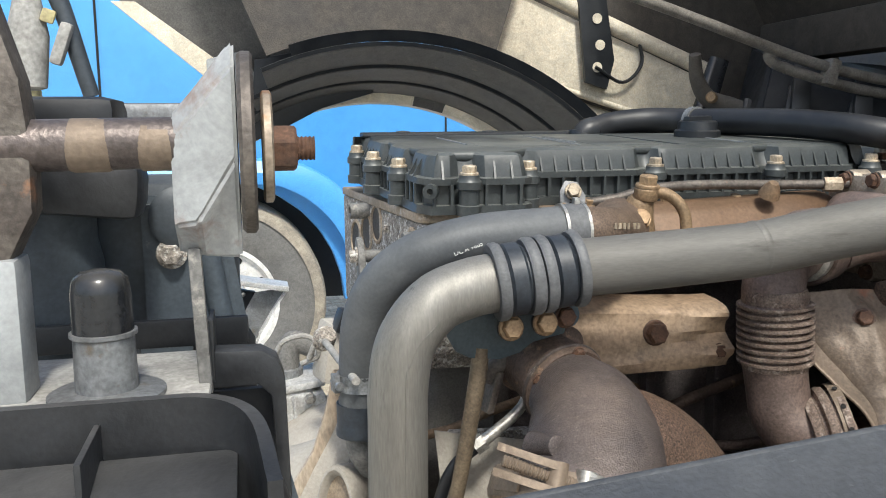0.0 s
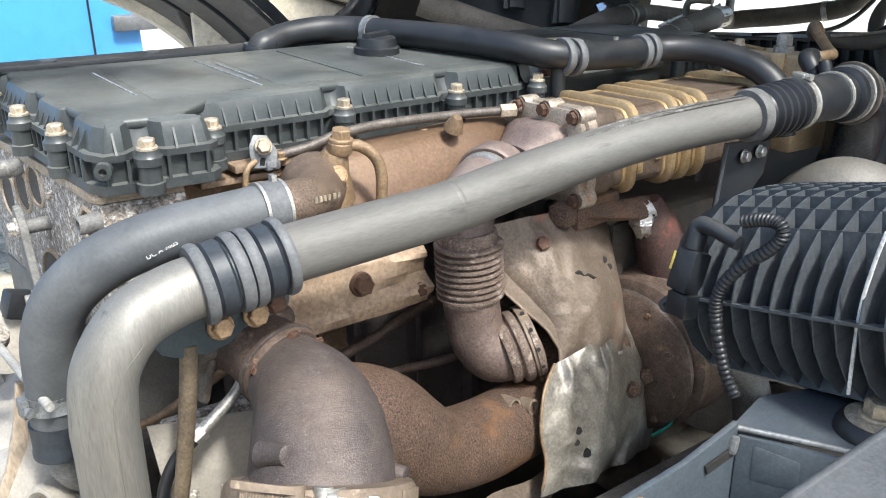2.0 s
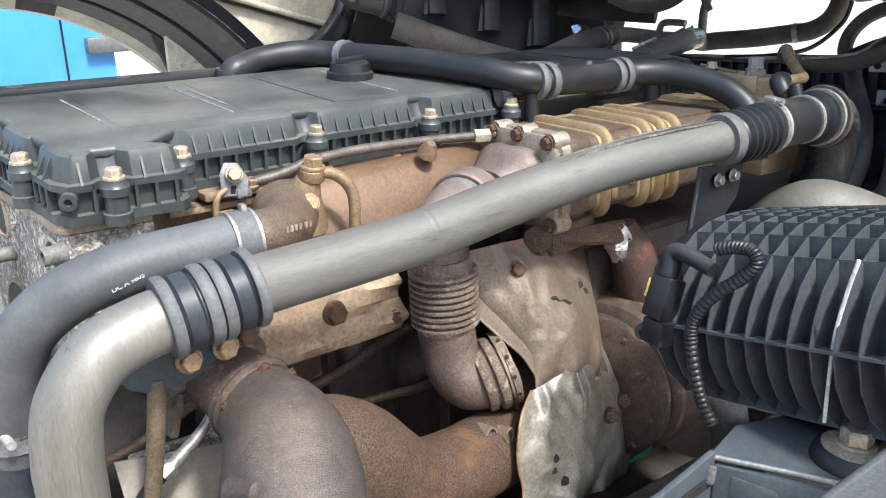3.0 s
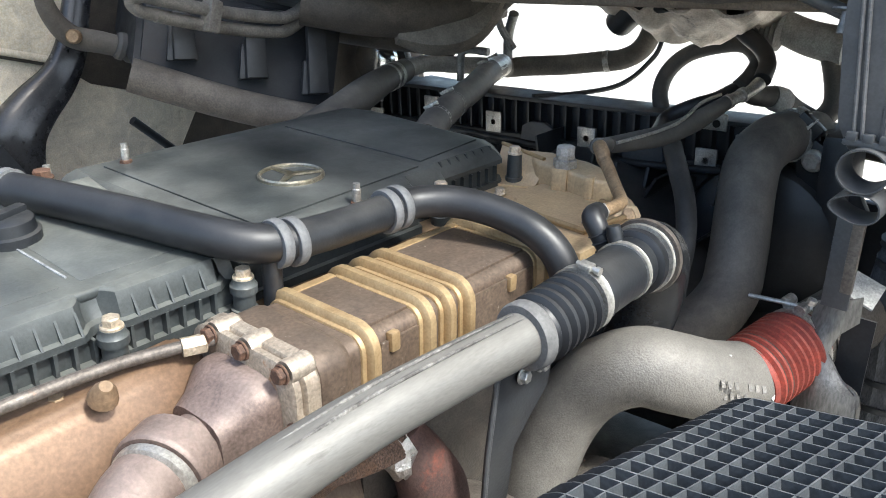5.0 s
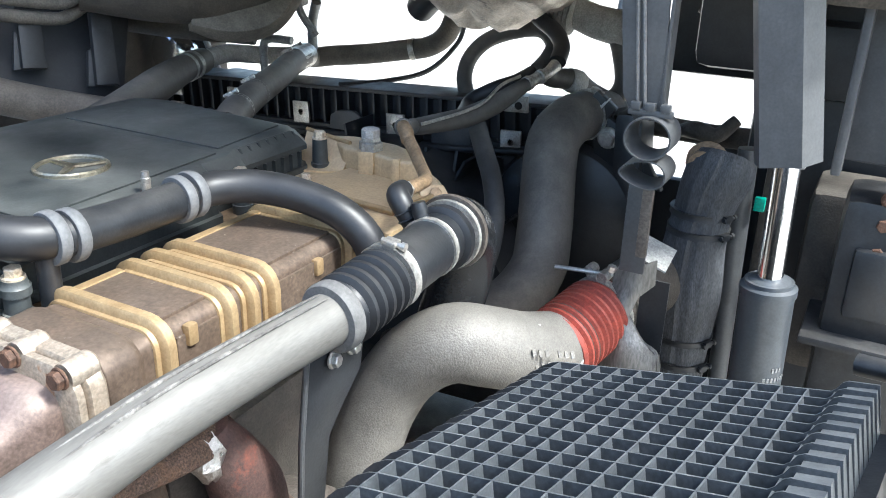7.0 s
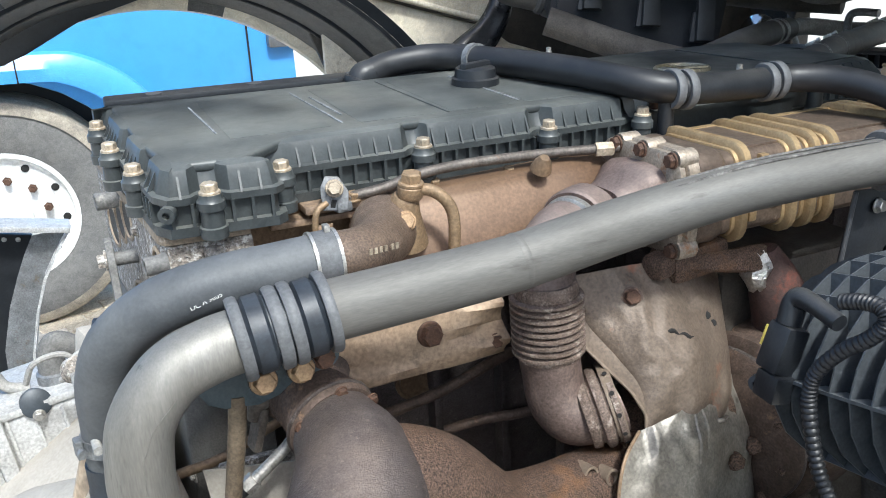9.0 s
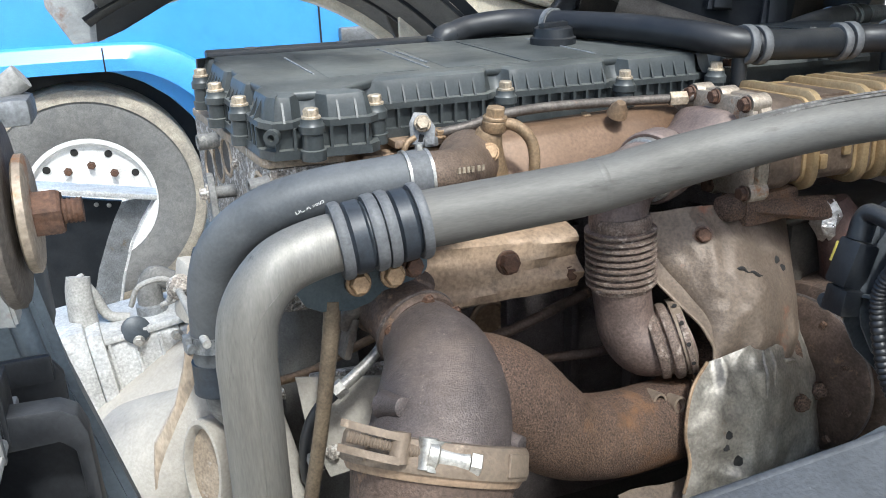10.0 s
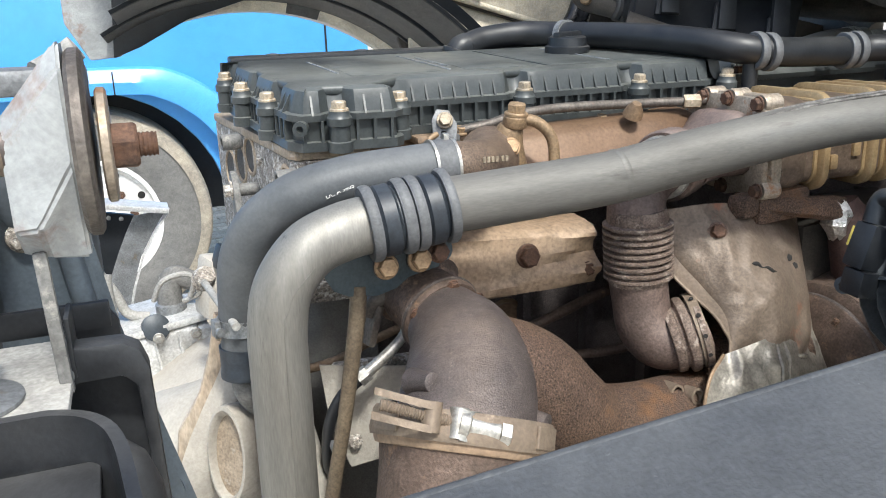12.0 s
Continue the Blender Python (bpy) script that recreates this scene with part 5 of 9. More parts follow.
def downpipe():
    t = thing("exhaust_elbow", (-0.225, -0.32, 0.95), "rusty cast iron exhaust elbow with a V-band clamp at its foot", "exhaust pipe")
    # belly from the clamp up and back, narrowing to the brake flap
    bm = tube([(-0.243, -0.362, 1.078), (-0.230, -0.342, 1.102), (-0.216, -0.318, 1.122), (-0.204, -0.290, 1.140), (-0.198, -0.258, 1.153), (-0.199, -0.228, 1.161), (-0.201, -0.205, 1.167)],
              [0.071, 0.0705, 0.069, 0.065, 0.058, 0.049, 0.043], 44, 7)
    part("elbow_casting", bm, "cast_rust", t)
    part("outlet_arm", tube([(-0.205, -0.288, 1.138), (-0.165, -0.278, 1.124), (-0.122, -0.268, 1.096), (-0.080, -0.263, 1.056), (-0.035, -0.255, 1.022), (0.04, -0.240, 1.000), (0.145, -0.216, 0.988)],
                            [0.052, 0.060, 0.061, 0.056, 0.0505, 0.0515, 0.052], 36, 7), "cast_brown", t, "orange-brown rusted outlet arm")
    ax = V(-0.16, 0.75, 0.22)
    c = V(-0.199, -0.212, 1.166)
    fl = part("flange", lathe([(0, 0.042), (0.0, 0.0465), (0.005, 0.048), (0.008, 0.048), (0.009, 0.0445), (0.011, 0.0445), (0.012, 0.048), (0.017, 0.047), (0.018, 0.040)], c, ax, 36), "rust_tube", t)
    part("gasket", lathe([(0, 0.0475), (0.001, 0.0495), (0.003, 0.0495), (0.004, 0.0475)], c + ax.normalized() * 0.0085, ax, 36), "scraped_tube", t, "thin bright gasket edge")
    hs = part("flap_housing", lathe([(0, 0.042), (0.02, 0.043), (0.05, 0.043), (0.055, 0.048), (0.066, 0.048), (0.070, 0.035)], c + ax.normalized() * 0.016, ax, 32), "rust_tube", t, "dirty brake flap housing")
    u = ax.normalized().orthogonal().normalized()
    v = ax.normalized().cross(u)
    for a in (0.4, 1.6, 2.9, 4.4, 5.6):
        bolt(fl, c + (u * math.cos(a) + v * math.sin(a)) * 0.045, -ax, RUSTY, 0.6)
    part("flap_shaft", tube([(-0.232, -0.160, 1.196), (-0.262, -0.150, 1.178), (-0.268, -0.148, 1.160)], [0.010, 0.010, 0.008], 14, 4), "worn_steel", hs)
    part("flap_lever", box((-0.266, -0.150, 1.150), (0.010, 0.022, 0.050), (0, 18, 10), 0.004), "worn_steel", hs)
    part("lug", lathe([(0, 0.016), (0.012, 0.016), (0.014, 0.012)], (-0.187, -0.172, 1.206), (0.1, -1, 0.5), 18), "rust_tube", hs)
    # cast pegs
    part("peg", lathe([(-0.012, 0.014), (0.006, 0.011), (0.020, 0.0095), (0.021, 0.008)], (-0.272, -0.336, 1.158), (0.30, -0.85, 0.28), 16), "cast_rust", t)
    part("peg", lathe([(-0.012, 0.014), (0.008, 0.010), (0.020, 0.0090), (0.021, 0.007)], (-0.168, -0.358, 1.108), (0.55, -0.80, 0.0), 16), "cast_rust", t)
    part("peg", lathe([(-0.015, 0.014), (0.012, 0.011), (0.014, 0.008)], (-0.292, -0.318, 1.118), (-1, -0.3, 0.1), 14), "cast_rust", t)
    part("web", slab([(0, 0), (0.030, 0.0), (0.0, 0.034)], -0.004, 0.004, frame_to((-0.190, -0.388, 1.074), (0.8, 0.5, 0), (0.35, -0.5, 0)), 0.002), "cast_rust", t)
    # V-band clamp
    o, cx = V(-0.246, -0.366, 1.088), V(0.36, 0.46, 1).normalized()
    vb = part("v_band", lathe([(0.015, 0.074), (0.013, 0.082), (0.012, 0.0875), (0.018, 0.089), (0.036, 0.0875), (0.040, 0.085), (0.040, 0.066)], o, cx, 52), "clamp_tan", t, "tan steel V-band clamp")
    part("inner_lip", lathe([(0.004, 0.076), (0.005, 0.0815), (0.010, 0.084), (0.015, 0.084), (0.016, 0.078)], o, cx, 52), "manifold_tan", vb, "orange-brown inner lip")
    u0 = (V(1, 0, 0) - cx * cx.x).normalized()
    for a in (200, 310, 20, 80, 140):
        q = u0 * math.cos(radians(a)) + cx.cross(u0) * math.sin(radians(a))
        part("segment", box((0, 0, 0), (0.034, 0.003, 0.020), bevel=0.001, m=frame_to(o + q * 0.0885 + cx * 0.026, cx, cx.cross(q))), "clamp_tan", vb)
    a, b = V(-0.330, -0.400, 1.176), V(-0.228, -0.432, 1.141)
    dr = (b - a).normalized()
    bm = bmesh.new()
    prof = []
    for i in range(30):
        k = i * 0.0026
        prof += [(k, 0.0046), (k + 0.0013, 0.0055)]
    lathe(prof, a, dr, 14, bm)
    part("threaded_rod", bm, "clamp_tan", vb, "worn threaded rod")
    part("t_nut", lathe([(0.070, 0.0125), (0.078, 0.0125), (0.080, 0.0098), (0.106, 0.0098), (0.107, 0.008)], a, dr, 18), "zinc", vb, "bright barrel nut")
    part("nut", lathe([(0, 0.0115), (0.009, 0.0115), (0.010, 0.010)], a + dr * 0.107, dr, 6), "zinc", vb)
    # trunnions with the folded band ends that hold them
    back = (o - a).normalized()
    back = (back - cx * back.dot(cx) - dr * back.dot(dr)).normalized()
    for k, run, mt in ((0.046, -0.052, "clamp_tan"), (0.070, 0.020, "zinc")):
        q = a + dr * k
        tr = part("trunnion", lathe([(-0.0135, 0.006), (-0.013, 0.0085), (0.013, 0.0085), (0.0135, 0.006)], q, cx, 20), mt, vb)
        for h in (-0.0098, 0.0098):
            grid = []
            for g in range(9):
                c0 = q + dr * (run * g / 8) + back * (0.010 * (g / 8) ** 2 - 0.0088) + cx * h * (1 + 0.05 * g / 8)
                grid.append([c0 - cx * 0.0032, c0 + cx * 0.0032])
            part("band_end", sheet(grid, 0.0026), mt, tr)
    # pipe below the clamp with its own band
    part("pipe_foot", lathe([(0.012, 0.079), (-0.01, 0.0755), (-0.03, 0.074), (-0.05, 0.073), (-0.052, 0.078), (-0.07, 0.079), (-0.10, 0.076), (-0.12, 0.07), (-0.30, 0.07)], o, cx, 44), "rust_tube", t, "flaking rusty exhaust pipe end")
    band = part("lower_band", lathe([(0, 0.080), (0.001, 0.084), (0.03, 0.084), (0.031, 0.080)], o - cx * 0.085, cx, 44), "shield_tan", t)
    bolt(band, o - cx * 0.07 + V(-0.035, -0.078, 0.02), (-0.25, -1, 0.2), RUSTY, 1.1)
    return t


def turbo():
    t = thing("turbocharger", (0.28, -0.24, 0.92), "rusty turbocharger wrapped in dented heat shields", "turbocharger")
    part("turbine_housing", lathe([(0, 0.045), (0.03, 0.060), (0.09, 0.064), (0.13, 0.058), (0.17, 0.05)], (0.16, -0.175, 1.02), (1, 0, 0), 32), "cast_brown", t)
    # compressor side: stepped rusty rings and scroll
    o, ax = V(0.345, -0.196, 0.995), V(1, 0.18, 0)
    part("back_plate", lathe([(0, 0.05), (0.0, 0.106), (0.003, 0.110), (0.010, 0.110), (0.012, 0.104), (0.020, 0.103), (0.022, 0.112), (0.026, 0.120), (0.036, 0.122), (0.040, 0.118)], o, ax, 56), "rust_tube", t, "round rusty compressor back plate")
    part("plate_edge", lathe([(0.0035, 0.1105), (0.005, 0.1118), (0.0085, 0.1118), (0.010, 0.1105)], o, ax, 56, caps=(False, False)), "scraped_tube", t, "worn bright plate edge")
    part("compressor_scroll", lathe([(0, 0.10), (0.02, 0.120), (0.06, 0.128), (0.10, 0.11), (0.13, 0.06)], o + V(0.040, 0.008, 0), ax, 40), "rust_tube", t)
    for k in range(10):
        a = radians(36 * k + 8)
        part("plate_clip", box(o + V(-0.003, 0.097 * math.cos(a), 0.097 * math.sin(a)), (0.006, 0.010, 0.007), (math.degrees(a), 0, 10), 0.001), "cast_brown", t)

    def dented(left, right, nu, nv, bulge, seed, rough, fold):
        """A dented sheet between two edge curves running downwards."""
        a, b = spline(left, nv // (len(left) - 1)), spline(right, nv // (len(right) - 1))
        n = V(-0.30, -0.80, 0.45).normalized()
        g = []
        for i in range(nu + 1):
            u = i / nu
            row = []
            for k in range(len(a)):
                v = k / (len(a) - 1)
                p = V(*a[k]).lerp(V(*b[k]), u)
                q = p + V(seed, 0, 0)
                e = min(1, 6 * min(u + 0.03, 1 - u + 0.03))
                h = bulge * math.sin(math.pi * u) ** 0.8 * (0.45 + 0.55 * math.sin(math.pi * min(1, 0.15 + v * 0.8)))
                h += e * rough * (0.7 * smooth_noise(q, 8) - 0.55 * abs(smooth_noise(q + V(0, 3, 0), 12)) - 0.30 * abs(smooth_noise(q + V(0, 5, 1), 30)))
                h += e * fold * math.sin(u * 15 + 3.0 * smooth_noise(q, 5) + v * 3) * v ** 1.5
                row.append(p + n * h)
            g.append(row)
        return g
    grid = dented([(0.114, -0.150, 1.242), (0.130, -0.172, 1.188), (0.154, -0.202, 1.149), (0.166, -0.236, 1.116), (0.158, -0.258, 1.070)],
                  [(0.385, -0.105, 1.205), (0.362, -0.150, 1.150), (0.345, -0.186, 1.105), (0.338, -0.203, 1.060), (0.322, -0.218, 1.030)], 44, 44, 0.050, 0, 0.028, 0.006)
    last = len(grid[0]) - 1
    up = part("upper_shield", sheet(grid, 0.0018), "shield_brown", t, "creased brown-grey upper heat shield", sharp=60)
    # the near edge is turned back as a broad lip
    lip = []
    for k in range(last + 1):
        p, v = V(*grid[0][k]), k / last
        w = 0.026 * math.sin(math.pi * min(1, 0.12 + v)) ** 0.7
        lip.append([p + V(-w, -0.28 * w, -0.05 * w), p + V(-0.5 * w, -0.02 * w, -0.02 * w), p])
    part("turned_lip", sheet(lip, 0.0016), "shield_brown", up)
    part("rolled_edge", tube([r[0] for r in lip[::3]], 0.0022, 8, 3), "clamp_tan", up)
    part("rolled_edge", tube([V(*grid[k][last]) + V(0, -0.002, 0.0) for k in range(0, 45, 3)], 0.0028, 8, 3), "shield_grey", up)
    grid2 = dented([(0.148, -0.258, 1.079), (0.112, -0.278, 1.059), (0.096, -0.290, 1.013), (0.100, -0.296, 0.973), (0.084, -0.306, 0.933)],
                   [(0.362, -0.190, 1.072), (0.392, -0.206, 1.015), (0.400, -0.220, 0.955), (0.388, -0.236, 0.905), (0.350, -0.255, 0.870)], 44, 44, 0.036, 4, 0.034, 0.011)
    lo = part("lower_shield", sheet(grid2, 0.0018), "shield_grey", t, "crumpled pale lower heat shield", sharp=60)
    part("rolled_edge", tube([grid2[0][k] for k in range(0, last + 1, 3)], 0.0022, 8, 3), "shield_tan", lo)
    for run in ([(19, k) for k in range(2, 20, 3)], [(22, k) for k in range(3, 16, 3)]):
        part("fold", tube([grid2[a][b] for a, b in run], [0.001] + [0.0028] * (len(run) - 2) + [0.001], 8, 4), "shield_grey", lo)
    n = V(-0.30, -0.80, 0.45)
    def stain(host, g, i, k, r):
        part("washer", lathe([(0, r), (0.001, r), (0.002, r * 0.8)], g[i][k], n, 18), "rust_tube", host)
        bolt(host, g[i][k], n, RUSTY, r / 0.0145)
    stain(up, grid, 13, 7, 0.0135)
    for i, k in ((31, 21), (37, 19)):
        bolt(lo, V(*grid2[i][k]), n, STAIN_BOLT, 1.25)
    # torn dark holes and slits in the sheet
    for i, k, r, host, g in ((9, 25, 0.0055, lo, grid2), (8, 29, 0.0045, lo, grid2), (11, 34, 0.0075, lo, grid2), (35, 13, 0.0055, up, grid), (37, 15, 0.0050, up, grid)):
        part("tear", lathe([(0.0008, r), (0.0016, r * 0.8)], g[i][k], n, 7), "hole_black", host)
    part("slit", tube([grid[k][16 + (k - 18) // 3] for k in range(18, 27)], [0.0006, 0.0028, 0.0030, 0.0012, 0.0010, 0.0024, 0.0026, 0.0012, 0.0005], 6, 3), "hole_black", up)
    part("torn_flap", sheet([[V(0.02 + 0.02 * i, -0.270 - 0.006 * k + 0.004 * math.sin(i * 1.3), 0.935 - 0.016 * k * math.sin(math.pi * (i + 0.6) / 7.2)) for k in range(4)] for i in range(7)], 0.0016), "shield_brown", lo)
    part("oil_line", tube([(0.00, -0.03, 1.00), (0.046, -0.05, 1.014), (0.10, -0.07, 1.020), (0.16, -0.085, 1.03)], 0.007, 12, 5), "rust_tube", t)
    part("green_wire", tube([(0.366, -0.240, 0.962), (0.380, -0.262, 0.946), (0.391, -0.266, 0.926), (0.377, -0.268, 0.908), (0.345, -0.262, 0.897)], 0.0026, 8, 6), "green", t, "thin green wire")
    return t


def small_lines():
    t = thing("dipstick_tube", (-0.345, -0.18, 0.80), "brown metal dipstick tube in front of the block", "pipe")
    part("tube", tube([(-0.287, -0.180, 1.21), (-0.292, -0.181, 1.17), (-0.312, -0.181, 1.06), (-0.335, -0.180, 0.953), (-0.36, -0.175, 0.80)], [0.0095, 0.0095, 0.0085, 0.0085, 0.0085], 16, 6), "dip_tan", t)
    part("clip", box((-0.322, -0.172, 1.015), (0.014, 0.020, 0.010), (0, 12, 0), 0.002), "galv", t)
    s = thing("air_line", (-0.28, -0.14, 1.05), "silver crimped air hose fitting with a black line", "hose")
    part("fitting", tube([(-0.228, -0.158, 1.150), (-0.233, -0.16, 1.134), (-0.252, -0.161, 1.116), (-0.284, -0.163, 1.094)], [0.005, 0.0058, 0.0065, 0.0070], 14, 5), "zinc", s, "silver crimped fitting")
    part("line", tube([(-0.288, -0.163, 1.091), (-0.312, -0.160, 1.070), (-0.326, -0.15, 1.03), (-0.326, -0.13, 0.97), (-0.31, -0.10, 0.93)], 0.0070, 12, 6), "rubber", s)
    part("nut", lathe([(0, 0.010), (0.014, 0.010)], (-0.278, -0.163, 1.098), (-1, 0, -0.65), 6), "zinc", s)
    r = thing("coolant_line", (-0.30, -0.06, 1.05), "thin yellowed metal line across the block", "pipe")
    part("line", tube([(-0.36, -0.08, 1.075), (-0.30, -0.08, 1.082), (-0.25, -0.07, 1.095), (-0.20, -0.05, 1.10)], 0.006, 10, 5), "shield_tan", r)
    part("line_upper", tube([(-0.10, -0.005, 1.03), (0.0, -0.02, 1.055), (0.10, -0.02, 1.085), (0.16, -0.02, 1.10)], 0.008, 10, 5), "rust_tube", r)
    part("bracket", box((-0.235, -0.10, 1.02), (0.16, 0.012, 0.13), (0, 6, 8), 0.004), "grit", r)
    return t


manifold_shield()
downpipe()
turbo()
small_lines()


def guard_plate():
    t = thing("guard_plate", (-0.27, -0.10, 0.96), "flat pale grey sheet metal plate behind the dipstick tube", "plate")
    m = Matrix(((1, 0, 0, 0), (0, 0, -1, -0.118), (0, 1, 0, 0), (0, 0, 0, 1)))
    part("sheet", slab([(-0.326, 1.098), (-0.205, 1.074), (-0.215, 0.962), (-0.296, 0.955), (-0.318, 1.02)], 0, 0.003, m, 0.001), "dirty_alu", t)
    part("tab", box((-0.262, -0.072, 1.03), (0.05, 0.096, 0.004), (0, 0, 0), 0.001), "dirt_grey", t)
    bolt(t, (-0.29, -0.1215, 0.99), (0, -1, 0), GRIT_BOLT, 1.0)
    return t


guard_plate()


def under_engine():
    """Added tray that blocks light from the ground, and the dim accessories low beside the block."""
    t = thing("added_tray", (0.5, 0.05, 0.40), "dark tray added to hide the bright ground under the engine", "tray")
    # unseen tray and wall, added to keep ground light out of the bay
    part("tray", box((0.55, 0.05, 0.41), (1.8, 1.15, 0.02), (0, 0, 0), 0.004), "dark_under", t)
    part("side_wall", box((0.55, -0.52, 0.62), (1.6, 0.012, 0.42), (0, 0, 0), 0.003), "dark_under", t)
    a = thing("alternator", (0.66, -0.16, 0.95), "dark grimy alternator below the charge air elbow", "alternator")
    part("case", lathe([(0, 0.05), (0.01, 0.075), (0.05, 0.08), (0.06, 0.076), (0.07, 0.08), (0.12, 0.08), (0.14, 0.06)], (0.62, -0.24, 0.96), (1, -0.15, 0), 32), "dark_under", a)
    for k in range(12):
        q = radians(30 * k)
        part("rib", box((0.69, -0.25 + 0.08 * math.cos(q), 0.96 + 0.08 * math.sin(q)), (0.07, 0.006, 0.012), (math.degrees(q), 0, -8), 0.001), "worn_steel", a)
    b = thing("oil_filter_housing", (0.47, -0.12, 0.95), "grimy cast filter housing beside the turbo", "engine part")
    part("casting", lathe([(0, 0.04), (0.03, 0.065), (0.08, 0.07), (0.13, 0.055), (0.15, 0.03)], (0.47, -0.12, 1.02), (0.3, -1, 0.2), 26), "worn_steel", b)
    part("pipe", tube([(0.48, -0.22, 1.02), (0.50, -0.27, 0.98), (0.54, -0.29, 0.92), (0.56, -0.29, 0.8)], 0.03, 18, 6), "dirt_grey", b)
    part("block", box((0.52, -0.06, 1.08), (0.30, 0.16, 0.22), (0, 0, 0), 0.02), "dark_under", b)


under_engine()


# ---------------------------------------------------------------- front of the engine bay
def valve_housing():
    t = thing("thermostat_housing", (0.82, -0.05, 1.28), "golden cast thermostat housing at the front of the engine", "engine part")
    part("housing", slab([(0.72, -0.19), (0.865, -0.20), (0.895, -0.165), (0.925, -0.10), (0.945, 0.0), (0.955, 0.06), (0.80, 0.070), (0.72, 0.045)], 1.25, 1.344, bevel=0.010), "house_gold", t)
    part("flat_top", slab([(0.775, -0.16), (0.862, -0.172), (0.905, -0.10), (0.925, 0.0), (0.80, 0.030)], 1.342, 1.350, bevel=0.004), "house_gold", t)
    for a, b in (((0.775, -0.162), (0.864, -0.174)), ((0.864, -0.174), (0.905, -0.102)), ((0.795, 0.028), (0.775, -0.162))):
        part("rim", tube([(*a, 1.351), (*b, 1.351)], 0.004, 10, smooth=False), "cooler_rim", t)
    # upright end box with a flared foot that slopes down beside it
    part("upright_box", slab([(0.912, 0.016), (0.905, -0.040), (0.893, -0.100), (0.900, -0.128), (0.935, -0.120), (0.968, -0.05), (0.975, 0.030), (0.955, 0.075)], 1.338, 1.383, bevel=0.007, segs=3), "house_gold", t)
    grid = []
    for i in range(7):
        u = i / 6
        row = []
        for k in range(7):
            v = k / 6
            top = V(0.948, 0.110, 1.388).lerp(V(0.925, 0.010, 1.384), v)
            foot = V(0.862, 0.078, 1.347).lerp(V(0.893, 0.008, 1.347), v)
            p = top.lerp(foot, u)
            row.append((p.x, p.y, p.z - 0.012 * math.sin(math.pi * u)))
        grid.append(row)
    part("flared_foot", sheet(grid, 0.006), "house_gold", t)
    part("foot_edge", tube([(0.948, 0.110, 1.389), (0.925, 0.010, 1.385)], 0.0035, 8, smooth=False), "cooler_rim", t)
    for y, w in ((-0.035, 0.026), (-0.092, 0.014)):
        part("boss", box((0.905 + 0.12 * (y + 0.035), y, 1.364), (0.018, w, 0.042), (0, 0, 12), 0.004), "house_gold", t)
    part("screw_hole", lathe([(0, 0.0055), (0.002, 0.0055)], (0.913, -0.006, 1.371), (-1, 0.1, 0.1), 14), "brass_bolt", t)
    part("end_cap", lathe([(0, 0.044), (0.016, 0.044), (0.022, 0.038), (0.026, 0.030)], (0.888, -0.148, 1.322), (0.72, -0.68, 0.10), 28), "house_gold", t)
    ear = part("ear", slab([(-0.020, -0.014), (0.016, -0.014), (0.022, 0.0), (0.016, 0.014), (-0.020, 0.014)], 0, 0.010, frame_to((0.874, -0.166, 1.346), (-0.6, -0.6, 0.55), (0.6, -0.75, 0)), 0.003), "house_gold", t)
    part("ear_bolt", lathe([(0, 0.009), (0.006, 0.009), (0.007, 0.006)], (0.868, -0.174, 1.352), (-0.6, -0.6, 0.55), 6), "tan_fitting", ear)
    plug = part("plug", lathe([(0, 0.019), (0.012, 0.019), (0.014, 0.015), (0.020, 0.015), (0.021, 0.013)], (0.915, -0.035, 1.384), (0, 0, 1), 6), "zinc", t, "pale clear-capped plug")
    part("cap", lathe([(0, 0.0145), (0.012, 0.0145), (0.014, 0.011)], (0.915, -0.035, 1.404), (0, 0, 1), 8), "dirt_white", plug)
    for p in ((0.80, -0.150, 1.352), (0.82, 0.018, 1.352)):
        bolt(t, p, (0, 0, 1), None, 0.8)
    # bent metal vent pipe from the tan elbow to a black quick connector
    part("vent_pipe", tube([(0.868, -0.126, 1.428), (0.845, -0.150, 1.420), (0.800, -0.188, 1.413), (0.764, -0.216, 1.412), (0.748, -0.224, 1.412), (0.715, -0.224, 1.412), (0.690, -0.222, 1.413)], [0.0095, 0.009, 0.0085, 0.0085, 0.0085, 0.0085, 0.008], 16, 6), "tan_fitting", t, "bent tan metal vent pipe")
    part("vent_elbow", tube([(0.860, -0.133, 1.424), (0.868, -0.126, 1.432), (0.880, -0.114, 1.437), (0.895, -0.104, 1.434)], [0.0095, 0.0105, 0.0105, 0.0095], 16, 5), "tan_fitting", t)
    part("vent_hose", tube([(0.888, -0.108, 1.436), (0.93, -0.082, 1.422), (1.0, -0.060, 1.406)], 0.0125, 16, 5), "old_rubber", t)
    part("pipe_nut", lathe([(0, 0.012), (0.014, 0.012), (0.015, 0.010)], (0.706, -0.223, 1.4125), (-1, 0.05, 0.02), 6), "zinc", t)
    con = part("connector", tube([(0.700, -0.222, 1.414), (0.682, -0.225, 1.413), (0.676, -0.236, 1.402), (0.678, -0.250, 1.378), (0.680, -0.256, 1.366)], [0.0125, 0.0140, 0.0135, 0.0115, 0.0100], 18, 5), "rubber", t, "black quick connector")
    for k in range(3):
        part("grip_ring", lathe([(-0.0018, 0.0125), (0, 0.0148), (0.0018, 0.0125)], (0.6765 + 0.0006 * k, -0.239 - 0.005 * k, 1.397 - 0.0085 * k), (0.05, -0.45, -0.85), 20), "rubber", con)
    return t


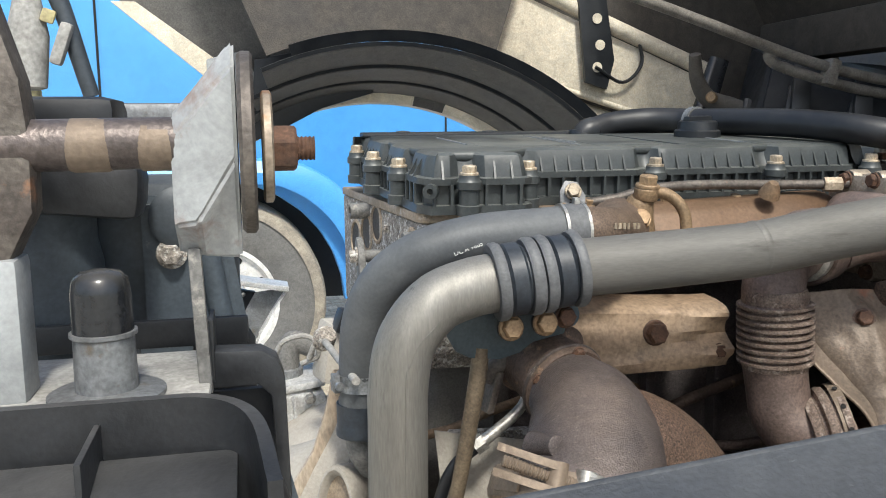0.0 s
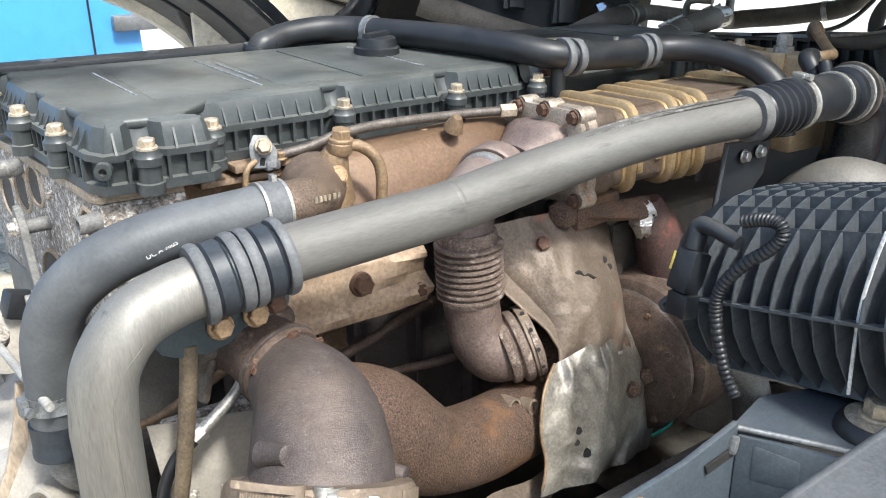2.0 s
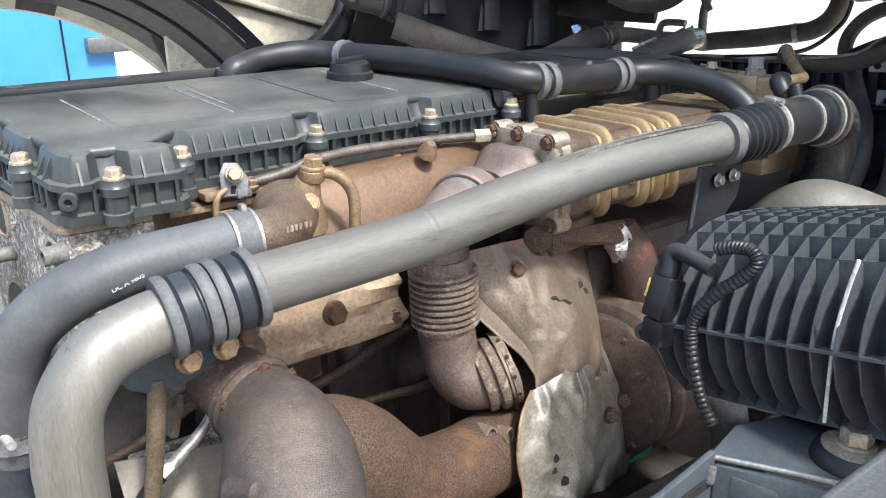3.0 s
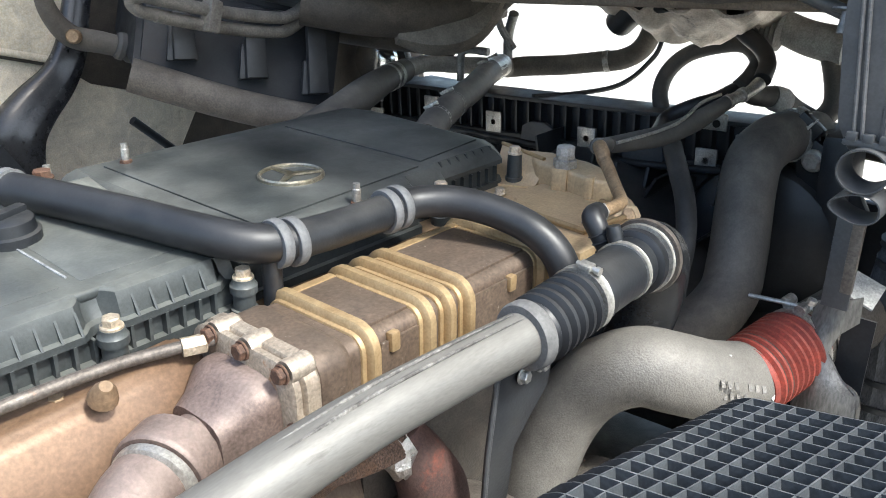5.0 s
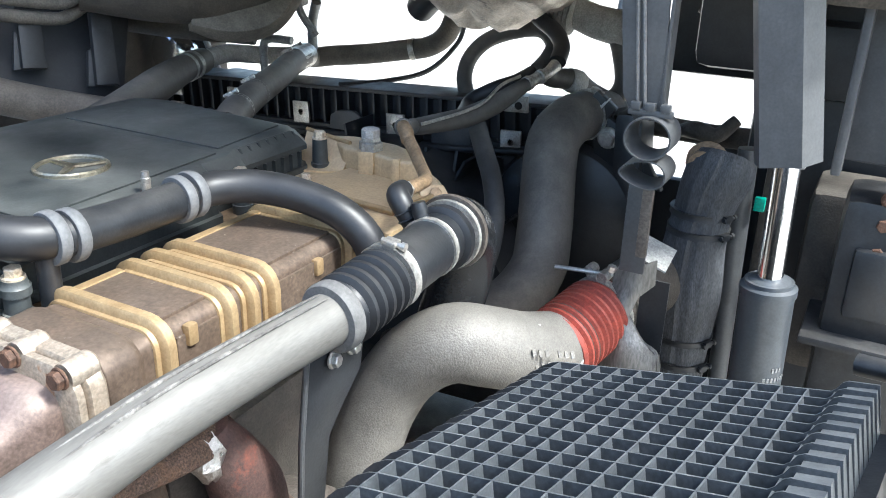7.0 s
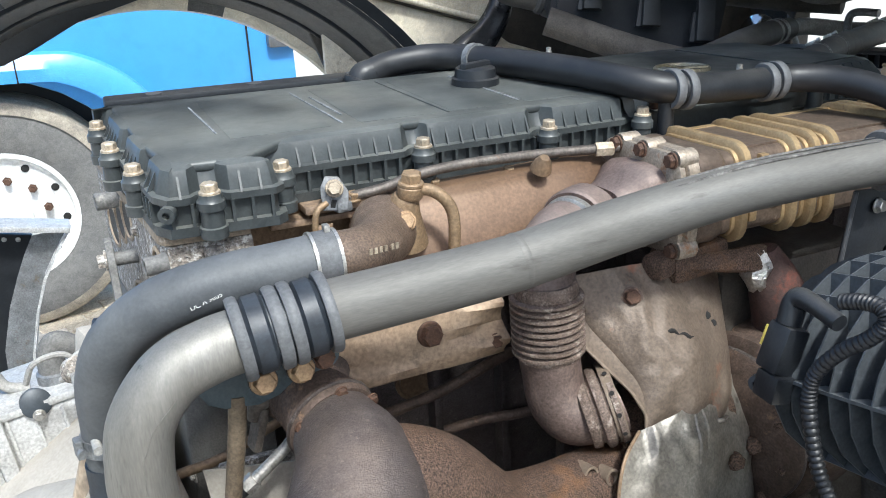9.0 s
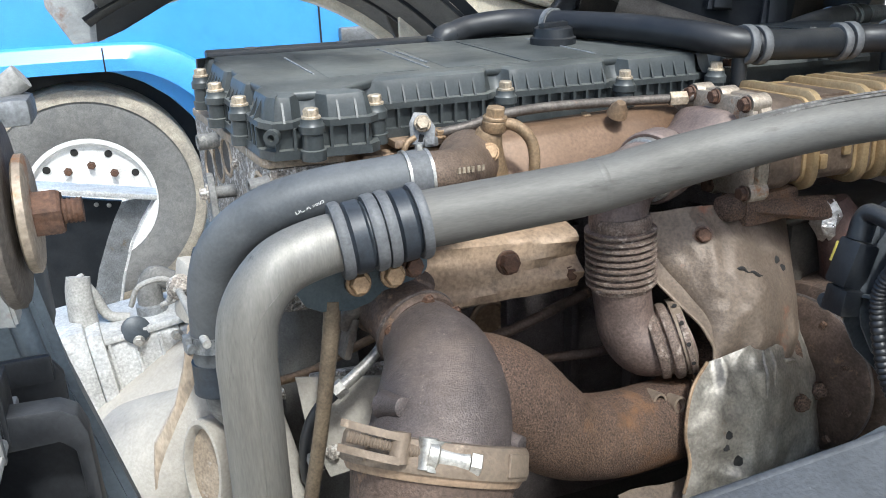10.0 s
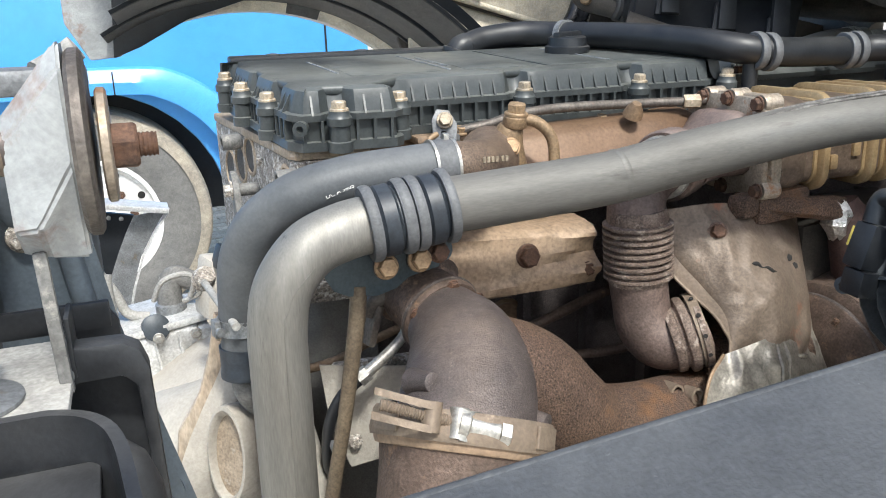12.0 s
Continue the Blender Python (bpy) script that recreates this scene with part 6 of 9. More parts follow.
def charge_hose():
    """Continuation of the steel pipe: bellows hose, clamps, black pipe and elbow."""
    t = thing("coupling_hose", (0.60, -0.285, 1.30), "black rubber coupling hose with worm clamps", "hose")
    a, b = V(0.472, -0.286, 1.362), V(0.585, -0.286, 1.367)
    L = (b - a).length
    prof = [(0, 0.030), (0.006, 0.033)]
    for i in range(5):
        s = 0.008 + i * 0.0155
        prof += [(s, 0.0315), (s + 0.0035, 0.0375), (s + 0.0085, 0.0375), (s + 0.012, 0.0315)]
    prof += [(0.090, 0.034), (L, 0.035)]
    part("bellows_hose", lathe(prof, a, b - a, 32), "rubber", t)
    clamp_ring(t, (0.563, -0.286, 1.3665), (1, 0, 0.02), 0.0365, 0.013, up=(0, -0.1, 1))
    part("black_pipe", tube([(0.575, -0.286, 1.367), (0.64, -0.283, 1.366), (0.70, -0.276, 1.362)], 0.034, 28, 4), "black_plastic", t)
    part("barb", lathe([(0, 0.008), (0.02, 0.010), (0.03, 0.008)], (0.670, -0.268, 1.385), (0, 0.3, 1), 14), "black_plastic", t)
    clamp_ring(t, (0.660, -0.2815, 1.3655), (1, 0.08, -0.02), 0.0345, 0.009, screw=False)
    part("end_ring", lathe([(0, 0.040), (0, 0.047), (0.006, 0.048), (0.010, 0.046), (0.012, 0.040)], (0.724, -0.2745, 1.361), (1, 0.08, -0.06), 36), "worn_steel", t)
    part("end_collar", lathe([(0, 0.034), (0.004, 0.041), (0.016, 0.041), (0.020, 0.036), (0.028, 0.043), (0.05, 0.044)], (0.690, -0.277, 1.363), (1, 0.08, -0.06), 32), "rubber", t)
    part("end_elbow", tube([(0.735, -0.273, 1.360), (0.765, -0.268, 1.345), (0.785, -0.262, 1.31), (0.79, -0.255, 1.26), (0.785, -0.24, 1.20)], [0.044, 0.045, 0.045, 0.043, 0.042], 26, 6), "gloss_rubber", t, "glossy black elbow")
    clamp_ring(t, (0.716, -0.275, 1.3615), (1, 0.08, -0.06), 0.042, 0.007, screw=False)
    # black stay plate under the pipe with two bolts
    st = part("stay", slab([(0.452, 1.322), (0.540, 1.318), (0.532, 1.268), (0.505, 1.240), (0.480, 1.210), (0.468, 1.12), (0.432, 1.12), (0.438, 1.22)], 0, 0.006, Matrix(((1, 0, 0, 0), (-0.10, 0, -1, -0.212), (0, 1, 0, 0), (0, 0, 0, 1))), 0.002), "black_plastic", t, "black painted stay plate")
    for x, z in ((0.484, 1.300), (0.514, 1.303)):
        bolt(st, (x, -0.220 - 0.10 * x, z), (0.1, -1, 0.05), SMALL_BOLT, 1.0)
    part("stay_edge", tube([(0.452, -0.262, 1.320), (0.439, -0.261, 1.22), (0.433, -0.260, 1.12)], 0.003, 8, smooth=False), "panel_grey", st)
    return t


def charge_elbow():
    t = thing("charge_air_elbow", (0.65, -0.20, 0.80), "rough grey cast aluminium charge air elbow", "pipe")
    run = [(0.60, -0.17, 0.78), (0.640, -0.176, 0.92), (0.663, -0.179, 1.010), (0.678, -0.183, 1.056), (0.691, -0.195, 1.106), (0.702, -0.218, 1.155), (0.710, -0.251, 1.193), (0.724, -0.287, 1.212), (0.752, -0.321, 1.203), (0.800, -0.350, 1.182), (0.872, -0.378, 1.163)]
    bm = tube(run, [0.050, 0.050, 0.050, 0.050, 0.050, 0.050, 0.051, 0.052, 0.053, 0.053, 0.050], 36, 7)
    part("elbow", bm, "cast_alu", t)
    seam = [(0.0, -0.040, 0.012), (-0.030, -0.036, 0.015), (-0.030, -0.032, 0.027), (-0.016, -0.022, 0.043), (0.0, -0.012, 0.051)]
    part("mould_line", tube([V(*run[i + 2]) + V(*seam[i]) for i in range(5)], 0.0012, 6, 6), "cast_alu", t)
    for c in (V(0.784, -0.366, 1.220), V(0.850, -0.409, 1.176)):
        part("rib", slab([(-0.016, 0.012), (0.016, 0.010), (0.004, -0.024)], -0.003, 0.004, frame_to(c, (-0.62, -0.52, 0.58), (0.62, -0.70, 0.05)), 0.001), "alu_bright", t, "bright sawn-off casting rib")
    for r, (count, gaps) in enumerate(((9, (1, 5)), (7, (2,)))):
        m = frame_to(V(0.742, -0.372 + 0.004 * r, 1.214 - 0.018 * r), (-0.60, -0.62, 0.50), (0.68, -0.55, -0.22))
        for i in range(count):
            if i not in gaps:
                bar = box((i * 0.0088, 0, 0), (0.0048, 0.009, 0.0022), (0, 0, 12), 0)
                bmesh.ops.transform(bar, matrix=m, verts=bar.verts)
                part("cast_mark", bar, "cast_alu", t)
    o, ax = V(0.858, -0.3745, 1.1645), V(0.110, -0.026, 0.017).normalized()
    red = part("red_hose", lathe([(0, 0.051), (0.006, 0.054)] + [q for i in range(8) for q in ((0.010 + i * 0.0125, 0.051), (0.0135 + i * 0.0125, 0.0562), (0.0175 + i * 0.0125, 0.0562), (0.0205 + i * 0.0125, 0.051))] + [(0.113, 0.052), (0.13, 0.050)],
                                  o, ax, 36), "red_silicone", t, "red corrugated silicone hose")
    for s in (0.020, 0.033):
        part("wire_band", lathe([(-0.0022, 0.052), (0, 0.0556), (0.0022, 0.052)], o + ax * s, ax, 36, caps=(False, False)), "worn_steel", red, "thin steel wire band")
    clamp_ring(red, o + ax * 0.118, ax, 0.0525, 0.012, "zinc", up=(-0.15, 0.25, 1))
    for k in (0, 1):
        part("clamp_lug", lathe([(-0.008, 0.0085), (0.008, 0.0085)], o + ax * (0.112 + 0.012 * k) + V(0, -0.004 + 0.026 * k, 0.060), ax, 14), "zinc", red)
    part("tee_bolt", tube([o + ax * 0.108 + V(0, 0.07, 0.060), o + ax * 0.118 + V(0, -0.014, 0.062)], 0.0035, 8, smooth=False), "zinc", red)
    part("lock_nut", lathe([(0, 0.007), (0.008, 0.007), (0.009, 0.005)], o + ax * 0.116 + V(-0.004, -0.012, 0.070), (0, -0.3, 1), 6), "zinc", red)
    part("inlet_neck", tube([(0.985, -0.405, 1.184), (1.06, -0.425, 1.19), (1.14, -0.44, 1.18)], [0.048, 0.05, 0.06], 26, 5), "dark_under", t)
    return t


def shield_plate():
    t = thing("splash_plate", (0.93, -0.45, 0.95), "bent bare metal splash plate beside the red hose", "plate")
    rows = [((0.972, -0.420, 1.258), (0.975, -0.474, 1.279)), ((0.966, -0.419, 1.235), (0.972, -0.476, 1.243)), ((0.958, -0.418, 1.212), (0.962, -0.456, 1.222)), ((0.951, -0.417, 1.193), (0.953, -0.449, 1.194)),
            ((0.944, -0.418, 1.165), (0.944, -0.474, 1.163)), ((0.936, -0.420, 1.135), (0.934, -0.500, 1.151)), ((0.930, -0.423, 1.100), (0.930, -0.506, 1.09)), ((0.928, -0.425, 0.95), (0.928, -0.508, 0.95))]
    grid = [[V(*a).lerp(V(*b), k / 6) + V(-0.010 * math.sin(math.pi * k / 6) + 0.002 * smooth_noise((i, k, 3), 0.9), 0, 0) for k in range(7)] for i, (a, b) in enumerate(rows)]
    part("plate", sheet(grid, 0.003), "plate_metal", t, sharp=50)
    part("turned_edge", tube([(0.955, -0.449, 1.190), (0.946, -0.474, 1.162), (0.936, -0.501, 1.150), (0.932, -0.507, 1.09)], 0.004, 8, 4), "plate_metal", t)
    part("crease", tube([(0.956, -0.417, 1.206), (0.950, -0.436, 1.207), (0.958, -0.452, 1.214)], 0.003, 8, 4), "worn_steel", t)
    part("tab", sheet([[(0.985 + 0.03 * i, -0.426 - 0.012 * k, 1.280 - 0.004 * k + 0.006 * i) for k in range(6)] for i in range(3)], 0.003), "alu_bright", t, "pale flat tab")
    part("dark_flap", sheet([[(0.985, -0.455 - 0.02 * k, 1.245 - 0.04 * i) for k in range(3)] for i in range(6)], 0.004), "black_plastic", t)
    return t


def air_filter():
    """Ribbed black intake box: plates run over the egg-crate top and round the drum end, cross walls lie between them."""
    t = thing("air_filter_box", (0.30, -0.40, 1.06), "black ribbed plastic air filter box with an egg-crate lid", "filter box")
    L = Matrix(((0.982, 0.085, 0.166, 0.639), (-0.119, 0.971, 0.209, -0.4586), (-0.144, -0.225, 0.964, 1.2777), (0, 0, 0, 1)))
    PU, PV, NU, NV = -0.0224, -0.0228, 19, 12

    def rise(u):
        return float(np.interp(-u, (0, 0.29, 0.33, 0.362, 0.385, 0.407, 0.428), (0, 0, -0.003, -0.008, -0.0146, -0.027, -0.0455)))

    def placed(bm, m=L):
        bmesh.ops.transform(bm, matrix=m, verts=bm.verts)
        return bm
    top = [(u, rise(u)) for u in (0.0, -0.29, -0.31, -0.33, -0.346, -0.362, -0.374, -0.385, -0.396, -0.407, -0.418, -0.428)]
    drum = [(-0.447, -0.070), (-0.459, -0.095), (-0.465, -0.121), (-0.460, -0.15), (-0.446, -0.175), (-0.415, -0.20), (-0.37, -0.215)]
    outer = top + drum
    inner = []
    for i, (x, z) in enumerate(outer):
        a, b = V(*outer[max(0, i - 1)]), V(*outer[min(len(outer) - 1, i + 1)])
        d = (b - a).normalized()
        deep = 0.034 if i < len(top) - 1 else 0.022
        inner.append((x - d.y * deep, z + d.x * deep))
    stand = Matrix(((1, 0, 0, 0), (0, 0, -1, 0), (0, 1, 0, 0), (0, 0, 0, 1)))
    solid = inner + [(0.0, -0.215)]
    vend = -PV * NV + 0.05
    part("case", placed(slab(solid, -0.006, vend, stand)), "black_plastic", t, sharp=30)
    # rounded end towards the engine
    bm = bmesh.new()
    c = (-0.22, -0.11)
    rows = [[bm.verts.new((c[0] + (x - c[0]) * s, y, c[1] + (z - c[1]) * s)) for x, z in solid] for y, s in ((0.006, 1.0), (0.020, 0.985), (0.032, 0.95), (0.040, 0.90), (0.044, 0.82))]
    n = len(solid)
    for a, b in zip(rows, rows[1:]):
        for k in range(n):
            bm.faces.new((a[k], a[(k + 1) % n], b[(k + 1) % n], b[k]))
    bm.faces.new(rows[-1])
    bmesh.ops.recalc_face_normals(bm, faces=bm.faces)
    part("end_cap", placed(bm), "black_plastic", t)
    # plates: over the lid and round the drum
    bm = bmesh.new()
    pair = [[bm.verts.new((x, s, z)) for x, z in outer] for s in (-0.0009, 0.0009)]
    deep = [[bm.verts.new((x, s, z)) for x, z in inner] for s in (-0.0018, 0.0018)]
    for i in range(len(outer) - 1):
        for q in ((pair[0][i], pair[0][i + 1], pair[1][i + 1], pair[1][i]), (deep[0][i], deep[0][i + 1], pair[0][i + 1], pair[0][i]), (pair[1][i], pair[1][i + 1], deep[1][i + 1], deep[1][i])):
            bm.faces.new(q)
    bmesh.ops.recalc_face_normals(bm, faces=bm.faces)
    me = bpy.data.meshes.new("rib")
    bm.to_mesh(me)
    bm.free()
    me.materials.append(M["crate"])
    for i in range(NV + 1):
        piece("rib", me, t, L @ Matrix.Translation((0, PV * i, 0)))
    # cross walls: rounded shoulder at the engine end, raised band at the near end
    w = -PV * NV
    edge = [(-0.046, -0.060), (-0.045, -0.040), (-0.0394, -0.0217), (-0.0333, -0.014), (-0.023, -0.0065), (-0.0094, -0.0013), (0.0, 0.0), (w - 0.004, 0.0), (w + 0.001, 0.003), (w + 0.006, 0.009), (w + 0.011, 0.011), (w + 0.036, 0.010)]
    wall = edge + [(w + 0.036, -0.036), (0.0, -0.036), (-0.010, -0.060)]
    wm = bpy.data.meshes.new("lid_wall")
    bm = slab(wall, -0.0010, 0.0010, Matrix(((0, 0, 1, 0), (-1, 0, 0, 0), (0, 1, 0, 0), (0, 0, 0, 1))))
    bmesh.ops.triangulate(bm, faces=[f for f in bm.faces if len(f.verts) > 4])
    bm.to_mesh(wm)
    bm.free()
    wm.materials.append(M["crate"])
    for i in range(NU + 1):
        piece("lid_wall", wm, t, L @ Matrix.Translation((PU * i, 0, rise(PU * i))))
    part("end_band", placed(slab([(w + 0.004, -0.03), (w + 0.010, 0.006), (w + 0.034, 0.006), (w + 0.038, -0.10), (w + 0.004, -0.10)], -0.28, 0.0, Matrix(((0, 0, 1, 0), (-1, 0, 0, 0), (0, 1, 0, 0.0), (0, 0, 0, 1))))), "crate", t)
    # ledges along the drum
    for u, z, a in ((-0.456, -0.121, 0), (-0.415, -0.190, -60)):
        part("cross_rib", placed(box((u, PV * NV / 2, z), (0.018, -PV * NV, 0.003), (0, a, 0), 0)), "crate", t)
    # flat case block beyond the ribs
    part("near_block", placed(box((-0.27, PV * NV - 0.075, -0.145), (0.33, 0.10, 0.17), (0, 0, 0), 0.012)), "black_plastic", t)
    part("near_collar", placed(box((-0.24, PV * NV - 0.020, -0.13), (0.41, 0.012, 0.20), (0, 0, 0), 0.004)), "black_plastic", t)
    # pressure switch on the drum, with its corrugated conduit
    old = pose(0.310, -0.426, 1.058, 0, 0, -6) @ Matrix.Translation((-0.30, 0.40, -1.06))
    s = part("pressure_switch", placed(box((0.155, -0.425, 1.262), (0.025, 0.028, 0.046), (0, 18, 0), 0.004), old), "black_plastic", t, "black pressure switch with a yellow strip")
    part("cap", placed(tube([(0.16, -0.424, 1.285), (0.166, -0.424, 1.306), (0.166, -0.438, 1.312), (0.166, -0.476, 1.306)], [0.0115, 0.0115, 0.009, 0.0078], 14, 5), old), "black_plastic", s)
    part("strip", placed(box((0.150, -0.410, 1.270), (0.009, 0.003, 0.020), (0, 18, 0), 0.0005), old), "yellow", s)
    part("foot", placed(box((0.145, -0.43, 1.228), (0.022, 0.028, 0.026), (0, 10, 0), 0.003), old), "black_plastic", s)
    part("lug", placed(lathe([(0, 0.009), (0.008, 0.009), (0.0085, 0.004), (0.003, 0.004)], (0.152, -0.405, 1.218), (-0.9, -0.4, 0), 16), old), "cyl_grey", s)
    pts = spline([(0.145, -0.505, 1.336), (0.145, -0.525, 1.343), (0.145, -0.541, 1.344), (0.145, -0.547, 1.334), (0.145, -0.535, 1.316), (0.145, -0.513, 1.296), (0.145, -0.494, 1.272), (0.145, -0.486, 1.251), (0.145, -0.487, 1.229), (0.145, -0.495, 1.2), (0.145, -0.505, 1.175), (0.145, -0.52, 1.155)], 14)
    rad = [0.0068 if i % 3 else 0.0054 for i in range(len(pts))]
    part("conduit", tube([tuple(p) for p in pts], rad, 14, smooth=False), "rubber", t, "black corrugated cable conduit")
    part("cable_tie", tube([(0.155, -0.632, 1.358), (0.155, -0.627, 1.331), (0.155, -0.622, 1.291), (0.155, -0.622, 1.252), (0.155, -0.624, 1.203)], 0.0018, 6, 5), "white_mark", t, "thin pale cable tie")
    return t


def frame_bracket():
    t = thing("chassis_bracket", (0.08, -0.64, 0.95), "grey-blue painted steel chassis bracket with rusty bolts", "bracket")
    def wall(a, b, z0, z1, th=0.007):
        d = V(b[0] - a[0], b[1] - a[1])
        return box(((a[0] + b[0]) / 2, (a[1] + b[1]) / 2, (z0 + z1) / 2), (d.length, th, z1 - z0), (0, 0, math.degrees(math.atan2(d.y, d.x))), 0.002)
    side = Matrix(((1, 0, 0, 0), (-0.10, 0, -1, -0.551), (0, 1, 0, 0), (0, 0, 0, 1)))
    part("side_plate", slab([(-0.095, 0.92), (-0.092, 1.085), (-0.078, 1.122), (-0.058, 1.136), (0.02, 1.150), (0.084, 1.172), (0.084, 0.92)], 0, 0.007, side, 0.002), "frame_paint", t)
    part("top_plate", slab([(0.082, -0.560), (0.145, -0.545), (0.30, -0.60), (0.34, -0.86), (0.235, -0.86), (0.120, -0.625)], 1.160, 1.167, None, 0.002), "frame_paint", t)
    # paler metal on the lip paints in the light along its edge
    part("lip", tube([(0.082, -0.562, 1.166), (0.120, -0.627, 1.165), (0.235, -0.86, 1.165)], 0.0028, 10, smooth=False), "galv", t, "folded lip coloured as a bright lit edge")
    part("end_wall", wall((0.084, -0.566), (0.225, -0.855), 1.045, 1.160), "frame_paint", t)
    part("floor_plate", slab([(-0.085, -0.556), (0.082, -0.572), (0.12, -0.645), (0.20, -0.86), (0.02, -0.86)], 1.040, 1.048, None, 0.002), "frame_paint", t)
    part("pressed_dish", slab([(0.094, 1.120), (0.130, 1.120), (0.136, 1.128), (0.136, 1.152), (0.094, 1.158)], 0, 0.010, Matrix(((0.45, 0, -0.85, 0.052), (-0.90, 0, -0.43, -0.492), (0, 1, 0, -0.004), (0, 0, 0, 1))), 0.004), "frame_paint", t)
    part("lower_arm", box((-0.075, -0.585, 1.03), (0.04, 0.05, 0.16), (0, 0, 20), 0.006), "frame_paint", t)
    pad = part("rubber_pad", lathe([(0, 0.036), (0.006, 0.038), (0.016, 0.035), (0.020, 0.030)], (0.176, -0.645, 1.160), (0, 0, 1), 28), "rubber", t)
    part("washer", lathe([(0, 0.028), (0.003, 0.029), (0.0045, 0.024)], (0.176, -0.645, 1.178), (0, 0, 1), 30), "brass_bolt", pad)
    bolt(pad, (0.176, -0.645, 1.181), (0, 0, 1), None, 1.5)
    for x, y, z in ((-0.037, -0.556, 1.124), (-0.050, -0.555, 1.070)):
        bolt(t, (x, y, z), (0.25, -1, 0.1), GOLD, 1.1)
        part("stud", tube([(x, y, z), (x + 0.010, y - 0.026, z)], 0.0052, 10, smooth=False), "shield_tan", t)
    part("slot", box((0.060, -0.5655, 1.140), (0.034, 0.003, 0.010), (0, -15, -5.7), 0.001), "hole_black", t)
    part("cable_knot", box((0.076, -0.568, 1.152), (0.008, 0.008, 0.018), (0, 12, 5), 0.003), "galv", t)
    part("weld", tube([(-0.08, -0.556, 1.052), (0.075, -0.572, 1.052)], 0.004, 8, smooth=False), "frame_paint", t)
    return t


def radiator():
    t = thing("radiator", (1.48, 0.3, 0.55), "black plastic radiator and fan shroud with ribbed top tank", "radiator")
    part("core", box((1.53, 0.30, 0.95), (0.10, 1.28, 0.74), (0, 0, 0), 0.01), "dark_under", t)
    part("top_tank", box((1.495, 0.31, 1.292), (0.07, 1.24, 0.09), (0, 0, 0), 0.012), "black_plastic", t)
    part("top_lip", box((1.49, 0.31, 1.342), (0.10, 1.24, 0.010), (0, 0, 0), 0.003), "black_plastic", t)
    for i in range(36):
        y = -0.29 + i * 0.0345
        part("fin", box((1.452, y, 1.300), (0.030, 0.006, 0.078), (0, 0, 0), 0.001), "black_plastic", t)
    part("lower_lip", box((1.452, 0.31, 1.255), (0.05, 1.24, 0.012), (0, 0, 0), 0.003), "black_plastic", t)
    for y in (0.33, 0.06):
        part("lug_plate", slab([(-0.05, -0.03), (0.05, -0.03), (0.045, 0.02), (0.02, 0.034), (-0.02, 0.034), (-0.045, 0.02)], 0, 0.012, Matrix(((0, 0, 1, 1.425), (1, 0, 0, y), (0, 1, 0, 1.262), (0, 0, 0, 1))), 0.003), "panel_grey", t)
    part("cable", tube([(1.43, 0.60, 1.25), (1.425, 0.35, 1.243), (1.42, 0.10, 1.238), (1.42, -0.12, 1.25)], 0.008, 10, 5), "rubber", t)
    for i in range(11):
        part("shroud_rib", box((1.415, -0.20 + i * 0.075, 1.205), (0.08, 0.008, 0.055), (0, 20, 0), 0.002), "black_plastic", t)
    # shroud: plate with the fan ring
    part("shroud", box((1.46, 0.30, 0.97), (0.02, 1.26, 0.56), (0, 0, 0), 0.006), "black_plastic", t)
    part("fan_ring", lathe([(0, 0.40), (0.10, 0.385), (0.18, 0.37), (0.18, 0.36), (0, 0.365)], (1.46, 0.20, 0.86), (-1, 0, 0), 56, caps=(False, False)), "black_plastic", t)
    for i in range(8):
        a = radians(20 + i * 20)
        p = V(1.40, 0.20 + 0.41 * math.cos(a), 0.86 + 0.41 * math.sin(a))
        part("ring_rib", box(p, (0.12, 0.006, 0.05), (math.degrees(a) + 90, 0, 0), 0.001), "black_plastic", t)
    part("side_tank", box((1.46, -0.33, 1.05), (0.10, 0.06, 0.60), (0, 0, 0), 0.02), "black_plastic", t)
    part("shroud_bulge", lathe([(0, 0.16), (0.03, 0.15), (0.05, 0.11), (0.055, 0.02)], (1.44, -0.20, 1.12), (-1, 0, 0), 30), "black_plastic", t)
    # metal clips along the tank
    for y, z in ((0.86, 1.318), (0.66, 1.30), (0.46, 1.282), (0.20, 1.274), (-0.08, 1.264), (-0.16, 1.30), (0.86, 1.25)):
        c = part("clip", box((1.430, y, z), (0.008, 0.046, 0.050), (0, 0, 0), 0.002), "zinc", t, "bare metal clip")
        part("clip_hole", lathe([(0, 0.007), (0.002, 0.007)], (1.428, y, z), (-1, 0, 0), 12), "hole_black", c)
    c = part("clip_plate", box((1.430, -0.075, 1.345), (0.006, 0.085, 0.034), (0, 0, 0), 0.002), "zinc", t, "bare metal clip plate")
    t.matrix_basis = pose(1.48, 0.3, 0.55, -2.8)
    for dy in (-0.022, 0.022):
        part("clip_hole", lathe([(0, 0.008), (0.002, 0.008)], (1.427, -0.075 + dy, 1.342), (-1, 0, 0), 12), "hole_black", c)
    part("bolt_ear", slab([(-0.40, 1.20), (-0.262, 1.20), (-0.258, 1.30), (-0.285, 1.335), (-0.345, 1.30)], 0, 0.02, Matrix(((0, 0, 1, 1.425), (1, 0, 0, 0), (0, 1, 0, 0), (0, 0, 0, 1))), 0.004), "black_plastic", t)
    bolt(t, (1.424, -0.289, 1.296), (-1, 0, 0), SMALL_BOLT, 2.2)
    clip = part("ladder_clip", box((1.43, -0.268, 1.352), (0.02, 0.052, 0.046), (40, 0, 0), 0.004), "black_plastic", t, "black clip with pale rungs")
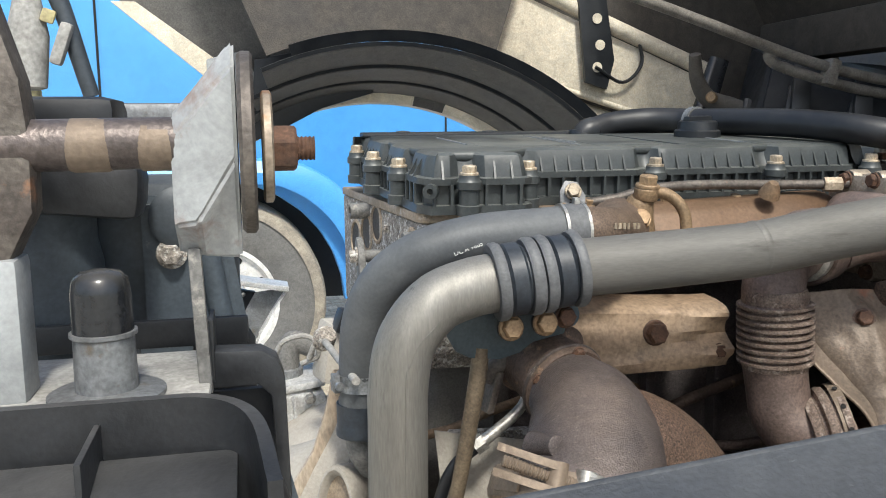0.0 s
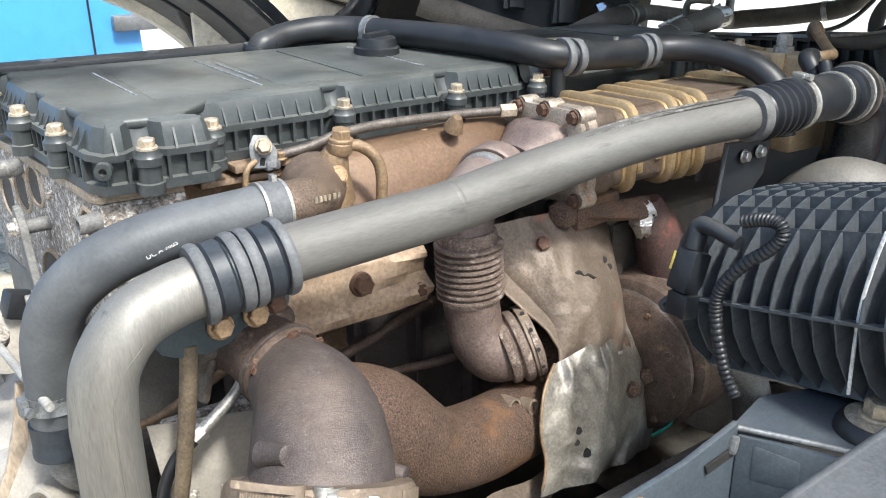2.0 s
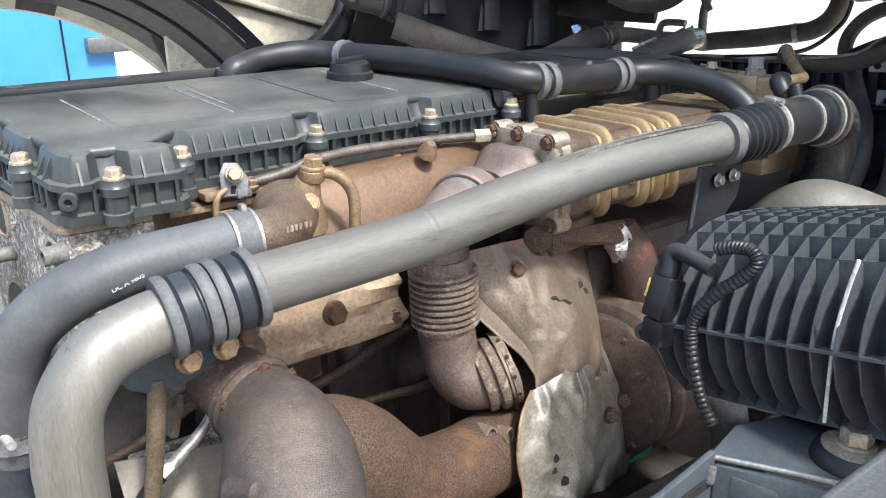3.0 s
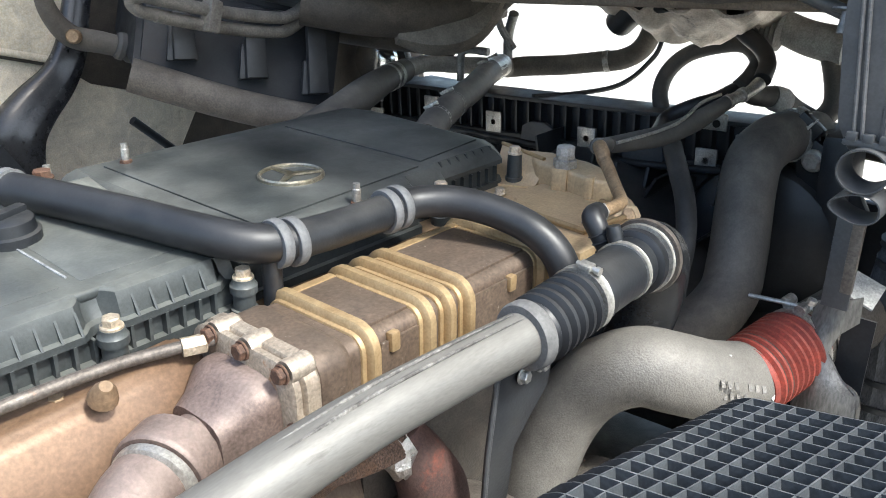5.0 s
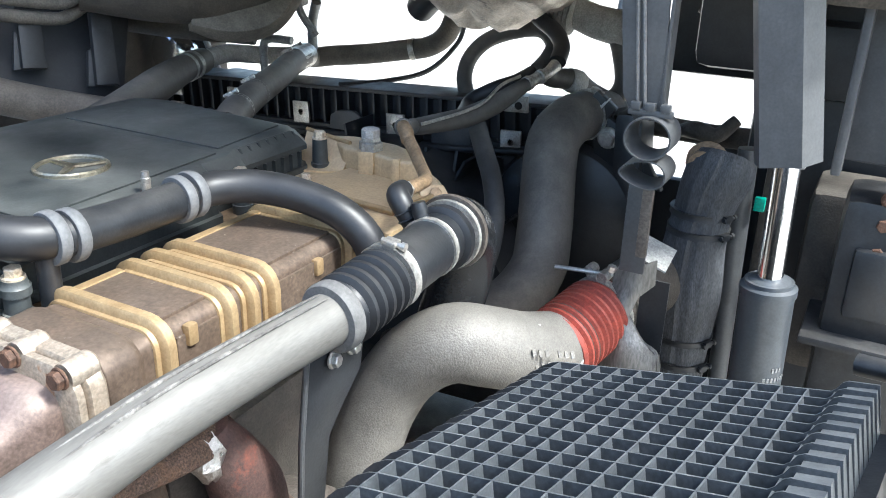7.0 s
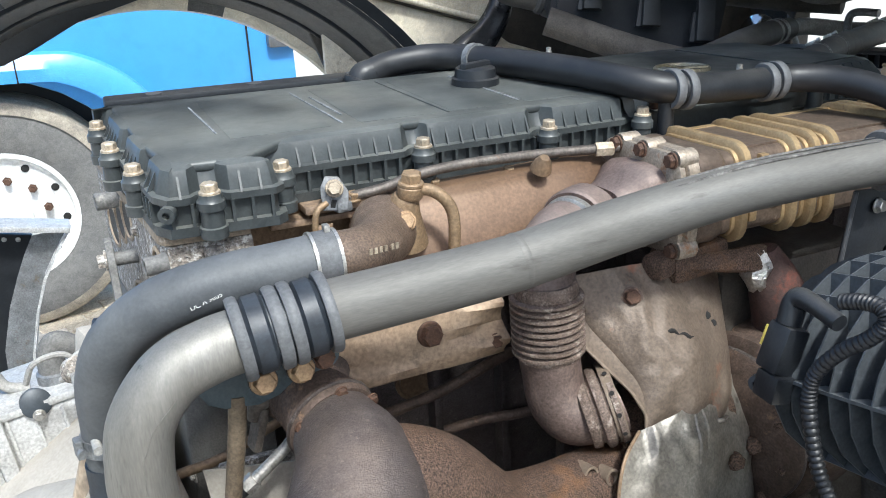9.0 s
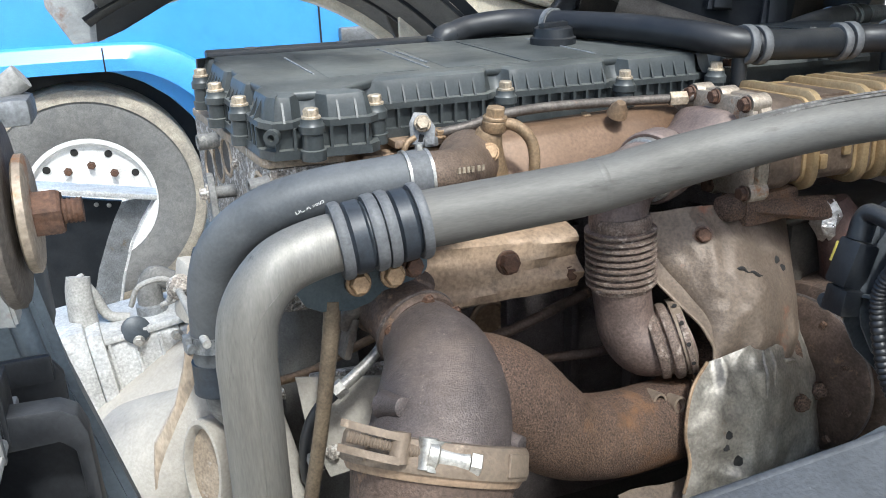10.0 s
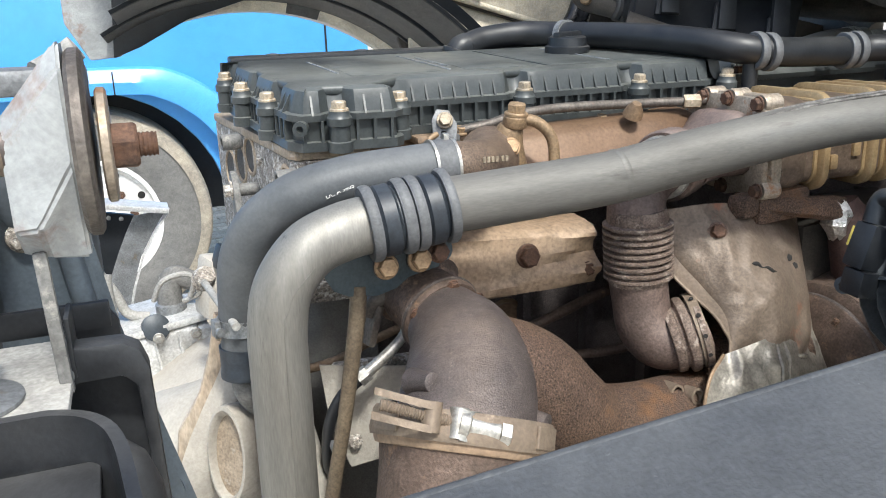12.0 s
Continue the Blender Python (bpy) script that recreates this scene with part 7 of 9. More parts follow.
    for k in range(4):
        part("rung", box((1.418, -0.281 + 0.009 * k, 1.363 - 0.0075 * k), (0.004, 0.030, 0.0028), (130, 0, 0), 0.001), "zinc", clip)
    part("plug", lathe([(0, 0.022), (0.01, 0.022), (0.012, 0.012), (0.004, 0.01)], (1.42, -0.335, 1.144), (-1, 0, 0), 18), "black_plastic", t)
    return t


def radiator_hoses():
    t = thing("radiator_hose", (0.85, -0.2, 1.05), "large matt black radiator hose with white print", "hose")
    part("hose", tube([(1.50, -0.225, 1.352), (1.43, -0.195, 1.359), (1.385, -0.182, 1.353), (1.33, -0.177, 1.332), (1.28, -0.189, 1.294), (1.24, -0.204, 1.245), (1.20, -0.219, 1.188), (1.15, -0.229, 1.138), (1.08, -0.208, 1.095), (0.98, -0.165, 1.075), (0.86, -0.12, 1.07)], [0.046, 0.047, 0.049, 0.050, 0.050, 0.050, 0.050, 0.050, 0.050, 0.050, 0.050], 30, 8), "hose_brown", t)
    clamp_ring(t, (1.442, -0.199, 1.359), (0.93, -0.36, -0.06), 0.049, 0.016, up=(0, -0.3, 1))
    m = frame_to((1.2110, -0.1975, 1.2740), (-0.755, 0.150, 0.638), (-0.558, -0.379, -0.738))
    for r in range(3):
        for i in range(9 - r):
            bar = box((-0.040 + i * 0.0085, -0.011 + r * 0.011, -0.0006 - 0.10 * (r - 1) ** 2 * 0.011), (0.0055, 0.005, 0.0012), (0, 0, 0), 0)
            bmesh.ops.transform(bar, matrix=m, verts=bar.verts)
            part("print", bar, "white_mark", t)
    h = thing("coolant_hose", (1.1, -0.17, 1.05), "dull black bent coolant hose beside the radiator hose", "hose")
    part("hose", tube([(1.34, 0.0, 1.365), (1.30, -0.025, 1.347), (1.22, -0.083, 1.317), (1.17, -0.125, 1.281), (1.12, -0.156, 1.227), (1.07, -0.165, 1.17), (1.0, -0.155, 1.12), (0.95, -0.13, 1.10)], 0.018, 20, 7), "old_rubber", h)
    g = thing("hose_pair", (1.15, -0.05, 1.36), "two dusty black hoses strapped together above the radiator", "hose")
    part("hose", tube([(0.99, -0.062, 1.407), (1.08, -0.062, 1.396), (1.17, -0.068, 1.389), (1.26, -0.079, 1.395), (1.32, -0.088, 1.407), (1.38, -0.098, 1.422)], [0.013, 0.016, 0.018, 0.018, 0.016, 0.012], 18, 7), "old_rubber", g)
    part("hose", tube([(1.10, -0.052, 1.388), (1.20, -0.040, 1.380), (1.28, -0.012, 1.376), (1.31, -0.010, 1.388), (1.34, -0.046, 1.410), (1.37, -0.073, 1.421), (1.42, -0.085, 1.432)], 0.014, 16, 7), "rubber", g)
    part("coupling", tube([(1.345, -0.094, 1.412), (1.38, -0.100, 1.422), (1.42, -0.115, 1.433), (1.45, -0.122, 1.446)], [0.010, 0.012, 0.011, 0.013], 16, 4), "zinc", g, "bright metal pipe coupling")
    for p in ((1.37, -0.098, 1.420), (1.405, -0.110, 1.429)):
        part("collar", lathe([(-0.005, 0.012), (-0.004, 0.0145), (0.004, 0.0145), (0.005, 0.012)], p, (0.9, -0.3, 0.25), 16), "zinc", g)
    part("wire", tube([(1.0, -0.075, 1.412), (1.12, -0.082, 1.408), (1.20, -0.086, 1.412), (1.27, -0.088, 1.432), (1.33, -0.098, 1.440)], 0.003, 8, 5), "zinc", g, "thin bare wire")
    return t


def overhead_hoses():
    """Coolant lines that run from the engine up to the tilted cab."""
    a = thing("cab_hose", (0.62, 0.30, 1.39), "thick grey hose rising from the engine cover to the cab", "hose")
    part("hose", tube([(0.66, 0.42, 1.352), (0.80, 0.47, 1.356), (0.93, 0.52, 1.366), (1.08, 0.58, 1.384), (1.20, 0.63, 1.392), (1.30, 0.67, 1.392)], [0.036, 0.036, 0.036, 0.034, 0.030, 0.028], 22, 7), "hose_brown", a)
    part("end_pipe", tube([(1.28, 0.66, 1.392), (1.38, 0.70, 1.39), (1.46, 0.725, 1.382), (1.54, 0.70, 1.370), (1.60, 0.665, 1.364), (1.655, 0.635, 1.360)], 0.022, 16, 4), "dirt_white", a)
    clamp_ring(a, (1.24, 0.646, 1.392), (0.93, 0.33, 0.03), 0.030, 0.014, screw=False)
    clamp_ring(a, (1.21, 0.634, 1.392), (0.93, 0.33, 0.03), 0.030, 0.010, screw=False)
    b = thing("cab_hose", (0.95, 0.28, 1.40), "black coolant hose with bright clamps rising to the cab", "hose")
    part("hose", tube([(0.93, 0.27, 1.37), (1.02, 0.325, 1.375), (1.15, 0.39, 1.378), (1.30, 0.46, 1.378), (1.46, 0.545, 1.375), (1.60, 0.61, 1.37)], 0.029, 22, 7), "hose_brown", b)
    part("metal_pipe", tube([(1.50, 0.566, 1.374), (1.55, 0.589, 1.372), (1.61, 0.615, 1.37)], 0.0305, 20, 4), "zinc", b, "bright metal pipe end")
    for p in ((1.03, 0.33, 1.3755), (1.14, 0.385, 1.378), (1.47, 0.551, 1.375), (1.56, 0.592, 1.372)):
        clamp_ring(b, p, (0.87, 0.46, 0), 0.0275, 0.012, up=(-0.5, 0.2, 0.8))
    c = thing("cross_hose", (1.66, 0.45, 1.36), "horizontal black coolant hose behind the radiator", "hose")
    part("hose", tube([(1.60, 0.61, 1.37), (1.66, 0.63, 1.355), (1.69, 0.59, 1.36), (1.72, 0.50, 1.37), (1.75, 0.41, 1.385), (1.765, 0.34, 1.400), (1.77, 0.29, 1.44), (1.765, 0.265, 1.52), (1.76, 0.26, 1.64)], 0.026, 20, 7), "dusty_hose", c)
    clamp_ring(c, (1.755, 0.385, 1.389), (0.3, -0.9, 0.2), 0.027, 0.014, screw=False)
    part("tee", tube([(1.66, 0.63, 1.36), (1.66, 0.63, 1.44), (1.64, 0.60, 1.50)], 0.013, 14, 5), "galv", c)
    part("bleed_pipe", tube([(1.50, 0.66, 1.34), (1.50, 0.66, 1.40), (1.50, 0.64, 1.42), (1.51, 0.58, 1.42)], 0.010, 12, 5), "galv", c)
    h = thing("heater_unit", (1.75, 1.2, 1.0), "dark dusty heater unit hanging behind the far hoses", "box")
    part("case", box((1.78, 1.34, 1.30), (0.10, 0.50, 0.36), (0, 0, 6), 0.03), "dark_under", h)
    part("lower_case", box((1.76, 0.86, 1.10), (0.10, 0.36, 0.34), (0, 0, 0), 0.03), "black_plastic", h)
    # chromed disc stands in for a round spot of light coming through
    part("bright_disc", lathe([(0, 0.07), (0.02, 0.07), (0.03, 0.05), (0.035, 0.02)], (1.70, 1.16, 1.31), (-1, -0.3, 0.1), 24), "chrome", h, "round chromed disc for light coming through")
    # dark plate added to shut out the sky in the gap here
    part("gap_panel", box((1.82, 1.70, 1.50), (0.05, 0.90, 0.50), (0, 0, 0), 0.03), "dark_under", h)
    part("beam", tube([(1.62, 1.20, 1.48), (1.58, 0.98, 1.44), (1.55, 0.86, 1.40)], 0.022, 12, 4), "dusty_hose", h)
    part("strap", tube([(1.66, 1.02, 1.45), (1.66, 1.0, 1.36), (1.68, 0.98, 1.28)], 0.009, 10, 4), "galv", h)
    d = thing("loop_hose", (1.6, 0.05, 1.34), "looped black hoses hanging from the tilted cab", "hose")
    part("loop", tube([(1.49, 0.09, 1.325), (1.50, 0.094, 1.342), (1.52, 0.115, 1.385), (1.55, 0.115, 1.426), (1.58, 0.088, 1.461), (1.60, 0.032, 1.483), (1.59, -0.03, 1.492), (1.55, -0.076, 1.472), (1.50, -0.086, 1.449), (1.455, -0.082, 1.430)], 0.0175, 18, 8), "old_rubber", d)
    part("hanger", tube([(1.56, 0.0, 1.66), (1.55, -0.017, 1.552), (1.55, -0.038, 1.523), (1.53, -0.084, 1.500), (1.50, -0.113, 1.477), (1.46, -0.122, 1.451)], 0.017, 18, 8), "rubber", d)
    part("low_loop", tube([(1.46, -0.095, 1.425), (1.50, -0.098, 1.411), (1.55, -0.129, 1.401), (1.60, -0.153, 1.369), (1.62, -0.190, 1.354), (1.625, -0.214, 1.391), (1.62, -0.205, 1.454), (1.62, -0.18, 1.52)], [0.016, 0.020, 0.022, 0.022, 0.022, 0.022, 0.022, 0.022], 18, 8), "hose_brown", d)
    part("loop_joint", lathe([(0, 0.024), (0.012, 0.026), (0.03, 0.026), (0.04, 0.022)], (1.535, -0.119, 1.405), (0.75, -0.5, -0.3), 18), "dirt_white", d, "pale dusty hose joint")
    part("thin_cable", tube([(1.45, 0.40, 1.345), (1.55, 0.34, 1.345), (1.64, 0.28, 1.36), (1.70, 0.24, 1.41), (1.72, 0.22, 1.47), (1.73, 0.21, 1.64)], 0.006, 10, 6), "rubber", d)


def tilt_cylinder():
    t = thing("tilt_cylinder", (0.95, -0.64, 0.85), "grey hydraulic cab tilt cylinder with a chromed rod", "hydraulic cylinder")
    a, b = V(0.95, -0.641, 0.85), V(0.95, -0.626, 1.29)
    ax = (b - a).normalized()
    part("barrel", lathe([(0, 0.034), (0.425, 0.034), (0.428, 0.036), (0.438, 0.036), (0.441, 0.031), (0.446, 0.031), (0.447, 0.02)], a, ax, 32), "cyl_grey", t)
    part("gland", lathe([(0, 0.027), (0.006, 0.027), (0.009, 0.022)], b, ax, 28), "cyl_grey", t)
    part("rod", tube([b, b + ax * 0.35], 0.0165, 26, smooth=False), "chrome", t, "polished chrome piston rod")
    for r in range(3):
        for i in range(7 if r == 1 else 3):
            a0 = radians(205 + i * 9 + (18 if r != 1 else 0))
            p = a + ax * (0.33 - r * 0.014)
            part("stamp_mark", box((p.x + 0.0344 * math.cos(a0), p.y + 0.0344 * math.sin(a0), p.z), (0.001, 0.003, 0.006), (0, 0, math.degrees(a0)), 0), "galv", t)
    # sheet metal guard over the rod
    g = part("guard", slab([(-0.037, 0.0), (-0.030, -0.025), (0.016, -0.030), (0.038, 0.0), (0.034, 0.002), (0.014, -0.025), (-0.028, -0.020), (-0.033, 0.003)], 0, 0.42,
                           frame_to((0.905, -0.624, 1.464), (0.0, 0.17, 1), (0.1, -1, 0)), 0), "panel_grey", t, "dark folded steel guard")
    part("guard_foot", box((0.935, -0.618, 1.462), (0.02, 0.05, 0.02), (0, 0, 0), 0.003), "galv", g)
    return t


def lever():
    t = thing("lock_lever", (0.86, -0.472, 1.42), "grey tapered steel lever with two round eyes", "lever")
    m = Matrix(((0, 0, 1, 0.862), (1, 0, 0, 0), (0, 1, 0, 0), (0, 0, 0, 1)))
    part("blade", slab([(-0.484, 1.500), (-0.446, 1.500), (-0.430, 1.53), (-0.418, 1.63), (-0.412, 1.78), (-0.474, 1.78), (-0.474, 1.63)], 0, 0.005, m, 0.002), "panel_grey", t)
    for y0, y1 in ((-0.452, -0.424), (-0.461, -0.430)):
        part("fold", tube([(0.860, y0, 1.506), (0.860, y1, 1.76)], 0.0024, 8, smooth=False), "bead_grey", t)
    part("side_flange", box((0.875, -0.478, 1.64), (0.028, 0.004, 0.28), (0, 0, 0), 0.001), "panel_grey", t)
    for yy, zz, ry, rz, taper in ((-0.471, 1.482, 0.0290, 0.0265, 0.0), (-0.470, 1.438, 0.0295, 0.0175, 0.30)):
        bm = lathe([(0.050, 0.0235), (0.004, 0.0250), (0.0, 0.0262), (0.0, 0.0280), (0.003, 0.0285), (0.05, 0.0285)], (0, 0, 0), (1, 0, 0), 40, caps=(False, False))
        for v in bm.verts:
            q = v.co.y / 0.0285
            v.co = (0.842 + v.co.x, yy + q * ry, zz + v.co.z * rz / 0.0285 * (1 - taper * q))
        eye = part("eye", bm, "panel_grey", t)
    part("hinge", box((0.858, -0.468, 1.511), (0.010, 0.054, 0.008), (0, 0, 0), 0.002), "panel_grey", t)
    for dy in (-0.018, 0.0, 0.018):
        part("hinge_tab", box((0.856, -0.468 + dy, 1.518), (0.010, 0.012, 0.010), (0, 0, 0), 0.002), "panel_grey", t)
    part("stem", box((0.90, -0.468, 1.365), (0.010, 0.014, 0.11), (0, 0, 0), 0.002), "worn_steel", t)
    part("stem_plate", box((0.925, -0.452, 1.34), (0.006, 0.034, 0.13), (0, 0, 0), 0.002), "panel_grey", t)
    return t


def sleeve():
    t = thing("cable_sleeve", (1.1, -0.50, 0.9), "black fabric cable sleeve bound with bands", "cable sleeve")
    pts = [(1.15, -0.492, 0.85), (1.15, -0.492, 1.0), (1.15, -0.492, 1.08), (1.15, -0.490, 1.16), (1.15, -0.491, 1.25), (1.15, -0.496, 1.30), (1.15, -0.503, 1.34), (1.15, -0.512, 1.37), (1.16, -0.515, 1.39)]
    part("sleeve", tube(pts, [0.042, 0.043, 0.045, 0.053, 0.047, 0.044, 0.047, 0.05, 0.045], 72, 7, shape=lambda a: 1 + 0.022 * math.sin(7 * a) + 0.016 * math.sin(17 * a + 1) + 0.008 * math.sin(31 * a)), "fabric", t)
    for z, r in ((1.09, 0.047), (1.045, 0.046), (1.275, 0.047), (1.305, 0.046)):
        clamp_ring(t, (1.15, -0.493, z), (0, 0, 1), r, 0.010, "black_plastic", up=(-0.5, -1, 0))
    part("frayed_top", tube([(1.14, -0.515, 1.38), (1.14, -0.498, 1.392), (1.14, -0.480, 1.388), (1.14, -0.468, 1.372)], [0.012, 0.020, 0.018, 0.008], 11, 4, shape=lambda a: 1 + 0.25 * math.sin(7 * a)), "shield_tan", t, "frayed tan sleeve end")
    p = thing("upright_tube", (1.2, -0.56, 0.7), "dark upright steel tube beside the cable sleeve", "tube")
    part("tube", tube([(1.20, -0.562, 0.70), (1.20, -0.541, 1.40)], 0.016, 18, smooth=False), "panel_grey", p)
    part("green_clip", box((1.19, -0.572, 1.318), (0.012, 0.016, 0.022), (0, 0, 0), 0.002), "green", p, "small green clip")


def side_panels():
    """Dark front structure and cab parts to the near side of the radiator."""
    a = thing("plastic_fairing", (1.12, -0.78, 0.8), "dusty dark grey plastic panel of the front corner", "panel")
    part("lower_body", box((1.12, -0.79, 1.22), (0.13, 0.20, 0.34), (0, 0, 0), 0.02), "guard_plastic", a)
    part("ledge", box((1.10, -0.78, 1.185), (0.17, 0.22, 0.012), (0, 4, 0), 0.004), "guard_plastic", a)
    part("recess", box((1.052, -0.745, 1.275), (0.02, 0.06, 0.10), (0, 0, 0), 0.008), "black_plastic", a)
    b = thing("cab_pillar_panel", (1.10, -0.74, 1.4), "dark grey folded cab panel with riveted rail", "panel")
    part("upper_panel", box((1.11, -0.735, 1.60), (0.04, 0.13, 0.34), (0, 6, -8), 0.008), "panel_grey", b)
    part("edge_fold", box((1.07, -0.672, 1.58), (0.05, 0.012, 0.32), (0, 6, 0), 0.003), "panel_grey", b)
    rail = part("rail", box((1.065, -0.755, 1.37), (0.010, 0.034, 0.20), (0, 0, 0), 0.002), "galv", b)
    for z in (1.43, 1.395, 1.36, 1.32):
        bolt(rail, (1.058, -0.742, z), (-1, 0, 0), RUSTY, 0.9)
    part("hole", lathe([(0, 0.008), (0.002, 0.008)], (1.086, -0.715, 1.55), (-1, 0, 0.1), 14), "hole_black", b)
    c = thing("front_corner_box", (1.32, -0.52, 1.4), "black plastic box on the front corner of the cab", "panel")
    part("box", box((1.33, -0.50, 1.62), (0.12, 0.16, 0.24), (0, 0, 0), 0.025), "black_plastic", c)
    part("box_low", box((1.36, -0.64, 1.52), (0.08, 0.12, 0.12), (0, 0, 0), 0.02), "black_plastic", c)
    part("arm", tube([(1.42, -0.40, 1.60), (1.44, -0.52, 1.55), (1.47, -0.60, 1.50), (1.48, -0.63, 1.40)], 0.030, 18, 6), "black_plastic", c)
    d = thing("front_wall", (1.40, -0.85, 0.5), "black front wheel-house wall of the truck", "panel")
    part("wall", box((1.42, -0.80, 1.10), (0.05, 0.58, 1.30), (0, 0, 0), 0.02), "black_plastic", d)
    part("rib", box((1.34, -0.575, 1.02), (0.13, 0.022, 0.8), (0, 0, 0), 0.006), "dark_under", d)
    part("inner_box", box((1.28, -0.70, 1.20), (0.16, 0.12, 0.30), (0, 0, 0), 0.02), "dark_under", d)
    f = thing("front_bulkhead", (1.60, -0.55, 0.6), "black front bulkhead with small openings behind the lever", "panel")
    part("lower_plate", box((1.60, -0.56, 0.905), (0.03, 0.52, 0.62), (0, 0, 0), 0.01), "black_plastic", f)
    part("mid_plate", box((1.60, -0.445, 1.27), (0.03, 0.09, 0.11), (0, 0, 0), 0.01), "black_plastic", f)
    part("end_plate", box((1.60, -0.72, 1.27), (0.03, 0.20, 0.11), (0, 0, 0), 0.01), "black_plastic", f)
    part("upper_plate", box((1.60, -0.60, 1.615), (0.05, 0.60, 0.36), (0, 0, 0), 0.03), "black_plastic", f)
    part("side_plate", box((1.58, -0.68, 1.38), (0.06, 0.36, 0.14), (0, 0, 0), 0.02), "black_plastic", f)
    part("latch", tube([(1.54, -0.36, 1.33), (1.50, -0.40, 1.345), (1.50, -0.44, 1.34), (1.52, -0.47, 1.37)], [0.012, 0.018, 0.015, 0.012], 12, 5), "dark_under", f)
    part("ridge", tube([(1.56, -0.30, 1.33), (1.56, -0.42, 1.325), (1.56, -0.56, 1.33)], 0.022, 14, 5), "dark_under", f)
    e = thing("filter_bracket", (0.90, -0.80, 1.0), "curved black plastic strap beside the filter box", "strap")
    part("strap", tube([(0.74, -0.74, 1.31), (0.72, -0.79, 1.315), (0.66, -0.815, 1.30), (0.58, -0.83, 1.27)], 0.012, 10, 6), "black_plastic", e)


valve_housing()
charge_hose()
charge_elbow()
shield_plate()
air_filter()
frame_bracket()
radiator()
radiator_hoses()
overhead_hoses()
tilt_cylinder()
lever()
sleeve()
side_panels()


# ---------------------------------------------------------------- rear: cab mount, gearbox
def cab_mount():
    t = thing("cab_mount", (-0.60, -0.56, 1.22), "grey cab suspension mount with rusty bolt and rubber stop", "cab mount")
    y, z = -0.562, 1.4365
    part("cross_tube", tube([(-0.72, y, z), (-0.552, y, z + 0.002)], 0.0132, 28, smooth=False), "scraped_tube", t, "dark scraped cross tube with worn spots")
    for x, w in ((-0.598, 0.010), (-0.566, 0.008)):
        part("worn_collar", lathe([(-w, 0.0131), (-w * 0.8, 0.0137), (w * 0.8, 0.0137), (w, 0.0131)], (x, y, z + 0.001), (1, 0, 0), 28), "clamp_tan", t, "worn bare metal band")
    # folded ear plate that widens to the discs, its lower corner bent back
    bm = bmesh.new()
    rows = []
    for x, zt, zb, zm, w in ((-0.5585, 1.452, 1.380, 1.396, 0.012), (-0.546, 1.466, 1.3775, 1.398, 0.018), (-0.529, 1.487, 1.3765, 1.426, 0.022), (-0.5255, 1.489, 1.3765, 1.431, 0.022)):
        rows.append([bm.verts.new(p) for p in ((x, y - w, zt - 0.012), (x, y - w * 0.5, zt), (x, y + w * 0.5, zt), (x, y + w, zt - 0.012), (x, y + w, zb), (x, y - w + 0.024, zb), (x, y - w, zm))])
    for a, b in zip(rows, rows[1:]):
        for k in range(7):
            bm.faces.new((a[k], a[(k + 1) % 7], b[(k + 1) % 7], b[k]))
    bm.faces.new(rows[0][::-1])
    bm.faces.new(rows[-1])
    bmesh.ops.recalc_face_normals(bm, faces=bm.faces)
    bmesh.ops.bevel(bm, geom=bm.edges[:], offset=0.0018, segments=2, affect="EDGES")
    part("ear", bm, "grey_paint", t, "chipped grey bearing ear", sharp=25)
    part("post", box((-0.5490, y, 1.343), (0.0070, 0.006, 0.080), (0, -2, 0), 0.0015), "dirt_grey", t)
    part("post_fin", box((-0.545, y + 0.03, 1.322), (0.003, 0.03, 0.036), (0, 0, 0), 0.001), "guard_plastic", t)
    part("stop_disc", lathe([(0, 0.030), (0, 0.0455), (0.002, 0.0475), (0.0065, 0.0475), (0.008, 0.0455)], (-0.5245, y, z + 0.001), (1, 0, 0), 44), "worn_steel", t, "worn round stop disc")
    part("washer", lathe([(0, 0.028), (0.001, 0.0295), (0.0045, 0.0295), (0.0055, 0.028)], (-0.513, y, z - 0.001), (1, 0, 0), 36), "flange_metal", t)
    nut = part("nut", lathe([(0, 0.0125), (0.011, 0.0125), (0.0125, 0.011)], (-0.5075, y, z - 0.002), (1, 0, 0), 6), "rusty_bolt", t, "rusty hexagon nut")
    prof = []
    for i in range(5):
        prof += [(i * 0.0022, 0.0058), (i * 0.0022 + 0.0011, 0.0066)]
    part("thread", lathe(prof, (-0.4955, y, z - 0.002), (1, 0, 0), 18), "rusty_bolt", nut)
    # cheek plate on the other side of the tube
    part("cheek", slab([(-0.72, 1.52), (-0.640, 1.52), (-0.626, 1.470), (-0.6235, 1.44), (-0.6245, 1.405), (-0.640, 1.375), (-0.72, 1.37)], -0.012, 0.012, Matrix(((1, 0, 0, 0), (0, 0, -1, y), (0, 1, 0, 0), (0, 0, 0, 1))), 0.004), "worn_steel", t, "dark worn cheek plate")
    part("cheek_post", box((-0.642, y, 1.345), (0.017, 0.03, 0.075), (0, 0, 0), 0.004), "grey_paint", t)
    # rubber stop on the plate
    st = part("stop_base", lathe([(0, 0.029), (0.002, 0.029), (0.003, 0.027), (0.004, 0.0155), (0.031, 0.0150), (0.032, 0.0165), (0.034, 0.0165), (0.0345, 0.012)], (-0.596, y - 0.012, 1.310), (0, 0, 1), 36), "galv", t, "dusty grey steel stop base")
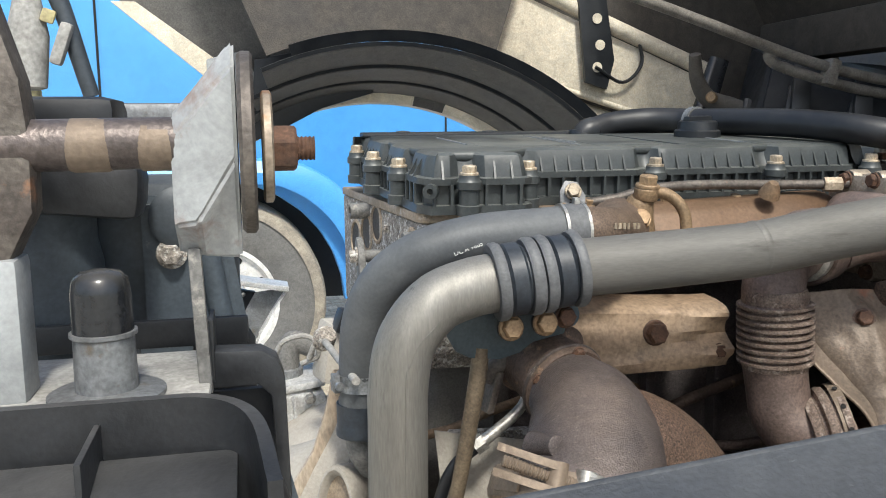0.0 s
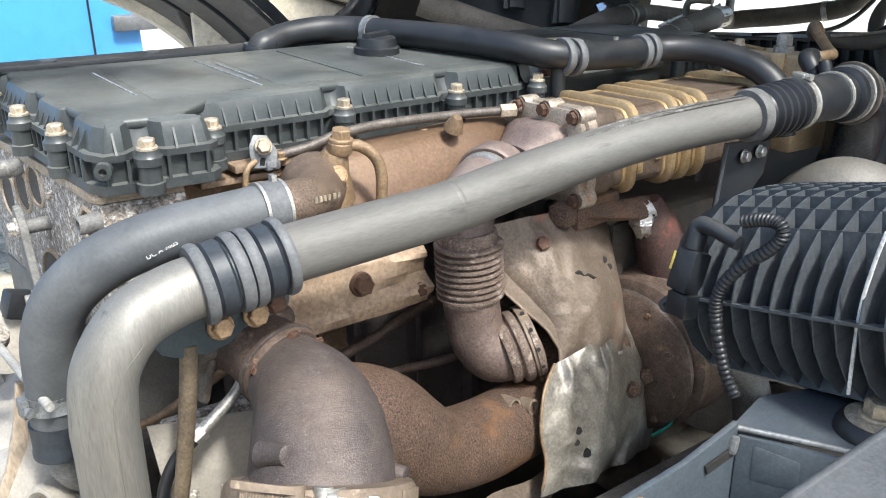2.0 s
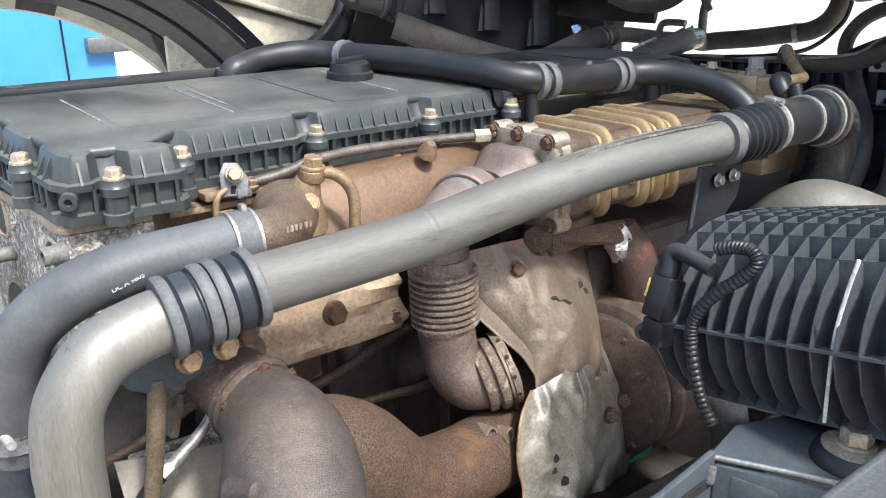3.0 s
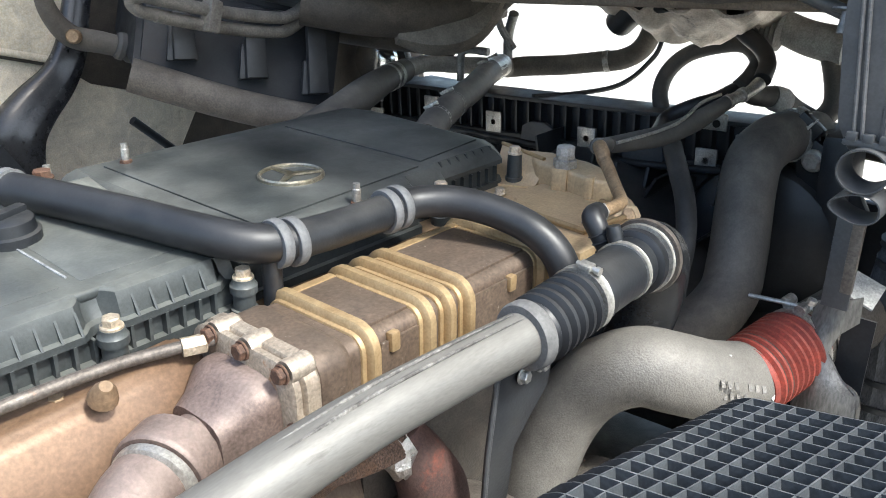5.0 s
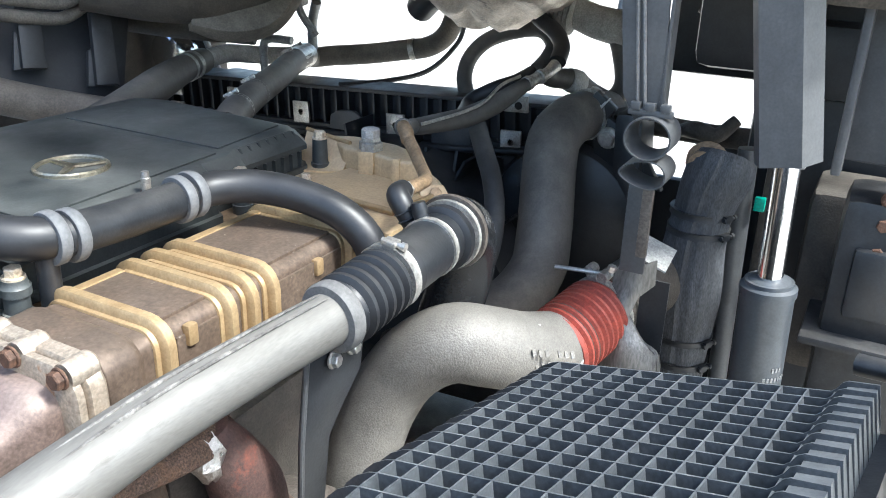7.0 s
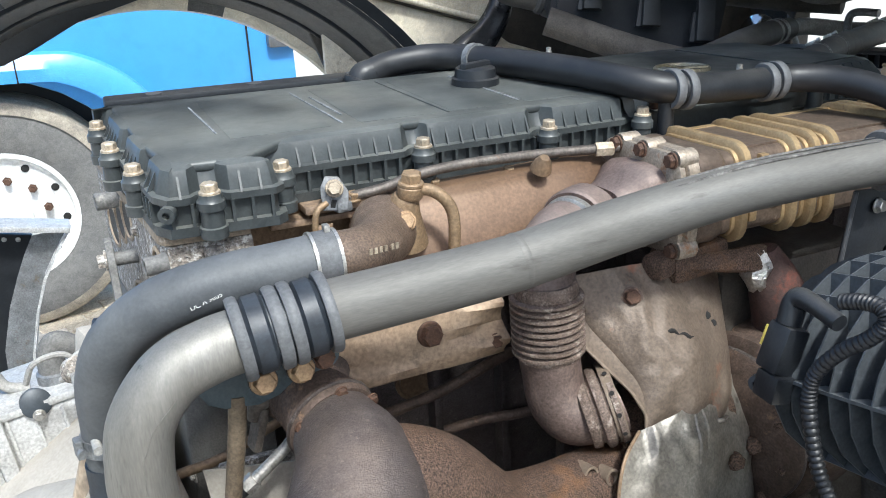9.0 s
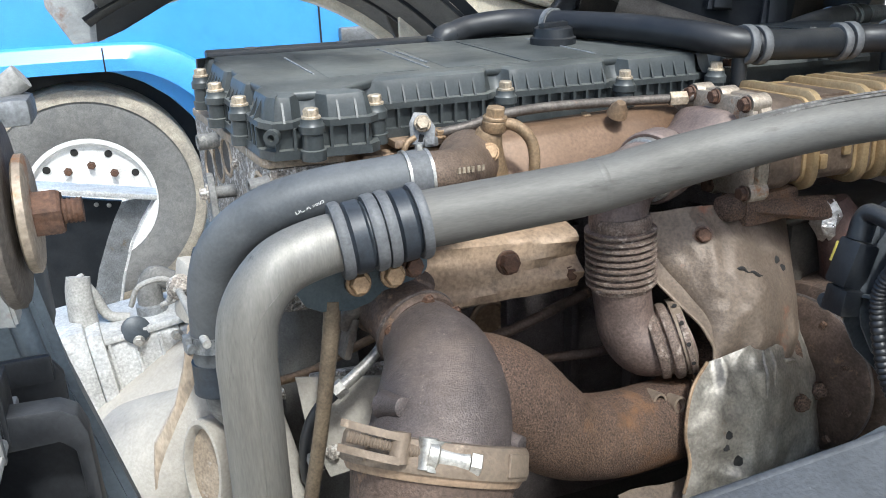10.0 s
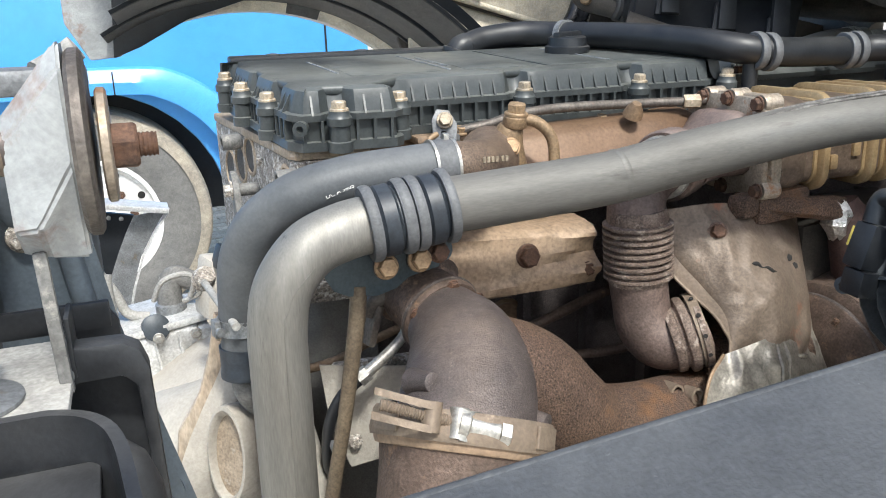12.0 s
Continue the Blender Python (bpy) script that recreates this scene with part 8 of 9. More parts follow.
    part("rubber_stop", lathe([(0, 0.0150), (0.020, 0.0148), (0.027, 0.0135), (0.0305, 0.010), (0.032, 0.002)], (-0.596, y - 0.012, 1.344), (0, 0, 1), 32), "gloss_rubber", st, "glossy black rubber stop")
    part("base_plate", box((-0.610, y + 0.005, 1.3065), (0.13, 0.13, 0.006), (0, 0, 0), 0.002), "dirt_white", t, "dusty white base plate")
    part("rear_rib", box((-0.60, y + 0.082, 1.318), (0.15, 0.006, 0.018), (0, 0, 0), 0.002), "guard_plastic", t)
    # spring and cross head behind
    part("spring_tube", lathe([(0, 0.034), (0.10, 0.034), (0.115, 0.031), (0.16, 0.031)], (-0.650, -0.44, 1.26), (0, 0, 1), 32), "frame_paint", t)
    part("spring_body", box((-0.596, -0.38, 1.352), (0.13, 0.07, 0.12), (0, 0, 0), 0.02), "cyl_grey", t)
    part("spring_boss", lathe([(0, 0.020), (0.008, 0.022), (0.012, 0.016)], (-0.568, -0.415, 1.385), (0.1, -1, 0), 20), "cyl_grey", t)
    part("crosshead", box((-0.640, -0.45, 1.448), (0.085, 0.06, 0.034), (0, 0, 0), 0.008), "rubber", t)
    part("under_arm", box((-0.620, -0.46, 1.410), (0.07, 0.05, 0.035), (0, 6, 0), 0.010), "guard_plastic", t)
    return t


def height_valve():
    t = thing("levelling_valve", (-0.68, -0.30, 1.44), "dirty pale levelling valve with a yellow strap", "valve")
    part("stem", lathe([(0, 0.008), (0.03, 0.008), (0.032, 0.013), (0.07, 0.015), (0.09, 0.011), (0.11, 0.007)], (-0.680, -0.33, 1.445), (0.05, 0, 1), 16), "dirt_white", t)
    part("arm", tube([(-0.680, -0.33, 1.54), (-0.668, -0.33, 1.555), (-0.655, -0.33, 1.545), (-0.635, -0.33, 1.47)], [0.007, 0.008, 0.007, 0.006], 12, 6), "cyl_grey", t)
    part("clip", box((-0.652, -0.338, 1.508), (0.009, 0.012, 0.032), (0, 20, 0), 0.003), "dirt_white", t)
    part("strap", lathe([(0, 0.009), (0.004, 0.009)], (-0.679, -0.33, 1.470), (0, 0, 1), 14), "dull_yellow", t)
    part("strap", box((-0.660, -0.338, 1.528), (0.010, 0.004, 0.010), (0, 20, 0), 0.002), "dull_yellow", t)
    part("foot", box((-0.60, -0.31, 1.455), (0.15, 0.05, 0.02), (0, 0, 0), 0.005), "galv", t)
    part("pipe_stub", tube([(-0.56, -0.31, 1.46), (-0.545, -0.30, 1.468), (-0.53, -0.30, 1.478)], 0.010, 12, 5), "dirt_white", t)
    return t


def mount_shell():
    """Black plastic guards round the foot of the mount."""
    t = thing("mount_guard", (-0.57, -0.55, 1.15), "black plastic guard with rounded walls at the cab mount", "guard")
    plan = spline([(-0.76, -0.640), (-0.66, -0.640), (-0.570, -0.640), (-0.548, -0.641), (-0.532, -0.648), (-0.523, -0.664), (-0.518, -0.70)], 5)
    part("front_wall", sheet([[(x, q, z0) for z0 in (1.05, 1.18, 1.30, 1.3265 - 0.30 * max(0, -0.641 - q))] for x, q in plan], 0.006), "guard_plastic", t)
    part("rib", box((-0.590, -0.66, 1.272), (0.003, 0.05, 0.09), (0, 0, 0), 0.001), "guard_plastic", t)
    part("ledge", box((-0.66, -0.672, 1.296), (0.26, 0.055, 0.004), (10, 0, 0), 0.0015), "guard_plastic", t)
    part("bulge", lathe([(0, 0.02), (0.02, 0.045), (0.05, 0.055), (0.09, 0.05), (0.13, 0.03)], (-0.66, -0.66, 1.235), (1, 0.02, 0), 24), "guard_plastic", t)
    bl = lathe([(-0.16, 0.018), (-0.12, 0.022), (-0.105, 0.017), (-0.085, 0.024), (-0.065, 0.018), (-0.045, 0.023), (-0.02, 0.024), (0.0, 0.020), (0.010, 0.012), (0.013, 0.005)], (-0.532, -0.575, 1.262), (-0.12, 0.05, 1), 30)
    part("dust_bellows", bl, "guard_plastic", t, "dusty grey rubber bellows")
    arch = [(-0.548, 1.300), (-0.548, 1.3215), (-0.518, 1.3205), (-0.509, 1.315), (-0.505, 1.303), (-0.504, 1.25), (-0.501, 1.12), (-0.508, 1.12), (-0.5115, 1.25), (-0.513, 1.293), (-0.520, 1.3005)]
    part("arch_wall", slab(arch, 0.528, 0.546, Matrix(((1, 0, 0, 0), (0, 0, -1, 0), (0, 1, 0, 0), (0, 0, 0, 1))), 0.002), "guard_plastic", t)
    part("back_wall", box((-0.545, -0.515, 1.19), (0.07, 0.006, 0.20), (0, 0, 0), 0.002), "guard_plastic", t)
    part("tab", slab([(-0.565, 1.29), (-0.525, 1.29), (-0.525, 1.325), (-0.533, 1.338), (-0.555, 1.338), (-0.565, 1.325)], 0, 0.006, Matrix(((1, 0, 0, 0.004), (0, 0, 1, -0.47), (0, 1, 0, -0.016), (0, 0, 0, 1))), 0.002), "guard_plastic", t)
    # painted frame leg leaning behind the guard
    f = thing("frame_leg", (-0.55, -0.40, 0.5), "grey-blue painted steel frame leg beside the gearbox", "frame part")
    bm = bmesh.new()
    rows = []
    for z, x0, x1 in ((0.5, -0.64, -0.36), (0.9, -0.62, -0.43), (1.15, -0.60, -0.489), (1.28, -0.60, -0.521), (1.40, -0.60, -0.540)):
        rows.append([bm.verts.new(p) for p in ((x0, -0.42, z), (x1, -0.42, z), (x1 - 0.01, -0.36, z), (x0, -0.36, z))])
    for a, b in zip(rows, rows[1:]):
        for k in range(4):
            bm.faces.new((a[k], a[(k + 1) % 4], b[(k + 1) % 4], b[k]))
    bm.faces.new(rows[0][::-1])
    bm.faces.new(rows[-1])
    bmesh.ops.recalc_face_normals(bm, faces=bm.faces)
    bmesh.ops.bevel(bm, geom=bm.edges[:], offset=0.006, segments=2, affect="EDGES")
    part("leg", bm, "frame_paint", f)
    part("stiffener", tube([(-0.553, -0.425, 1.38), (-0.538, -0.425, 1.28), (-0.515, -0.425, 1.15), (-0.46, -0.425, 0.9)], 0.008, 10, 5), "frame_paint", f)
    for x, z in ((-0.575, 1.36), (-0.57, 1.25)):
        bolt(f, (x, -0.422, z), (0, -1, 0), GRIT_BOLT, 1.0)
    return t


def near_guard():
    t = thing("mudguard_edge", (0.0, -0.95, 1.0), "speckled dark grey rubber-plastic mudguard edge", "mudguard")
    grid = []
    for u in range(17):
        a = V(-0.106, -0.784, 1.355) + V(0.993, -0.0546, 0.1085) * (-0.42 + u / 16 * 1.15)
        row = []
        for v in range(9):
            w = v / 8
            row.append((a.x + 0.10 * w, a.y - 0.16 * w, a.z - 0.05 * w * w + 0.004 * math.exp(-w * 9)))
        grid.append(row)
    part("edge_sheet", sheet(grid, 0.006), "speckle", t)
    part("rolled_lip", tube([V(*r[0]) + V(0, 0.001, -0.003) for r in grid], 0.0035, 10, 2), "speckle", t)
    return t


def gearbox():
    t = thing("gearbox", (-0.9, 0.2, 0.5), "dust-caked cast gearbox bell housing behind the engine", "gearbox")
    bm = lathe([(0, 0.37), (0.03, 0.37), (0.034, 0.345), (0.10, 0.315), (0.17, 0.27), (0.25, 0.22), (0.5, 0.19)], (-0.35, 0.19, 0.70), (-1, 0, 0), 48)
    part("bell_housing", bm, "dirty_alu", t)
    for a in range(0, 360, 30):
        p = V(-0.385, 0.19 + 0.357 * math.cos(radians(a)), 0.70 + 0.357 * math.sin(radians(a)))
        bolt(t, p, (-1, 0, 0), SMALL_BOLT, 1.3)
    # webs that sweep from flange to body
    for y, z in ((-0.01, 0.97), (0.07, 1.03), (-0.06, 0.88)):
        part("web", tube([(-0.36, y, z), (-0.42, y + 0.03, z - 0.06), (-0.50, y + 0.05, z - 0.11), (-0.60, y + 0.06, z - 0.14)], [0.014, 0.013, 0.014, 0.02], 12, 6), "dirty_alu", t)
    wa = V(-0.75, -0.62, 0.20)
    for nm, pr, mt, cap in (("window_rim", [(-0.12, 0.064), (-0.02, 0.058), (0.0, 0.055), (0.002, 0.050), (-0.004, 0.046), (-0.05, 0.044)], "dirty_alu", False), ("window_floor", [(-0.020, 0.046), (-0.018, 0.046)], "dusty_tan", True)):
        bm = lathe(pr, (0, 0, 0), wa, 40, caps=(cap, cap))
        for v in bm.verts:
            v.co = (-0.443 + v.co.x * 0.55, -0.112 + v.co.y * 0.55, 1.000 + v.co.z * 1.15)
        part(nm, bm, mt, t)
    # cast shoulder that sweeps from the block down to the bell, with a triangular rib
    part("shoulder", tube([(-0.385, -0.045, 1.150), (-0.398, -0.050, 1.10), (-0.412, -0.045, 1.05), (-0.438, -0.02, 1.00), (-0.485, 0.02, 0.94)], [0.022, 0.029, 0.042, 0.066, 0.10], 28, 6), "dirty_alu", t)
    part("web_plate", slab([(-0.434, 1.158), (-0.446, 1.108), (-0.462, 1.062), (-0.492, 1.020), (-0.50, 0.96), (-0.42, 0.98), (-0.408, 1.06), (-0.410, 1.155)], -0.005, 0.005, Matrix(((1, 0, 0, 0), (0.25, 0, -1, 0.058), (0, 1, 0, 0), (0, 0, 0, 1))), 0.003, segs=2), "rust_streak", t, "dusty casting web with rust streaks")
    part("side_cheek", tube([(-0.372, -0.085, 1.09), (-0.362, -0.095, 1.00), (-0.355, -0.105, 0.90), (-0.35, -0.11, 0.78)], [0.020, 0.030, 0.040, 0.046], 22, 5), "dirty_alu", t)
    part("rib", slab([(0, 0), (0.050, -0.095), (0.030, -0.130), (-0.006, -0.02)], -0.004, 0.004, frame_to((-0.425, -0.035, 1.150), (-0.8, -0.5, 0.2), (0.3, -0.9, 0)), 0.003), "grit", t)
    part("main_case", box((-0.95, 0.19, 0.68), (0.8, 0.36, 0.36), (0, 0, 0), 0.05), "dirty_alu", t)
    r = thing("retarder", (-0.52, 0.32, 0.85), "pale silver cast oil cooler housing on the gearbox", "gearbox part")
    tilt = (0, -6, 6)
    part("housing", box((-0.495, 0.33, 0.955), (0.115, 0.17, 0.17), tilt, 0.016, segs=3), "silver_alu", r)
    part("step", box((-0.560, 0.32, 0.962), (0.022, 0.19, 0.185), tilt, 0.006), "silver_alu", r)
    part("step", box((-0.432, 0.33, 0.962), (0.018, 0.19, 0.15), tilt, 0.006), "silver_alu", r)
    part("end_block", box((-0.592, 0.30, 0.985), (0.042, 0.14, 0.15), tilt, 0.010), "silver_alu", r)
    for i in range(3):
        part("rib", box((-0.535 + i * 0.036, 0.243, 0.955), (0.005, 0.010, 0.155), tilt, 0.002), "silver_alu", r)
    part("top_ledge", box((-0.50, 0.30, 1.042), (0.15, 0.12, 0.012), tilt, 0.004), "silver_alu", r)
    for x in (-0.555, -0.50, -0.445):
        bolt(r, (x, 0.236, 1.03), (0, -1, 0), SMALL_BOLT, 0.9)
    part("cap", lathe([(0, 0.020), (0.018, 0.021), (0.022, 0.015)], (-0.505, 0.26, 1.040), (0.2, -1, 0.3), 22), "cyl_grey", r)
    part("union", lathe([(0, 0.016), (0.04, 0.016), (0.04, 0.020), (0.06, 0.020)], (-0.61, 0.27, 0.94), (-1, -0.1, 0), 6), "galv", r)
    part("port", tube([(-0.475, 0.30, 1.04), (-0.475, 0.30, 1.085), (-0.465, 0.30, 1.105), (-0.44, 0.30, 1.095), (-0.40, 0.30, 1.07)], [0.020, 0.019, 0.018, 0.016, 0.016], 16, 6), "dirt_grey", r, "grey bent oil port")
    part("port_collar", lathe([(0, 0.024), (0.018, 0.024), (0.020, 0.021)], (-0.475, 0.30, 1.045), (0, 0, 1), 18), "galv", r)
    part("port", tube([(-0.575, 0.29, 1.05), (-0.575, 0.29, 1.10), (-0.572, 0.295, 1.125)], [0.021, 0.019, 0.017], 16, 5), "dirt_white", r)
    part("yellow_pipe", tube([(-0.572, 0.295, 1.125), (-0.555, 0.30, 1.09), (-0.54, 0.30, 1.055), (-0.51, 0.30, 1.045)], 0.008, 12, 6), "dirt_white", r)
    s = thing("shift_linkage", (-0.40, 0.05, 1.0), "dusty shift linkage rod and wire clips on the gearbox", "linkage")
    part("rod", tube([(-0.437, 0.040, 1.172), (-0.420, -0.165, 1.178)], 0.0046, 12, smooth=False), "dirt_white", s)
    part("ball_joint", lathe([(0, 0.012), (0.012, 0.016), (0.024, 0.012)], (-0.440, 0.052, 1.164), (0.3, -0.5, 0.6), 16), "grit", s)
    part("wing_screw", box((-0.428, -0.115, 1.178), (0.004, 0.012, 0.022), (20, 30, 0), 0.002), "dirty_alu", s)
    part("screw", lathe([(0, 0.0075), (0.012, 0.0085), (0.016, 0.006)], (-0.436, -0.118, 1.155), (0.8, -0.5, 0.1), 14), "flange_metal", s)
    for k in range(3):
        part("wire_loop", tube([(-0.50 + k * 0.05, 0.16, 1.115), (-0.485 + k * 0.05, 0.15, 1.145), (-0.45 + k * 0.05, 0.15, 1.15), (-0.435 + k * 0.05, 0.16, 1.12), (-0.46 + k * 0.05, 0.17, 1.105)], 0.004, 8, 6), "dirt_white", s)
    part("valve_block", box((-0.40, 0.17, 1.12), (0.07, 0.06, 0.09), (0, 10, 15), 0.012), "dirty_alu", s)
    part("black_plug", box((-0.395, 0.14, 1.17), (0.035, 0.03, 0.035), (0, 20, 10), 0.006), "rubber", s)
    part("bracket", box((-0.36, 0.10, 1.10), (0.02, 0.10, 0.16), (0, 0, 5), 0.006), "grit", s)
    return t


cab_mount()
height_valve()
mount_shell()
near_guard()
gearbox()


# ---------------------------------------------------------------- tilted cab: far wheel arch, panels, underside
def far_arch():
    t = thing("wheel_arch", (-0.2, 1.0, 1.2), "grey-black cab wheel arch liner with a cream lip", "mudguard")
    C, R = V(-0.175, 0, 0.877), 0.634

    def arc(r, a0, a1, y, n=30):
        return [(C.x + r * math.cos(radians(a0 + (a1 - a0) * i / n)), y, C.z + r * math.sin(radians(a0 + (a1 - a0) * i / n))) for i in range(n + 1)]
    # cream outer lip, then the stepped liner that opens towards the engine
    part("lip", sheet([arc(R, 12, 120, 1.37), arc(R + 0.004, 12, 120, 1.345), arc(R + 0.030, 12, 120, 1.335)], 0.004), "cream", t, "cream painted arch lip")
    part("lip_stain", sheet([arc(R + 0.001, 72, 80, 1.343), arc(R + 0.029, 72, 80, 1.333)], 0.003), "liner", t)
    steps = [(0.030, 1.334, 0.052, 1.25), (0.060, 1.246, 0.085, 1.15), (0.095, 1.146, 0.130, 1.04)]
    for i, (ra, ya, rb, yb) in enumerate(steps):
        part("liner_band", sheet([arc(R + ra, 8, 122 - 4 * i, ya), arc(R + ra * 0.6 + rb * 0.4 - 0.003, 8, 122 - 4 * i, ya * 0.6 + yb * 0.4), arc(R + rb, 8, 122 - 4 * i, yb)], 0.004), "liner", t)
        part("groove", sheet([arc(R + rb, 8, 122 - 4 * i, yb), arc(R + rb + 0.009, 8, 122 - 4 * i, yb - 0.003)], 0.004), "black_plastic", t, "dark moulded groove")
    part("liner_rim", sheet([arc(R + 0.139, 8, 108, 1.036), arc(R + 0.165, 8, 108, 1.02), arc(R + 0.168, 8, 108, 1.05)], 0.005), "black_plastic", t, "black turned liner edge")
    part("upper_liner", sheet([arc(R + 0.16, 70, 112, 1.06), arc(R + 0.42, 70, 112, 1.10), arc(R + 0.80, 70, 112, 1.16)], 0.004), "dark_under", t)
    m = Matrix(((1.234, 0, 0, 0.117), (0, 0, 1, 1.30), (0, 1.234, 0, -0.351), (0, 0, 0, 1)))
    part("end_piece", slab([(-0.56, 1.42), (-0.50, 1.425), (-0.46, 1.47), (-0.52, 1.62), (-0.60, 1.60), (-0.60, 1.495)], 0, 0.03, m, 0.004), "grey_paint", t, "pale grey end piece")
    # black slab stands in for the shaded interior beside the end piece
    part("end_shade", slab([(-0.515, 1.422), (-0.46, 1.443), (-0.36, 1.495), (-0.24, 1.53), (-0.30, 1.64), (-0.50, 1.60)], -0.004, 0.012, m, 0.004), "black_plastic", t)
    part("cream_edge", slab([(-0.60, 1.56), (-0.57, 1.535), (-0.46, 1.49), (-0.47, 1.52), (-0.74, 1.72), (-0.79, 1.72)], 0.034, 0.06, m, 0.003), "cream", t, "cream painted edge strip")
    part("side_skin", slab([(-0.60, 1.57), (-0.46, 1.52), (-0.30, 1.60), (-0.30, 2.2), (-1.0, 2.2), (-0.78, 1.73)], 0.062, 0.08, m, 0.003), "liner", t)
    return t


def far_panels():
    t = thing("cab_side_panel", (0.6, 1.22, 1.0), "cream painted inner cab side panel, stained and folded", "panel")
    m = Matrix(((1, 0, 0, 0), (0, 0, 1, 1.22), (0, 1, 0, 0), (0, 0, 0, 1)))
    part("panel", slab([(0.25, 1.0), (0.95, 0.95), (1.02, 1.158), (1.089, 1.268), (0.802, 1.359), (0.728, 1.415), (0.423, 1.508), (0.25, 1.56)], 0, 0.02, m, 0.004), "cream", t)
    part("panel_upper", slab([(0.25, 1.575), (0.423, 1.520), (0.745, 1.424), (0.767, 1.57), (0.60, 1.64), (0.447, 1.70), (0.05, 1.86), (0.05, 1.64)], -0.025, -0.005, m, 0.006), "cream", t)
    part("fold", tube([(0.25, 1.20, 1.570), (0.423, 1.20, 1.516), (0.748, 1.20, 1.419)], 0.009, 12, smooth=False), "cream", t)
    # dark tube painted in for the shadow under the fold
    part("fold_shade", tube([(0.25, 1.208, 1.557), (0.423, 1.208, 1.503), (0.745, 1.208, 1.407)], 0.004, 8, smooth=False), "dark_under", t)
    part("upper_rail", tube([(0.05, 1.19, 1.90), (0.447, 1.19, 1.725), (0.77, 1.19, 1.595)], 0.022, 14, smooth=False), "cream", t)
    part("dark_backing", slab([(0.40, 0.95), (1.95, 0.85), (1.95, 1.36), (1.30, 1.50), (1.10, 2.1), (0.05, 2.3), (0.05, 1.9)], 0.03, 0.05, m, 0.004), "dark_under", t)
    b = thing("pillar_bracket", (0.42, 1.15, 1.5), "black perforated steel bracket on the cab side", "bracket")
    part("bracket", slab([(0.385, 1.56), (0.45, 1.54), (0.47, 1.62), (0.44, 1.80), (0.36, 1.80)], -0.06, -0.045, m, 0.003), "black_plastic", b)
    for x, z in ((0.418, 1.60), (0.425, 1.66), (0.415, 1.73)):
        part("hole", lathe([(0, 0.014), (0.002, 0.014)], (x, 1.158, z), (0, -1, 0), 16), "cream", b)
    part("curved_post", tube([(0.775, 1.14, 1.62), (0.745, 1.13, 1.54), (0.715, 1.12, 1.46), (0.675, 1.12, 1.40), (0.610, 1.12, 1.345), (0.565, 1.12, 1.29), (0.55, 1.12, 1.20)], [0.026, 0.028, 0.032, 0.038, 0.048, 0.056, 0.056], 20, 6, shape=lambda q: 1 + 0.16 * math.sin(3 * q)), "gloss_rubber", b)
    part("strut", tube([(0.80, 1.05, 1.30), (0.95, 1.05, 1.16), (1.0, 1.05, 1.10)], 0.010, 10, smooth=False), "black_plastic", b)
    part("cable", tube([(0.41, 1.15, 1.60), (0.50, 1.17, 1.56), (0.56, 1.18, 1.61), (0.55, 1.18, 1.68)], 0.005, 8, 6), "rubber", b)
    return t


def heater_box():
    t = thing("heater_box", (1.05, 0.86, 1.25), "dark grey plastic intake box with upright webs under the cab", "box")
    # sloping case under the floor
    bm = bmesh.new()
    a = [(0.70, 0.84, 1.440), (1.03, 0.63, 1.315), (1.15, 0.71, 1.52), (0.80, 0.93, 1.62)]
    off = V(0.10, 0.24, 0.05)
    rows = [[bm.verts.new(p) for p in a], [bm.verts.new(V(*p) + off) for p in a]]
    for k in range(4):
        bm.faces.new((rows[0][k], rows[0][(k + 1) % 4], rows[1][(k + 1) % 4], rows[1][k]))
    bm.faces.new(rows[0][::-1])
    bm.faces.new(rows[1])
    bmesh.ops.recalc_face_normals(bm, faces=bm.faces)
    bmesh.ops.bevel(bm, geom=bm.edges[:], offset=0.012, segments=2, affect="EDGES")
    part("case", bm, "black_plastic", t)
    p0, p1 = V(0.69, 0.83, 1.447), V(1.03, 0.615, 1.32)
    part("pipe_edge", tube([p0, p0.lerp(p1, 0.5) + V(0, -0.01, -0.01), p1], 0.034, 18, 4), "brown_edge", t, "brown dusty lower edge")
    for s in (0.21, 0.55, 0.86):
        q = p0.lerp(p1, s) + V(0.02, -0.008, 0.050)
        part("web", slab([(-0.022, 0), (0.022, 0), (0.028, 0.14), (-0.012, 0.14)], -0.008, 0.008, frame_to(q, (-0.3, -1, 0.3), (0.86, -0.5, 0)), 0.003), "guard_plastic", t)
        part("web_foot", slab([(-0.034, 0), (0.030, 0), (0.024, 0.07), (-0.022, 0.07)], -0.018, -0.006, frame_to(q, (-0.3, -1, 0.3), (0.86, -0.5, 0)), 0.003), "guard_plastic", t)
    return t


